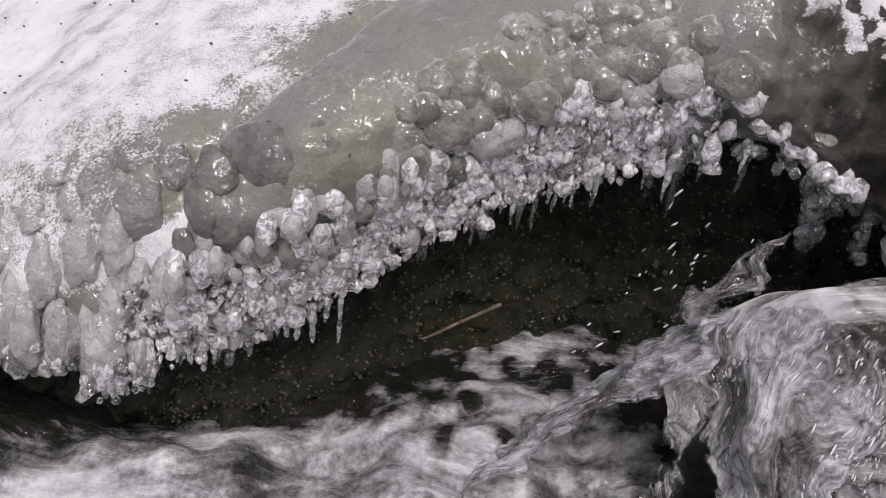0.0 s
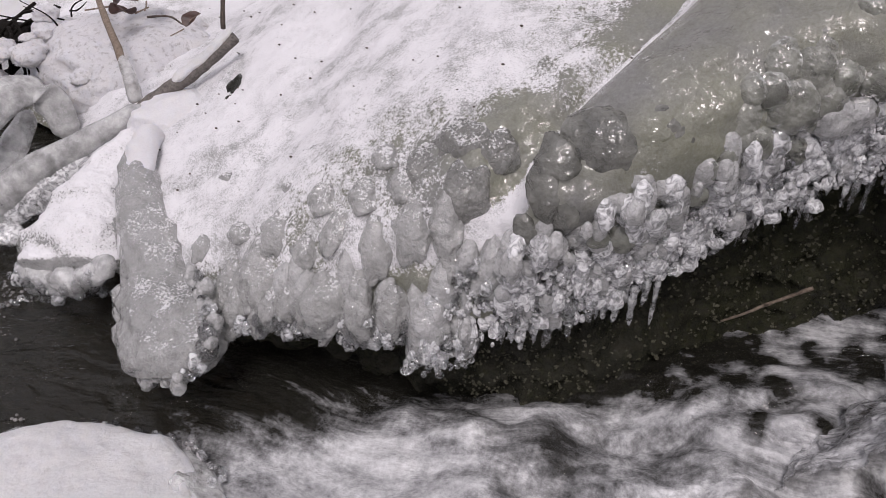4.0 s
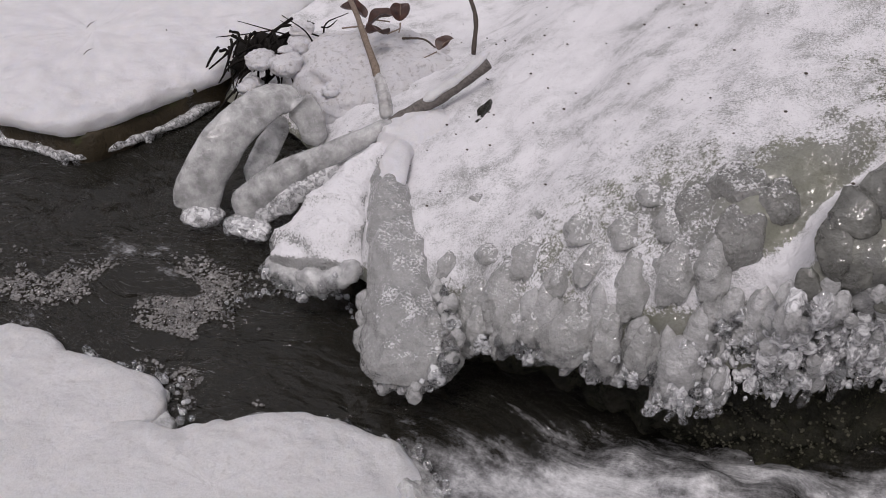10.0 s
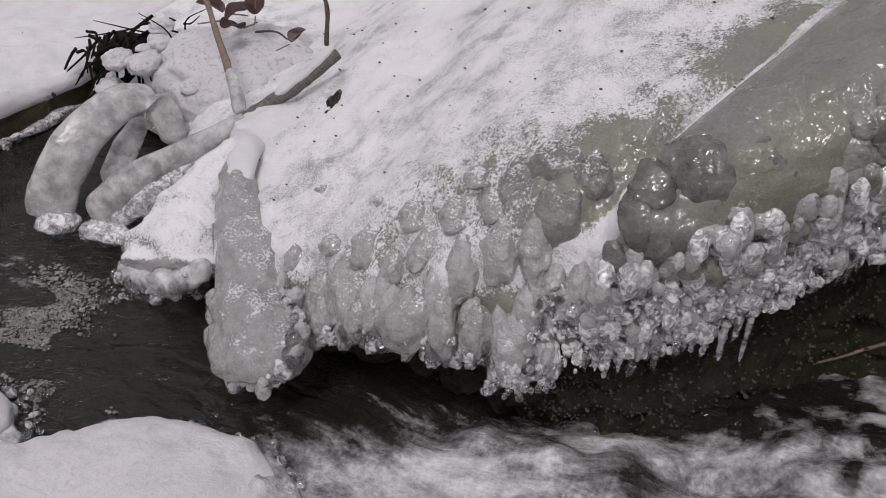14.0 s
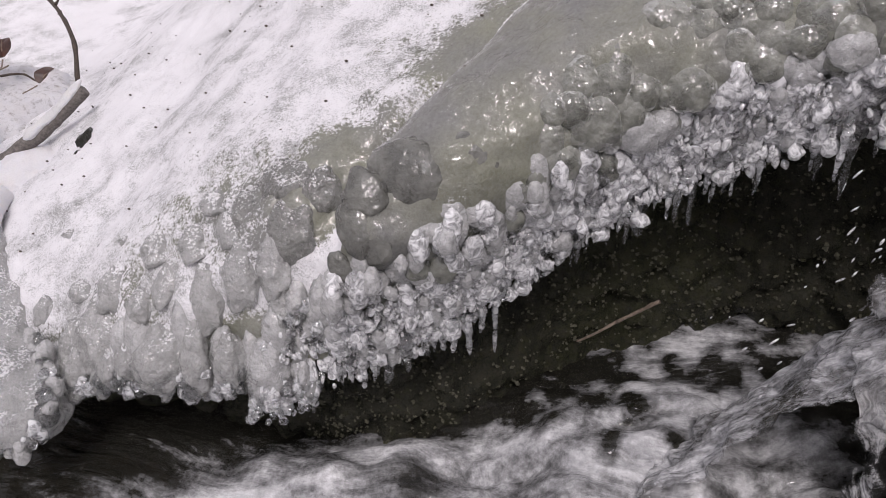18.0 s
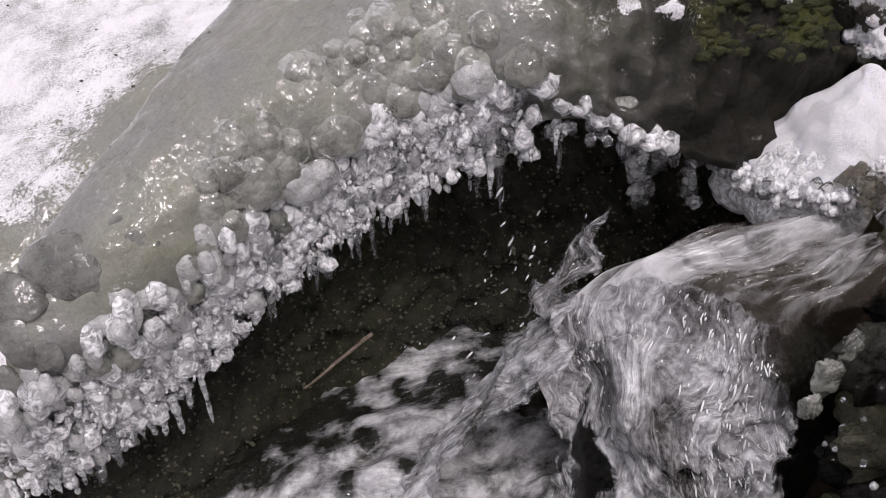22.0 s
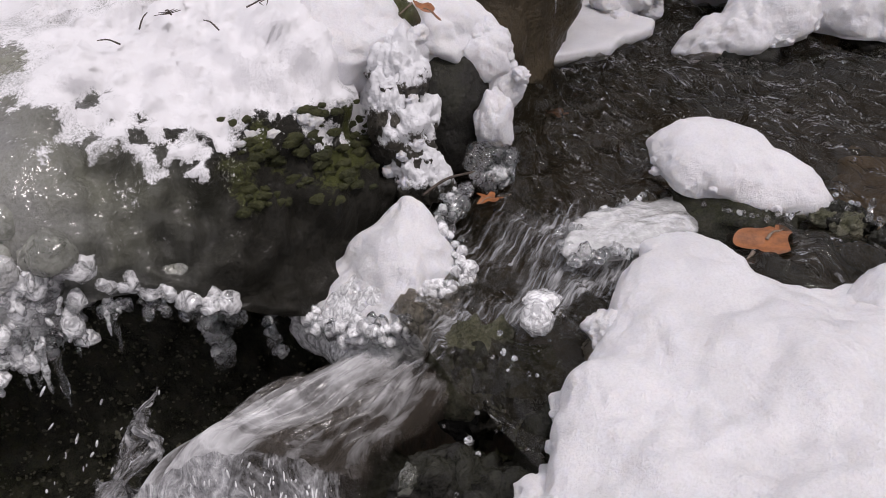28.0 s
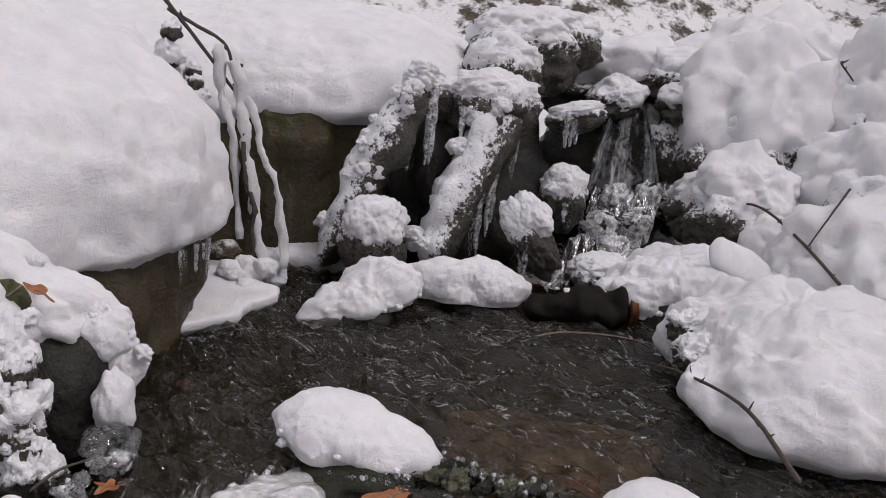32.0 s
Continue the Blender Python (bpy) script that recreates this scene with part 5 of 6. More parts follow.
part("snow", mound("snow", [(1.0 + (p[0] - 1.0) * 0.84, 1.23 + (p[1] - 1.23) * 0.84) for p in RIM] + [(0.98, 1.27), (0.92, 1.285)], 0.0, 0.10, SNOW, 121, 1.45, 0.04, 160, 44, 0.015, tilt=(0.42, 0.08), bumps=0.022, jag=0.006, centre=(1.005, 1.24)), tg)
hem = part("ice_base", mound("ice_base", [(p[0], p[1]) for p in RIM] + [(0.98, 1.30), (0.9, 1.32)], -0.026, 0.058, SPARKLE, 122, 2.2, 0.08, 140, 24, 0.03, tilt=(0.42, 0.08), bumps=0.016, jag=0.004, centre=(0.96, 1.2)), tg, "milky ice under the snow")
rim_beads(hem, RIM, 190, 0.008, 0, 123, 0.012, SPARKS, "ice_frill")
rim_beads(hem, [(1.06, 1.22, 0.07), (1.09, 1.235, 0.09), (1.12, 1.24, 0.09)], 40, 0.008, 0, 124, 0.014)

# ---- snow-crusted corner rocks between the bank and the boulder ----
c1 = thing("corner_rock", (1.07, 1.38, 0.0), "dark corner rock crusted with clumps of snow", "rock")
part("rock", lump("rock", (1.06, 1.41, 0.13), (0.06, 0.08, 0.2), FROSTED, 401, 4, 0.15, facet=0.1), c1)
for at, rad, sd in [((1.055, 1.345, 0.26), (0.04, 0.045, 0.06), 1), ((1.06, 1.325, 0.18), (0.045, 0.04, 0.06), 2), ((1.065, 1.305, 0.11), (0.035, 0.035, 0.05), 3), ((1.03, 1.33, 0.22), (0.03, 0.03, 0.05), 4), ((1.09, 1.30, 0.10), (0.025, 0.03, 0.035), 5)]:
    part("snow_crust", lump("snow_crust", at, rad, CRUST, 410 + sd * 3, 5, 0.32, 2.2, fine=0.06), c1, "lumpy crust of frozen snow")
c2 = thing("corner_rock", (1.2, 1.44, 0.0), "dark rounded rock with a snow mantle hanging to the water", "rock")
part("rock", lump("rock", (1.19, 1.46, 0.12), (0.085, 0.10, 0.16), ROCK, 402, 4, 0.12), c2)
part("moss_knob", lump("moss_knob", (1.10, 1.455, 0.275), (0.042, 0.045, 0.065), BROWN, 403, 4, 0.2), c2)
for at, rad, sd in [((1.11, 1.57, 0.31), (0.17, 0.12, 0.08), 1), ((1.19, 1.50, 0.275), (0.11, 0.085, 0.07), 2), ((1.245, 1.435, 0.235), (0.06, 0.05, 0.06), 3), ((1.265, 1.405, 0.185), (0.04, 0.035, 0.05), 4), ((1.20, 1.44, 0.235), (0.04, 0.03, 0.04), 5)]:
    part("snow_mantle", lump("snow_mantle", at, rad, SNOW, 404 + sd * 7, 5, 0.2, 1.8, tip=25, turn=-40, fine=0.035), c2)
for i in range(22):
    r = rng.uniform(0.008, 0.018)
    part("snow_clump", lump("snow_clump", (1.055 + rng.uniform(-0.035, 0.045), 1.31 + rng.uniform(-0.02, 0.04), rng.uniform(0.07, 0.32)), (r, r, r * 0.9), CRUST if i % 2 else SNOW, 1400 + i, 4, 0.3, 2.2, fine=0.06), c1)
for i in range(22):
    f, r = rng.random(), rng.uniform(0.008, 0.018)
    part("snow_clump", lump("snow_clump", (1.15 + 0.12 * f + rng.uniform(-0.04, 0.03), 1.52 - 0.13 * f + rng.uniform(-0.04, 0.02), 0.34 - 0.16 * f ** 2 + rng.uniform(-0.03, 0.02)), (r, r, r * 0.9), SNOW, 1430 + i, 4, 0.3, 2.2, fine=0.06), c2)
part("snow_bridge", lump("snow_bridge", (1.02, 1.50, 0.285), (0.13, 0.13, 0.09), SNOW, 419, 5, 0.14, 1.8, fine=0.02), c2)
pend = thing("ice_pendant", (1.19, 1.31, 0.1), "snowy hanging lump ending in clear ice bubbles", "ice")
part("snow", lump("snow", (1.215, 1.335, 0.155), (0.032, 0.03, 0.055), SNOW, 405, 4, 0.2, fine=0.06), pend)
glass = part("ice", lump("ice", (1.185, 1.30, 0.118), (0.045, 0.03, 0.028), CLEAR, 406, 4, 0.2), pend)
rim_beads(glass, [(1.14, 1.275, 0.105), (1.16, 1.27, 0.095), (1.19, 1.275, 0.10), (1.225, 1.30, 0.115)], 30, 0.0115, 0, 407, 0.010)
twig([(1.05, 1.26, 0.10), (1.09, 1.26, 0.118), (1.145, 1.27, 0.115)], 0.0025, 0.0018, "thin bare stem frozen into the pendant ice", 5)

# ---- stones in and round the pool ----
cap_stone((1.475, 1.055, 0.07), (0.105, 0.11, 0.043), [(1.365, 1.10), (1.39, 1.165), (1.47, 1.20), (1.545, 1.15), (1.59, 1.05), (1.575, 0.955), (1.48, 0.975), (1.40, 1.04)], 0.117, 0.055, "dark stone in the pool under a thick snow cap", 82, rock=FACE, tilt=(-0.12, 0.16), hem=0.022)
for i in range(34):
    t_ = rng.random()
    at = (1.535 + 0.10 * t_ + rng.uniform(-0.025, 0.025), 0.975 - 0.215 * t_ + rng.uniform(-0.018, 0.018), 0.090 - 0.012 * t_)
    r = rng.uniform(0.008, 0.021)
    solid("pebble", lump("pebble", at, (r * rng.uniform(0.8, 1.5), r, r * 0.9), GRIT if i % 3 == 0 else ROCK, 430 + i, 4, 0.3, fine=0.1, facet=0.2), (at[0], at[1], at[2] - r * 0.8), "small wet black stone with glassy ice", "stone", "small stones in the pool")
crown = thing("ice_film", (1.6, 0.87, 0.09), "clear ice beads on the ridge of small stones", "ice")
rim_beads(crown, [(1.55, 0.965, 0.100), (1.59, 0.88, 0.098), (1.60, 0.82, 0.096), (1.635, 0.775, 0.09)], 46, 0.004, 0, 439, 0.02, CLEAR_BEADS)
rim_beads(crown, [(1.40, 1.03, 0.092), (1.45, 0.975, 0.092), (1.54, 0.945, 0.092)], 30, 0.0035, 0, 438, 0.012, CLEAR_BEADS)
cap_stone((2.05, 1.63, 0.075), (0.08, 0.08, 0.045), [(1.93, 1.735), (2.03, 1.75), (2.16, 1.70), (2.23, 1.62), (2.14, 1.515), (2.06, 1.56), (1.99, 1.62)], 0.118, 0.075, "low stone in the pool under a wedge of snow", 84, bulge_=1.9, tilt=(0.32, -0.05), bumps=0.03, hem=0.02)
cap_stone((2.4, 1.56, 0.075), (0.085, 0.085, 0.045), [(2.28, 1.68), (2.38, 1.71), (2.49, 1.6), (2.53, 1.45), (2.46, 1.40), (2.34, 1.52)], 0.112, 0.072, "low stone in the pool under a bar of snow", 86, bulge_=3, bumps=0.024, hem=0.02)
solid("ice_slab", mound("ice_slab", [(1.5, 1.80), (1.68, 1.765), (1.85, 1.82), (2.00, 1.89), (2.0, 1.98), (2.08, 2.15), (1.9, 2.3), (1.55, 2.2)], 0.082, 0.028, SNOW, 91, 6, 0.03, 160, 26, 0.02, bumps=0.005, jag=0.003), (1.75, 1.98, 0.08), "flat snow-dusted ice shelf on the pool", "ice")
solid("ice_slab", mound("ice_slab", [(2.2, 2.18), (2.3, 2.05), (2.42, 2.02), (2.46, 2.1), (2.38, 2.22)], 0.085, 0.05, SNOW, 92, 4, 0.03, 100, 22, 0.02), (2.33, 2.1, 0.08), "flat snow-dusted ice shelf under the rock wall", "ice")

big = thing("snowy_boulder", (1.3, 2.2, 0.0), "large mossy boulder under a deep dome of snow", "boulder")
part("rock_body", mound("rock_body", [(0.95, 1.72), (1.2, 1.68), (1.42, 1.675), (1.58, 1.71), (1.68, 1.80), (1.76, 2.05), (1.82, 2.5), (1.5, 3.0), (0.9, 3.0), (0.78, 2.2)], 0.3, 0.2, BROWN, 95, 4, 0.03, 190, 40, 0.38, under=0.97, bumps=0.03, centre=(1.3, 2.2)), big, "mossy brown rock wall")
part("snow_cap", mound("snow_cap", [(0.92, 1.66), (1.2, 1.63), (1.42, 1.645), (1.58, 1.67), (1.73, 1.76), (1.85, 2.0), (1.90, 2.5), (1.5, 3.1), (0.85, 3.0), (0.7, 2.2)], 0.34, 0.46, SNOW, 96, 2.3, 0.015, 260, 70, 0.05, tilt=(0.06, 0.08), bumps=0.02, jag=0.004, centre=(1.3, 2.2)), big, "deep smooth dome of snow")
for i in range(10):
    t_ = rng.uniform(0.5, 1)
    piece("icicle", ICICLES[i % 5], big, Matrix.Translation((1.38 + 0.31 * t_ + rng.uniform(0, 0.02), 1.65 + 0.13 * t_ ** 2.5, 0.29)) @ Matrix.Diagonal((0.018, 0.018, rng.uniform(0.03, 0.10), 1)))
wall = thing("far_wall", (2.4, 2.5, 0.0), "brown overhanging rock wall behind the pool", "rock")
part("rock", mound("rock", [(1.85, 2.5), (2.2, 2.38), (2.5, 2.16), (2.78, 1.98), (3.0, 2.2), (2.8, 2.9), (2.0, 3.1)], 0.1, 0.50, BROWN, 97, 7, 0.02, 190, 44, 0.3, bumps=0.03), wall)
part("snow_cap", mound("snow_cap", [(1.75, 2.5), (2.0, 2.38), (2.2, 2.33), (2.5, 2.11), (2.75, 1.93), (3.05, 2.05), (3.5, 2.9), (2.6, 3.9), (1.7, 3.4)], 0.62, 0.24, SNOW, 98, 2.8, 0.015, 260, 50, 0.05, tilt=(0.13, 0.12), bumps=0.02, jag=0.004, centre=(2.45, 2.75)), wall, "thick snow lying on the rock")

# roots hanging over the pool, coated with snow
rt = thing("hanging_roots", (2.03, 2.0, 0.12), "bundle of hanging roots thickly coated with snow", "roots")
for pts, r in [([(1.985, 2.11, 0.68), (2.01, 2.085, 0.52), (2.02, 2.05, 0.36), (2.03, 2.0, 0.13)], 0.014), ([(2.0, 2.10, 0.60), (2.04, 2.06, 0.50), (2.06, 2.0, 0.36), (2.06, 1.95, 0.13)], 0.013), ([(2.0, 2.12, 0.62), (2.0, 2.07, 0.45), (2.01, 2.03, 0.3), (2.02, 2.02, 0.13)], 0.008), ([(1.96, 2.14, 0.72), (1.98, 2.10, 0.5), (1.99, 2.06, 0.2)], 0.012)]:
    dense = [pts[0]]
    for p, q in zip(pts, pts[1:]):
        dense += [tuple((p[c] + q[c]) / 2 + rng.uniform(-0.014, 0.014) for c in range(3)), q]
    part("root", tube("root", dense, [r * rng.uniform(0.6, 1.25) for _ in dense], SPECKLED if r > 0.01 else BARK, 12, 3, 0.7), rt)
for i in range(14):
    r = rng.uniform(0.02, 0.05)
    part("snow_clump", lump("snow_clump", (2.0 + rng.uniform(-0.08, 0.07), 2.0 + rng.uniform(-0.05, 0.08), 0.09 + rng.uniform(0, 0.07)), (r, r, r * 0.8), SNOW, 500 + i, 4, 0.18, fine=0.05), rt)
for i in range(22):
    t_ = rng.random()
    r = rng.uniform(0.015, 0.035)
    part("snow_clump", lump("snow_clump", (1.80 + 0.16 * t_ + rng.uniform(-0.03, 0.03), 2.13 - 0.02 * t_ + rng.uniform(-0.04, 0.04), 0.74 - 0.4 * t_ + rng.uniform(-0.05, 0.05)), (r, r, r), FROSTED if i % 2 else SNOW, 520 + i, 4, 0.3, 2.2, fine=0.05), rt)
twig([(1.83, 2.21, 0.83), (1.92, 2.16, 0.71), (2.0, 2.107, 0.59)], 0.006, 0.004, "dark bare twig above the snow-coated roots", 31, 2)
twig([(1.88, 2.26, 0.80), (1.96, 2.25, 0.765), (2.03, 2.21, 0.72), (2.05, 2.19, 0.63)], 0.006, 0.004, "dark bent twig above the snow-coated roots", 32, 2)
leaf((2.04, 2.17, 0.66), 0.055, RED_LEAF, "small red-brown leaf hanging on a bare twig", 60, 70)

# stones at the little fall
for (a, c), r, lab, sd in [(((2.26, 2.02, 0.10), (2.53, 1.9, 0.66)), 0.065, "leaning slab crusted with frozen snow beside the wall", 551), (((2.46, 1.78, 0.12), (2.78, 1.76, 0.62)), 0.07, "leaning stone arm crusted with frozen snow", 552)]:
    t = thing("leaning_stone", a, lab, "stone", "stones at the little fall")
    mid_ = tuple((np.array(a) + np.array(c)) / 2 + np.array([0.01, 0.0, 0.03]))
    core = part("stone", band("stone", [a, mid_, c], [r * 0.8, r, r * 0.9], [r * 1.3, r * 1.3, r], (0.6, -0.78, 0.2), FROSTED, sd, 28, 0.35, 16), t)
    for i in range(40):
        f = rng.random()
        p = np.array(a) * (1 - f) + np.array(c) * f
        rr = rng.uniform(0.015, 0.038)
        part("snow_clump", lump("snow_clump", (p[0] + rng.uniform(-0.05, 0.02), p[1] + rng.uniform(-0.04, 0.04), p[2] + 0.05 + rng.uniform(-0.01, 0.03)), (rr, rr, rr * 0.8), SNOW, sd * 3 + i, 4, 0.3, 2.2, fine=0.05), t)
    for i in range(9):
        f = rng.uniform(0.3, 0.95)
        p = np.array(a) * (1 - f) + np.array(c) * f + np.array([0.02, -0.05, 0.0])
        piece("icicle", ICICLES[i % 7], core, Matrix.Translation(p) @ Matrix.Diagonal((0.05, 0.05, rng.uniform(0.08, 0.2), 1)))
solid("dark_rock", lump("dark_rock", (2.88, 1.98, 0.26), (0.36, 0.25, 0.38), ROCK, 560, 5, 0.2, facet=0.1), (2.88, 1.98, -0.1), "wet black rock behind the little fall", "rock")
for at, rad, ti, tu, sd in [((2.30, 1.85, 0.20), (0.10, 0.09, 0.13), 0, 0, 561), ((2.75, 1.82, 0.60), (0.15, 0.11, 0.11), 0, -51, 562), ((2.66, 1.55, 0.24), (0.06, 0.08, 0.13), -35, -51, 563), ((3.05, 1.68, 0.585), (0.10, 0.07, 0.05), -12, -51, 564), ((2.93, 1.62, 0.33), (0.08, 0.08, 0.10), 0, 0, 565), ((2.85, 1.40, 0.12), (0.12, 0.09, 0.08), 0, 0, 566), ((3.15, 2.0, 0.78), (0.2, 0.2, 0.16), 0, 0, 567), ((2.95, 1.93, 0.70), (0.12, 0.14, 0.13), 0, 0, 568), ((3.3, 1.95, 0.83), (0.16, 0.16, 0.12), 0, 0, 569), ((2.62, 1.95, 0.62), (0.1, 0.08, 0.08), 0, 0, 570)]:
    t = thing("rubble_stone", (at[0], at[1], at[2] - rad[2]), "wet stone at the little fall under a cap of snow", "stone", "stones at the little fall")
    core = part("stone", lump("stone", at, rad, FROSTED, sd, 5, 0.16, tip=ti, turn=tu, fine=0.05), t)
    part("snow_cap", lump("snow_cap", (at[0], at[1], at[2] + rad[2] * 0.45), (rad[0] * 0.92, rad[1] * 0.92, rad[2] * 0.62), SNOW, sd + 40, 5, 0.2, 1.8, tip=ti, turn=tu, fine=0.06), t)
    for i in range(7):
        piece("icicle", ICICLES[i % 7], core, Matrix.Translation((at[0] - rad[0] * rng.uniform(0.2, 0.9), at[1] - rad[1] * rng.uniform(-0.2, 0.9), at[2] - rad[2] * 0.1)) @ Matrix.Diagonal((0.05, 0.05, rng.uniform(0.03, 0.1), 1)))
lg = thing("log", (2.5, 1.25, 0.06), "wet black broken log lying in the pool", "log")
part("trunk", band("trunk", [(2.44, 1.405, 0.09), (2.50, 1.335, 0.105), (2.57, 1.26, 0.115), (2.635, 1.185, 0.112)], [0.035, 0.058, 0.062, 0.058], [0.03, 0.045, 0.05, 0.048], (0.7, 0.7, 0.0), BLACK_WOOD, 31, 26, 0.35, 20), lg)
part("broken_end", band("broken_end", [(2.625, 1.197, 0.112), (2.64, 1.18, 0.112), (2.65, 1.168, 0.112)], [0.054, 0.05, 0.03], [0.046, 0.042, 0.025], (0.7, 0.7, 0.0), RUST_WOOD, 32, 18, 0.3, 30), lg, "rust-brown split wood")
for i in range(12):
    f, r = rng.random(), rng.uniform(0.005, 0.013)
    part("snow_crumb", lump("snow_crumb", (2.49 + 0.14 * f + rng.uniform(-0.03, 0.04), 1.355 - 0.16 * f + rng.uniform(-0.02, 0.04), 0.148 + rng.uniform(-0.004, 0.006)), (r, r, r * 0.6), SNOW, 580 + i, 3, 0.3, 2.2, fine=0.08), lg)

# the little fall behind the pool: a short glassy curtain, a step of iced stones, a shallow run
S, W = np.meshgrid(np.linspace(0, 1, 90), np.linspace(0, 1, 90), indexing="ij")
cx = curve([(0, 3.75), (0.25, 3.50), (0.6, 3.42), (1, 3.37)], S)
cy = curve([(0, 1.86), (0.25, 1.70), (0.6, 1.64), (1, 1.60)], S)
cz = curve([(0, 0.665), (0.25, 0.645), (0.45, 0.56), (0.75, 0.44), (1, 0.34)], S)
P = np.stack([cx + 0.065 * (2 * W - 1) * (0.8 + 0.8 * S), cy - 0.085 * (2 * W - 1) * (0.8 + 0.8 * S), cz], -1)
folds = fbm(np.stack([S * 1.2, W * 8, 0 * S], -1), 1, 4, 71)
P[..., 0] -= 0.04 * folds
P[..., 1] -= 0.04 * folds
P[..., 2] -= 0.04 * smooth(0.3, 1.0, np.abs(2 * W - 1)) * S
solid("little_fall", grid("little_fall", P, CURTAIN_WATER, (("foam", 0.06 + 0.2 * fbm(np.stack([S * 2, W * 9, 0 * S], -1), 1, 3, 72) + 0.12 * smooth(0.75, 1.0, S)), ("down", S * 0.5), ("across", W * 0.3 + 0.04 * fbm(P, 10, 3, 75)))), (3.4, 1.65, 0.3), "thin glassy cascade running over dark stones", "waterfall", kind="structure")
S, W = np.meshgrid(np.linspace(0, 1, 90), np.linspace(0, 1, 60), indexing="ij")
P = np.stack([3.42 - 0.72 * S, 1.62 - 0.22 * S + 0.26 * (W - 0.5), curve([(0, 0.36), (0.2, 0.31), (0.35, 0.21), (0.6, 0.18), (0.75, 0.10), (1, 0.08)], S) + 0.035 * fbm(np.stack([S * 6, W * 6, 0 * S], -1), 1, 4, 73)], -1)
solid("little_run", grid("little_run", P, CURTAIN_WATER, (("foam", -0.06 + 0.24 * fbm(P, 12, 3, 74)), ("down", S * 0.5), ("across", W * 0.3))), (2.95, 1.45, 0.1), "shallow run of broken water below the cascade", "water", kind="structure")
for at, rad, sd in [((3.36, 1.53, 0.31), (0.05, 0.05, 0.06), 1), ((3.30, 1.63, 0.30), (0.06, 0.05, 0.055), 2), ((3.22, 1.50, 0.24), (0.055, 0.05, 0.05), 3), ((3.16, 1.60, 0.22), (0.05, 0.06, 0.05), 4), ((3.40, 1.46, 0.30), (0.06, 0.05, 0.05), 5), ((3.08, 1.50, 0.18), (0.05, 0.045, 0.04), 6)]:
    t = thing("iced_stone", (at[0], at[1], at[2] - rad[2]), "dark stone glazed with clear ice below the cascade", "stone", "stones at the little fall")
    part("stone", lump("stone", at, rad, ROCK, 720 + sd, 4, 0.2, fine=0.06), t)
    part("ice_glaze", lump("ice_glaze", (at[0] - 0.006, at[1] - 0.006, at[2] + 0.004), tuple(r * 1.06 for r in rad), GLASSY if sd % 2 else SPARKLE, 730 + sd, 4, 0.24, 2.4, fine=0.06), t, "clear lumpy ice")
solid("fall_backing", lump("fall_backing", (3.66, 1.92, 0.25), (0.35, 0.35, 0.33), ROCK, 575, 4, 0.2), (3.5, 1.75, 0.0), "wet black rock under the cascade", "rock")

# snow heaps on the far bank
HEAPS = [((3.22, 1.14, 0.38), (0.2, 0.17, 0.15), 601), ((3.36, 1.22, 0.36), (0.16, 0.2, 0.12), 602), ((3.78, 1.33, 0.56), (0.34, 0.30, 0.36), 603), ((4.0, 0.95, 0.66), (0.3, 0.24, 0.34), 604), ((3.25, 0.72, 0.20), (0.42, 0.30, 0.26), 605), ((3.6, 0.85, 0.42), (0.3, 0.25, 0.25), 606), ((3.85, 1.95, 0.72), (0.42, 0.3, 0.20), 607), ((3.45, 1.75, 0.66), (0.12, 0.1, 0.08), 608), ((3.6, 1.52, 0.68), (0.14, 0.10, 0.09), 609), ((3.75, 1.65, 0.76), (0.2, 0.16, 0.1), 610), ((3.1, 0.98, 0.24), (0.14, 0.12, 0.12), 611), ((3.0, 0.85, 0.22), (0.12, 0.12, 0.14), 612), ((4.2, 1.5, 0.75), (0.35, 0.35, 0.3), 613), ((3.05, 0.45, 0.1), (0.35, 0.3, 0.25), 614)]
for at, rad, sd in HEAPS:
    t = thing("snow_heap", (at[0], at[1], at[2] - rad[2]), "rounded snow heaped over a stone of the far bank", "snow", "snow heaps on the far bank", "structure")
    part("stone", lump("stone", (at[0] - 0.02, at[1] + 0.01, at[2] - rad[2] * 0.35), (rad[0] * 0.97, rad[1] * 0.97, rad[2] * 0.85), FROSTED, sd + 50, 5, 0.25, fine=0.06), t)
    part("snow", lump("snow", at, rad, SNOW, sd, 5, 0.22, 1.9, fine=0.035), t)
right = cap_stone((2.5, 0.68, 0.06), (0.36, 0.24, 0.17), [(2.40, 0.97), (2.27, 0.86), (2.14, 0.78), (2.02, 0.64), (2.06, 0.45), (2.4, 0.3), (2.85, 0.45), (2.88, 0.85), (2.62, 0.99)], 0.115, 0.17, "big stone at the water under deep snow", 620, "stones of the far bank", ROCK, 2.3, bumps=0.034)
# dark speckled lumps added in place of hollows in the stone's side
for at, r, sd in [((2.30, 0.83, 0.15), 0.07, 1), ((2.36, 0.90, 0.19), 0.055, 2), ((2.2, 0.70, 0.10), 0.06, 3), ((2.42, 0.86, 0.11), 0.05, 4)]:
    part("hollow_lump", lump("hollow_lump", at, (r, r, r * 0.8), FROSTED, 640 + sd, 5, 0.25, fine=0.1), right, "dark frost-speckled lump standing in for a shaded hollow")
cap_stone((2.82, 1.12, 0.10), (0.2, 0.16, 0.1), [(2.62, 1.27), (2.64, 1.1), (2.76, 0.98), (3.0, 0.98), (3.05, 1.22), (2.85, 1.33)], 0.13, 0.13, "stone at the water under lumpy snow", 630, "stones of the far bank", ROCK, 2.2, bumps=0.034)
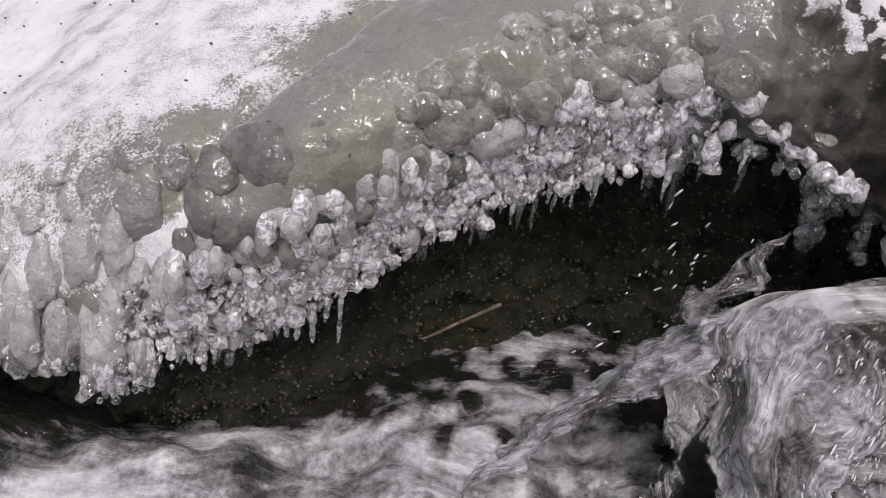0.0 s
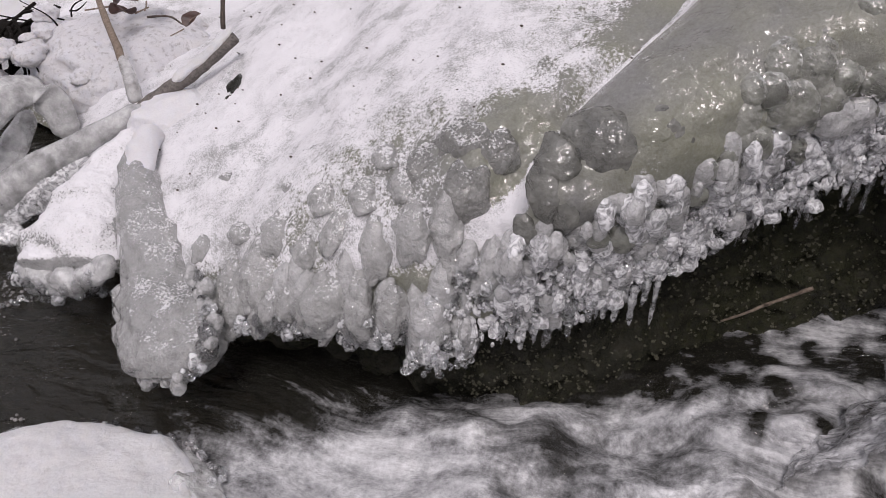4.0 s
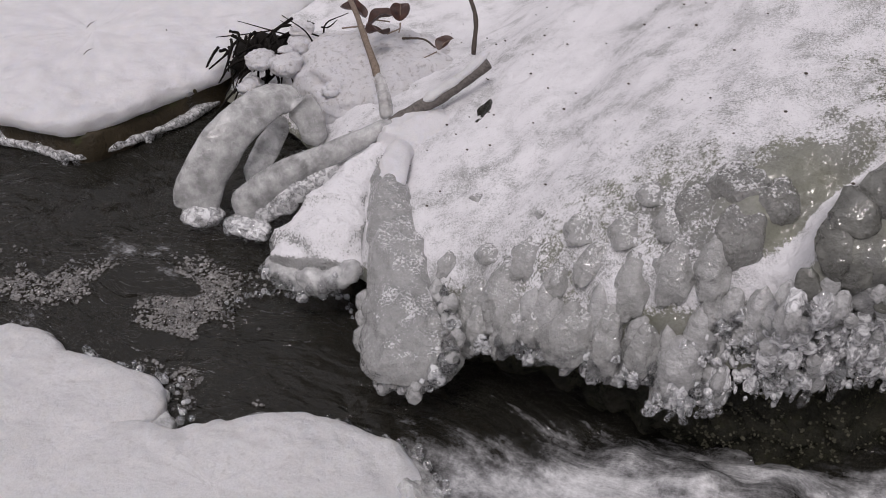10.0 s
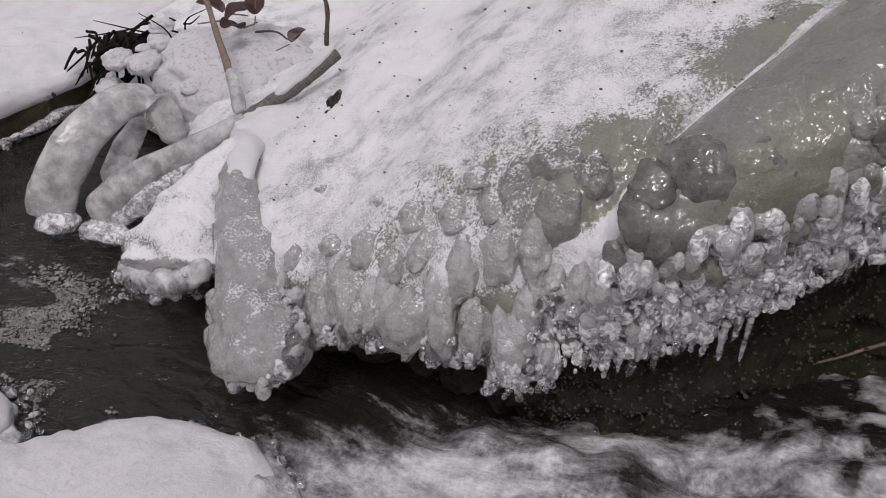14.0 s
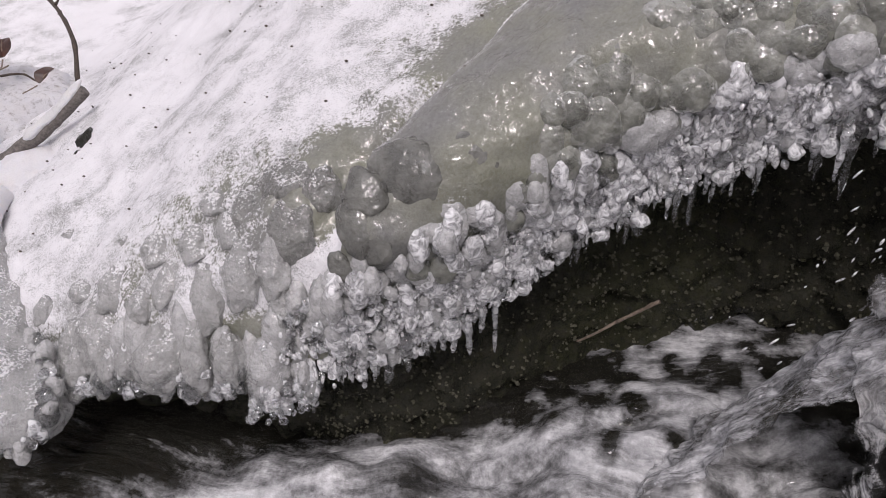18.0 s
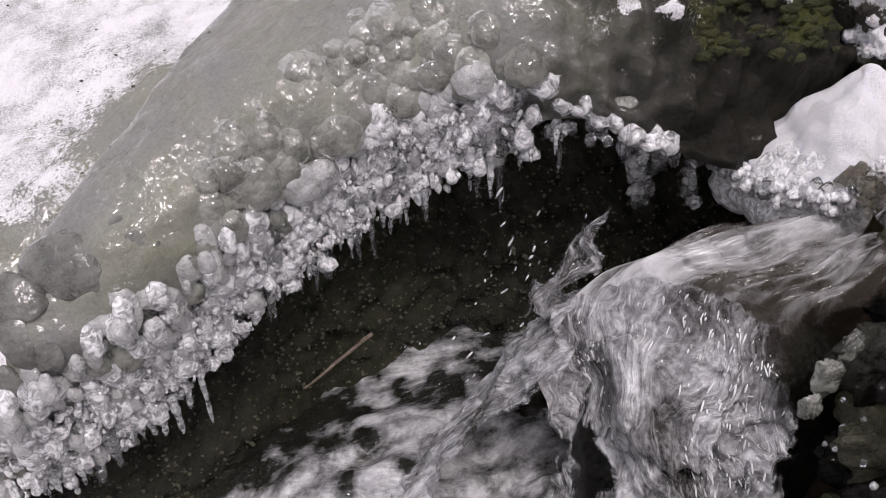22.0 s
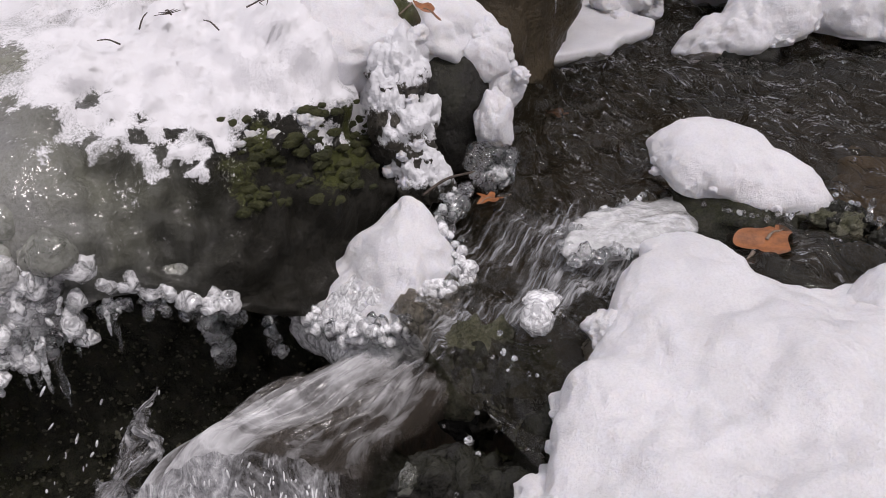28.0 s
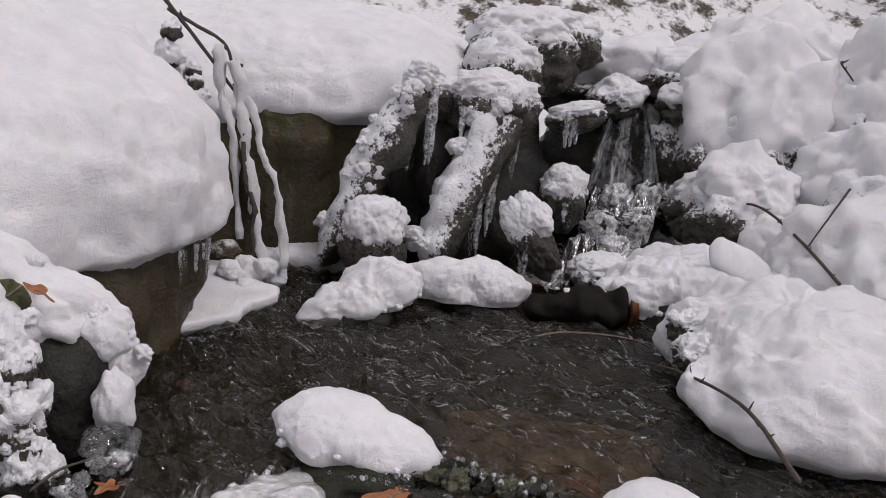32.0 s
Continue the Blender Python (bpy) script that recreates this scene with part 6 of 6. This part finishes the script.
solid("ice_plate", band("ice_plate", [(2.78, 1.05, 0.30), (2.85, 0.97, 0.255), (2.90, 0.9, 0.21)], [0.05, 0.06, 0.03], [0.02, 0.02, 0.015], (0.5, 0.3, 0.8), SNOW, 650, 20, 0.2), (2.85, 0.97, 0.2), "tilted snowy plate of ice against the bank", "ice")

twig([(2.30, 0.985, 0.10), (2.15, 0.81, 0.155), (1.95, 0.62, 0.20), (1.72, 0.46, 0.21)], 0.0025, 0.004, "bare brown twig arching from the snow over the pool", 41, 9)
twig([(3.131, 1.175, 0.368), (3.026, 1.026, 0.401), (2.918, 0.871, 0.35), (2.809, 0.695, 0.252), (2.70, 0.55, 0.17)], 0.0035, 0.0055, "dark budded twig bending over the snow", 42, 8, None, [[(2.878, 0.828, 0.335), (2.93, 0.80, 0.42), (2.994, 0.78, 0.492)]])
twig([(3.747, 1.064, 0.85), (3.72, 1.06, 0.84), (3.75, 1.01, 0.77), (3.763, 1.001, 0.70)], 0.004, 0.003, "thin hooked twig sticking out of the snow", 43, 3)
twig([(2.22, 1.25, 0.086), (2.30, 1.235, 0.094), (2.38, 1.21, 0.09), (2.43, 1.12, 0.096), (2.48, 1.05, 0.088)], 0.0026, 0.0016, "slender twig lying in the water", 44, 2, STRAW)

# leaves
leaf((1.15, 1.23, 0.085), 0.06, LEAF, "orange leaf caught in the outflow", 200, 8)
leaf((1.41, 0.925, 0.092), 0.125, LEAF, "big orange-brown leaf afloat beside the snow", 20, 3, 3, 0.1)
leaf((1.47, 1.53, 0.068), 0.065, LEAF, "brown leaf under the water", 100, 0, 5, 0.1)
leaf((1.716, 0.778, 0.072), 0.12, LEAF, "large brown leaf under the water", 10, 0, 3, 0.05)
leaf((1.125, 1.40, 0.34), 0.065, LEAF, "rust-red leaf on the mossy corner rock", -40, -25)
solid("silt_bar", mound("silt_bar", [(1.62, 0.95), (1.72, 1.07), (1.86, 1.14), (1.97, 1.0), (2.06, 0.82), (1.9, 0.74), (1.72, 0.82)], 0.02, 0.048, SILT, 661, 2.2, 0.1, 80, 20, 0.06, bumps=0.01), (1.85, 0.95, 0.0), "brown silt bar under shallow clear water", "silt", kind="structure")

# ---- lower pool: floes, ledge, ice-coated branches ----
def floe(ring, centre, seed, beads, label):
    t = thing("ice_floe", (centre[0], centre[1], LOW), label, "ice", "floes at the near side")
    part("snow", mound("snow", ring, LOW + 0.02, 0.05, SPECKLED, seed, 4, 0.03, 200, 34, 0.01, bumps=0.012, jag=0.003, centre=centre), t)
    C = np.array(ring)
    wide = [tuple(np.array(centre) + (p - np.array(centre)) * 1.035) for p in C]
    hem = part("ice_rim", mound("ice_rim", wide, LOW + 0.0, 0.035, MILKY, seed + 1, 6, 0.04, 160, 22, 0.02, bumps=0.012, jag=0.004, centre=centre), t, "grey glassy ice rim")
    rim_beads(hem, beads, 60, 0.0065, LOW + 0.022, seed + 2, 0.012)
    return t


floe([(-1.15, 0.745), (-1.195, 0.775), (-1.31, 0.76), (-1.45, 0.74), (-1.65, 0.72), (-2.0, 0.6), (-1.9, 0.2), (-1.3, 0.5), (-1.22, 0.72)], (-1.55, 0.6), 131, [(-1.45, 0.76), (-1.3, 0.785), (-1.2, 0.80), (-1.14, 0.76), (-1.13, 0.70)], "snowy ice floe with a beaded glassy rim")
floe([(-1.11, 0.69), (-1.02, 0.765), (-0.89, 0.845), (-0.80, 0.84), (-0.715, 0.86), (-0.63, 0.82), (-0.7, 0.4), (-1.1, 0.3), (-1.4, 0.5)], (-0.95, 0.62), 134, [(-0.89, 0.865), (-0.80, 0.86), (-0.71, 0.88), (-0.62, 0.835), (-0.61, 0.75)], "greyish snowy ice floe with a beaded glassy rim")

rg = random.Random(41)
V, F = BALLS[2]
vs_, fs_, k = [], [], 0
RAFT = np.array([(-1.98, 0.84), (-1.75, 0.90), (-1.55, 0.98), (-1.36, 1.10), (-1.40, 0.97), (-1.26, 0.90), (-1.13, 0.83)])
while len(vs_) < 3200:
    j = rg.randrange(len(RAFT) - 1)
    f = rg.random()
    p = RAFT[j] * (1 - f) + RAFT[j + 1] * f + np.array([rg.gauss(0, 0.05), rg.gauss(0, 0.05)])
    if fbm(np.array([p[0] * 1.0, p[1] * 1.4, 0.3]), 9, 2, 47) < 0.0:
        continue
    r = rg.uniform(0.001, 0.0035) * rg.uniform(0.6, 1.5)
    vs_.append(V * np.array([r * 1.3, r * 1.3, r * 0.7]) + np.array([p[0], p[1], float(low_z(p[0], p[1])) + 0.001]))
    fs_ += [[i + k for i in f_] for f_ in F]
    k += len(V)
tagged(solid("foam_raft", mesh_of("foam_raft", np.concatenate(vs_), fs_, SCUM), (-1.5, 0.9, LOW), "grey raft of bubbles adrift on slack water", "foam"), kind="stuff")

ledge = thing("snow_ledge", (-2.6, 1.9, LOW), "snow-covered ledge overhanging the stream", "snow ledge", kind="structure")
part("snow", mound("snow", [(-2.06, 1.31), (-1.99, 1.5), (-1.93, 1.72), (-1.95, 2.0), (-2.1, 2.5), (-3.4, 2.6), (-3.6, 1.5), (-2.6, 1.35), (-2.2, 1.30)], LOW + 0.085, 0.07, SNOW, 137, 4.5, 0.015, 240, 44, 0.02, bumps=0.014, jag=0.003), ledge)
part("soil", mound("soil", [(-2.065, 1.325), (-1.995, 1.515), (-1.935, 1.72), (-1.955, 2.0), (-2.1, 2.5), (-3.4, 2.6), (-3.6, 1.53), (-2.6, 1.365), (-2.2, 1.315)], LOW + 0.03, 0.075, BROWN, 138, 8, 0.02, 200, 26, 0.15, bumps=0.02), ledge, "brown frozen earth under the snow")
hem = part("ice_hem", mound("ice_hem", [(-2.055, 1.305), (-1.985, 1.5), (-1.925, 1.72), (-1.95, 2.0), (-2.1, 2.5), (-3.4, 2.6), (-3.6, 1.5), (-2.6, 1.345), (-2.2, 1.295)], LOW + 0.012, 0.022, BEADED, 140, 9, 0.02, 240, 26, 0.03, bumps=0.016, jag=0.006), ledge, "glassy ice hem under the snow")
rim_beads(hem, [(-2.62, 1.345), (-2.2, 1.295), (-2.06, 1.305), (-1.99, 1.5), (-1.94, 1.65)], 50, 0.009, LOW + 0.016, 139, 0.012)
for i in range(9):
    piece("icicle", ICICLES[i % 7], ledge, Matrix.Translation((-1.965 + rng.uniform(-0.03, 0.02), 1.70 + rng.uniform(-0.06, 0.1), LOW + 0.09)) @ Matrix.Diagonal((0.06, 0.06, rng.uniform(0.04, 0.09), 1)))

lp = thing("ice_loop", (-1.45, 1.35, -0.6), "drooping branch thickly coated with ice, bent into a loop", "iced branch")
part("ice_arch", band("ice_arch", [(-1.548, 1.24, -0.605), (-1.545, 1.265, -0.545), (-1.515, 1.345, -0.45), (-1.49, 1.46, -0.405), (-1.465, 1.54, -0.412), (-1.42, 1.56, -0.46), (-1.385, 1.54, -0.53)], [0.054, 0.06, 0.054, 0.047, 0.044, 0.04, 0.034], [0.03, 0.03, 0.028, 0.026, 0.026, 0.024, 0.022], (0.735, 0.25, -0.57), RIME, 701, 28, 0.06, 12), lp)
part("ice_arch", band("ice_arch", [(-1.49, 1.55, -0.475), (-1.49, 1.47, -0.525), (-1.485, 1.37, -0.575)], [0.022, 0.036, 0.03], [0.014, 0.016, 0.014], (0.735, 0.25, -0.57), MILKY, 702, 20, 0.15), lp)
part("clear_foot", lump("clear_foot", (-1.525, 1.235, -0.603), (0.055, 0.04, 0.028), BEADED, 703, 4, 0.12, turn=20), lp, "clear ice foot")
br = thing("iced_branch", (-1.25, 1.38, -0.62), "ice-coated branch sloping down to the water", "iced branch")
part("ice_bar", band("ice_bar", [(-1.10, 1.485, -0.36), (-1.174, 1.42, -0.398), (-1.255, 1.37, -0.445), (-1.352, 1.31, -0.505), (-1.435, 1.26, -0.585)], [0.020, 0.026, 0.032, 0.04, 0.042], [0.018, 0.021, 0.023, 0.025, 0.026], (-0.54, 0.08, 0.74), RIME, 705, 26, 0.10, 14), br)
part("ice_web", band("ice_web", [(-1.20, 1.385, -0.45), (-1.29, 1.325, -0.51), (-1.38, 1.265, -0.585)], [0.02, 0.032, 0.03], [0.010, 0.012, 0.012], (-0.54, 0.08, 0.74), BEADED, 708, 18, 0.3, 30), br, "clear web of ice under the branch")
part("clear_foot", lump("clear_foot", (-1.39, 1.25, -0.603), (0.066, 0.036, 0.024), BEADED, 706, 4, 0.2), br, "clear ice foot")
rim_beads(br, [(-1.45, 1.24), (-1.40, 1.23), (-1.33, 1.25)], 12, 0.011, -0.612, 707, 0.01)
lobe = thing("ice_lobe", (-1.1, 1.2, -0.6), "fan of snow-dusted ice spreading to a beaded edge", "ice")
part("snow_fan", band("snow_fan", [(-1.10, 1.45, -0.40), (-1.108, 1.36, -0.44), (-1.105, 1.26, -0.475), (-1.09, 1.165, -0.495), (-1.075, 1.105, -0.525)], [0.02, 0.045, 0.085, 0.118, 0.105], [0.03, 0.05, 0.065, 0.06, 0.04], (1, 0.25, 0.2), FROST_FAN, 709, 40, 0.2, 15), lobe)
hem = part("ice_hem", band("ice_hem", [(-1.215, 1.12, -0.545), (-1.12, 1.09, -0.545), (-1.03, 1.085, -0.51), (-0.96, 1.11, -0.455)], [0.025, 0.028, 0.028, 0.025], [0.022, 0.024, 0.024, 0.022], (0, 0.3, 0.95), MILKY, 710, 20, 0.35, 26), lobe, "milky ice hem")
rim_beads(hem, [(-1.22, 1.105, -0.555), (-1.12, 1.075, -0.56), (-1.03, 1.07, -0.525), (-0.96, 1.10, -0.465)], 70, 0.0095, 0, 711, 0.012)
crumbs = thing("ice_crumbs", (-1.22, 1.1, LOW), "string of small clear ice crumbs on the water", "ice")
rim_beads(crumbs, [(-1.27, 1.04), (-1.24, 1.11), (-1.185, 1.17), (-1.08, 1.18), (-1.0, 1.15)], 70, 0.006, LOW + 0.012, 712, 0.016)
pad = thing("ice_pad", (-0.8, 1.0, -0.56), "long paddle of grey ice hanging over the water", "ice")
blade = part("ice_blade", band("ice_blade", [(-1.01, 1.34, -0.365), (-0.985, 1.27, -0.365), (-0.914, 1.17, -0.405), (-0.837, 1.07, -0.447), (-0.775, 0.99, -0.47), (-0.742, 0.948, -0.497), (-0.73, 0.93, -0.525)], [0.026, 0.036, 0.052, 0.068, 0.09, 0.097, 0.065], [0.03, 0.033, 0.036, 0.04, 0.042, 0.04, 0.026], (0.9, 0.3, 0.1), PAD_ICE, 715, 60, 0.17, 20), pad)
part("snow_dusting", band("snow_dusting", [(-1.03, 1.40, -0.36), (-0.995, 1.31, -0.345), (-0.955, 1.235, -0.365)], [0.026, 0.035, 0.034], [0.028, 0.03, 0.018], (0.92, 0.1, 0.38), SNOW, 716, 26, 0.12), pad)
RIM_LINE = [(-0.745, 1.06, -0.40), (-0.68, 0.99, -0.415), (-0.66, 0.955, -0.445), (-0.685, 0.925, -0.49), (-0.73, 0.915, -0.52), (-0.785, 0.925, -0.545), (-0.83, 0.95, -0.548)]
rim_beads(blade, RIM_LINE, 54, 0.012, 0, 717, 0.008, MILKY_BULGES + CLEAR_BEADS)
rim_beads(blade, RIM_LINE, 60, 0.007, 0, 720, 0.012, CLEAR_BEADS)
for at, r in [((-0.905, 1.05, -0.487), 0.026), ((-0.87, 0.99, -0.52), 0.03), ((-0.845, 0.955, -0.545), 0.018), ((-0.893, 1.02, -0.50), 0.02)]:
    piece("ice_bead", MILKY_BULGES[0], blade, Matrix.Translation(at) @ Matrix.Diagonal((r * 0.9, r * 0.8, r, 1)))
sb = thing("branch_stub", (-0.98, 1.59, -0.3), "broken grey branch stub poking out of the snow", "branch")
part("stub", tube("stub", [(-1.13, 1.485, -0.38), (-1.06, 1.535, -0.335), (-1.0, 1.575, -0.29), (-0.93, 1.618, -0.23)], [0.017, 0.017, 0.016, 0.014], GREY_BARK, 12, 5, 0.15), sb)
part("snow", band("snow", [(-1.06, 1.535, -0.32), (-0.99, 1.58, -0.268), (-0.93, 1.62, -0.205)], [0.016, 0.014, 0.010], [0.009, 0.009, 0.007], (0.7, -0.7, 0), SPECKLED, 721, 16, 0.2, 30), sb)
solid("snow_drift", lump("snow_drift", (-1.02, 1.50, -0.39), (0.12, 0.1, 0.06), SNOW, 725, 5, 0.12), (-1.02, 1.5, -0.45), "smooth snow drifted round a branch fork", "snow", kind="structure")
# black lumps put in for the shade of small hollows in the snow
for at, r in [((-0.885, 1.52, -0.30), 0.03), ((-0.88, 1.485, -0.31), 0.022)]:
    solid("dark_hollow", lump("dark_hollow", at, (r * 0.5, r, r), ROCK, 730, 3, 0.3), (at[0], at[1], at[2] - r), "dark hollow in the snow, its shade made as a black lump", "stone")
twig([(-1.026, 1.499, -0.36), (-1.026, 1.494, -0.338)], 0.008, 0.007, "cut twig end standing in the snow", 51, 0, STRAW)
tw = twig([(-1.135, 1.50, -0.36), (-1.17, 1.54, -0.31), (-1.27, 1.64, -0.27), (-1.42, 1.80, -0.25), (-1.6, 1.98, -0.25)], 0.011, 0.006, "pale stem coated with ice low down", 52, 0, STRAW)
part("ice_coat", band("ice_coat", [(-1.135, 1.50, -0.37), (-1.15, 1.52, -0.33), (-1.20, 1.57, -0.29)], [0.018, 0.017, 0.012], [0.018, 0.017, 0.012], (1, 0, 0), MILKY, 735, 14, 0.1), tw, "milky ice coat")
twig([(-1.02, 1.72, -0.27), (-1.06, 1.80, -0.20), (-1.18, 1.92, -0.17), (-1.35, 2.05, -0.17)], 0.006, 0.004, "dark curved twig arching out of the snow", 53, 2)
twig([(-1.22, 1.72, -0.27), (-1.16, 1.72, -0.26), (-1.12, 1.71, -0.27)], 0.003, 0.002, "thin dark twig on the snow", 54)
for at, sz, yw in [((-1.38, 1.84, -0.30), 0.11, 30), ((-1.30, 1.84, -0.27), 0.09, 120), ((-1.10, 1.71, -0.262), 0.07, 70), ((-1.46, 1.88, -0.31), 0.11, 200), ((-1.34, 1.80, -0.31), 0.10, 260)]:
    leaf(at, sz, RED_LEAF, "dark red-brown dead leaf half under snow", yw, 25, 1, 0.6)
ro = thing("root_tangle", (-1.75, 1.85, -0.55), "tangle of dark roots under the snow edge", "roots")
# near-black lump puts the shade of the gap behind the roots into colour
part("earth", lump("earth", (-1.83, 1.92, -0.56), (0.15, 0.11, 0.08), BLACK_WOOD, 738, 4, 0.3, fine=0.1), ro, "black root-bound earth that also stands in for the dark gap")
for i in range(48):
    a = np.array([-1.66 - 0.27 * rng.random(), 1.85 + rng.uniform(-0.1, 0.12), -0.46 + rng.uniform(-0.05, 0.05)])
    c = a + np.array([rng.uniform(-0.12, 0.1), rng.uniform(-0.16, 0.02), rng.uniform(-0.16, -0.03)])
    part("root", tube("root", [a, (a + c) / 2 + np.array([rng.uniform(-0.03, 0.03), rng.uniform(-0.03, 0.03), 0.02]), c], [0.005, 0.004, 0.002], BLACK_WOOD, 6, i, 0.3), ro)
for i in range(9):
    a = np.array([-1.72 + rng.uniform(-0.12, 0.12), 1.95 + rng.uniform(-0.1, 0.1), -0.44])
    c = a + np.array([rng.uniform(-0.2, 0.15), rng.uniform(-0.12, 0.1), rng.uniform(-0.05, 0.09)])
    part("root", tube("root", [a, (a + c) / 2 + np.array([rng.uniform(-0.04, 0.04), rng.uniform(-0.03, 0.03), 0.0]), c], [0.003, 0.0022, 0.0012], BLACK_WOOD, 5, i, 0.3), ro)
part("snow_crust", lump("snow_crust", (-1.38, 1.86, -0.50), (0.30, 0.22, 0.135), MOTTLED, 737, 5, 0.16, 2.2, fine=0.035), ro, "crumbly crust of dirty snow")
for i in range(44):
    at = (-1.25 - 0.5 * rng.random(), 1.80 + rng.uniform(-0.12, 0.2), -0.50 + rng.uniform(-0.06, 0.12))
    r = rng.uniform(0.02, 0.06)
    part("snow_clump", lump("snow_clump", at, (r, r, r * 0.6), MOTTLED, 740 + i, 4, 0.2, 1.8, fine=0.04), ro)

# sprigs and crumbs of bark lying on the snow
SPRIGS = [(-0.638, 1.843, -0.214, 0.03), (-0.513, 1.875, -0.173, 0.04), (-0.434, 1.808, -0.149, 0.03), (-0.76, 1.927, -0.243, 0.02), (-0.566, 1.91, -0.189, 0.04), (-0.117, 1.937, -0.012, 0.05), (-0.089, 1.951, 0.003, 0.05), (-0.112, 1.833, -0.015, 0.04), (0.875, 1.486, 0.31, 0.07), (0.778, 1.691, 0.336, 0.05), (0.781, 1.621, 0.323, 0.04), (0.722, 1.521, 0.261, 0.04), (0.772, 1.529, 0.281, 0.05), (0.822, 1.449, 0.247, 0.03), (0.689, 1.491, 0.237, 0.03), (-2.3, 1.6, LOW + 0.16, 0.03), (-2.45, 1.75, LOW + 0.16, 0.03), (-2.2, 1.85, LOW + 0.16, 0.03), (1.55, 0.62, 0.14, 0.025)]
for i, (x, y, z, size) in enumerate(SPRIGS):
    if -1.3 < x < 1.06 and y > 1.3:
        z = float(bank(x, y - float(curve(EDGE_Y, x)))[2]) + 0.012
    a = rng.uniform(0, 6.3)
    v = np.array([math.cos(a), math.sin(a), 0.35]) * size
    p = np.array([x, y, z + 0.004])
    shoots = [[p + v * f, p + v * (f + rng.uniform(0.1, 0.3)) + np.array([-v[1], v[0], size * 0.2]) * s * rng.uniform(0.15, 0.4)] for f in (0.3, 0.5, 0.7) for s in (1, -1)] if size > 0.045 else []
    twig([tuple(p), tuple(p + v * 0.5 + np.array([0, 0, 0.004])), tuple(p + v)], 0.0014, 0.0008, "tiny dark sprig lying on the snow", 60 + i, 0, None, shoots)
rg = random.Random(3)
V, F = BALLS[2]
vs_, fs_, k = [], [], 0
for i in range(110):
    x, d = rg.uniform(-1.3, 0.15), rg.uniform(0.12, 0.9)
    p = bank(x, d)
    r = rg.uniform(0.0008, 0.0022)
    vs_.append(V * np.array([r * 1.6, r, r]) + p + np.array([0, 0, 0.006]))
    fs_ += [[j + k for j in f] for f in F]
    k += len(V)
tagged(part("bark_grit", mesh_of("bark_grit", np.concatenate(vs_), fs_, BARK), BANK_THING, "dark crumbs of bark on the snow"), kind="stuff")

twig([(0.292, 1.30, -0.355), (0.23, 1.295, -0.405), (0.20, 1.285, -0.425), (0.166, 1.29, -0.46)], 0.0035, 0.002, "pale broken stick lying on the wet grit", 71, 3, STRAW)

# ---- woods on the slopes ----
def make_tree(seed, at):
    rg = random.Random(seed)
    t = thing("tree", at, "bare winter tree on the slope above the brook", "tree", "bare trees on the slopes")
    hgt, r = rg.uniform(9, 13), rg.uniform(0.13, 0.22)
    base = np.array(at, float)
    bend = [base + np.array([rg.uniform(-0.15, 0.15) * k, rg.uniform(-0.15, 0.15) * k, hgt * k / 4 - (0.3 if k == 0 else 0)]) for k in range(5)]
    trunk = part("trunk", tube("trunk", bend, [r * 1.3, r, r * 0.8, r * 0.5, r * 0.1], BARK, 10, seed, 0.2), t)
    limbs = []
    for i in range(26):
        f = rg.uniform(0.25, 0.97)
        k = f * 4
        j = min(3, int(k))
        p = bend[j] + (bend[j + 1] - bend[j]) * (k - j)
        a, ln = rg.uniform(0, 6.3), rg.uniform(1.2, 3.2) * (1.1 - f * 0.6)
        q = p + np.array([math.cos(a) * ln, math.sin(a) * ln, ln * rg.uniform(0.2, 0.8)])
        part("limb", tube("limb", [p, (p + q) / 2 + np.array([0, 0, 0.15]), q], [r * 0.3, r * 0.2, r * 0.06], BARK, 5, i), trunk)
        for b in range(5):
            s = p + (q - p) * rg.uniform(0.3, 1)
            a2 = a + rg.uniform(-1.2, 1.2)
            e = s + np.array([math.cos(a2), math.sin(a2), rg.uniform(0.1, 0.9)]) * rg.uniform(0.4, 1.2)
            limbs.append(tube("spray", [s, (s + e) / 2, e], [r * 0.1, r * 0.07, r * 0.03], BARK, 4, b))
    part("twig_spray", join("twig_spray", limbs, BARK), t)
    return t


def slope_at(x, y):
    return float(ground_z(np.array([[x]]), np.array([[y]]))[0, 0])


first = [make_tree(900 + k, (x, y, slope_at(x, y))) for k, (x, y) in enumerate([(6.75, 3.45), (7.97, 3.2), (-5.5, 7.0)])]
rg = random.Random(11)
for i in range(60):
    a, r = rg.uniform(0, 2 * math.pi), rg.uniform(6.5, 20)
    if i % 2:
        a = rg.uniform(-0.2, 1.9)
    x, y = 0.5 + r * math.cos(a), 1.0 + r * math.sin(a)
    if abs(math.atan2(y - 0.2, x - 0.57) - 0.68) < 0.5 and r < 9:
        continue
    copy_thing(first[i % 3], pose(x, y, slope_at(x, y), 0, 0, rg.uniform(0, 360)))
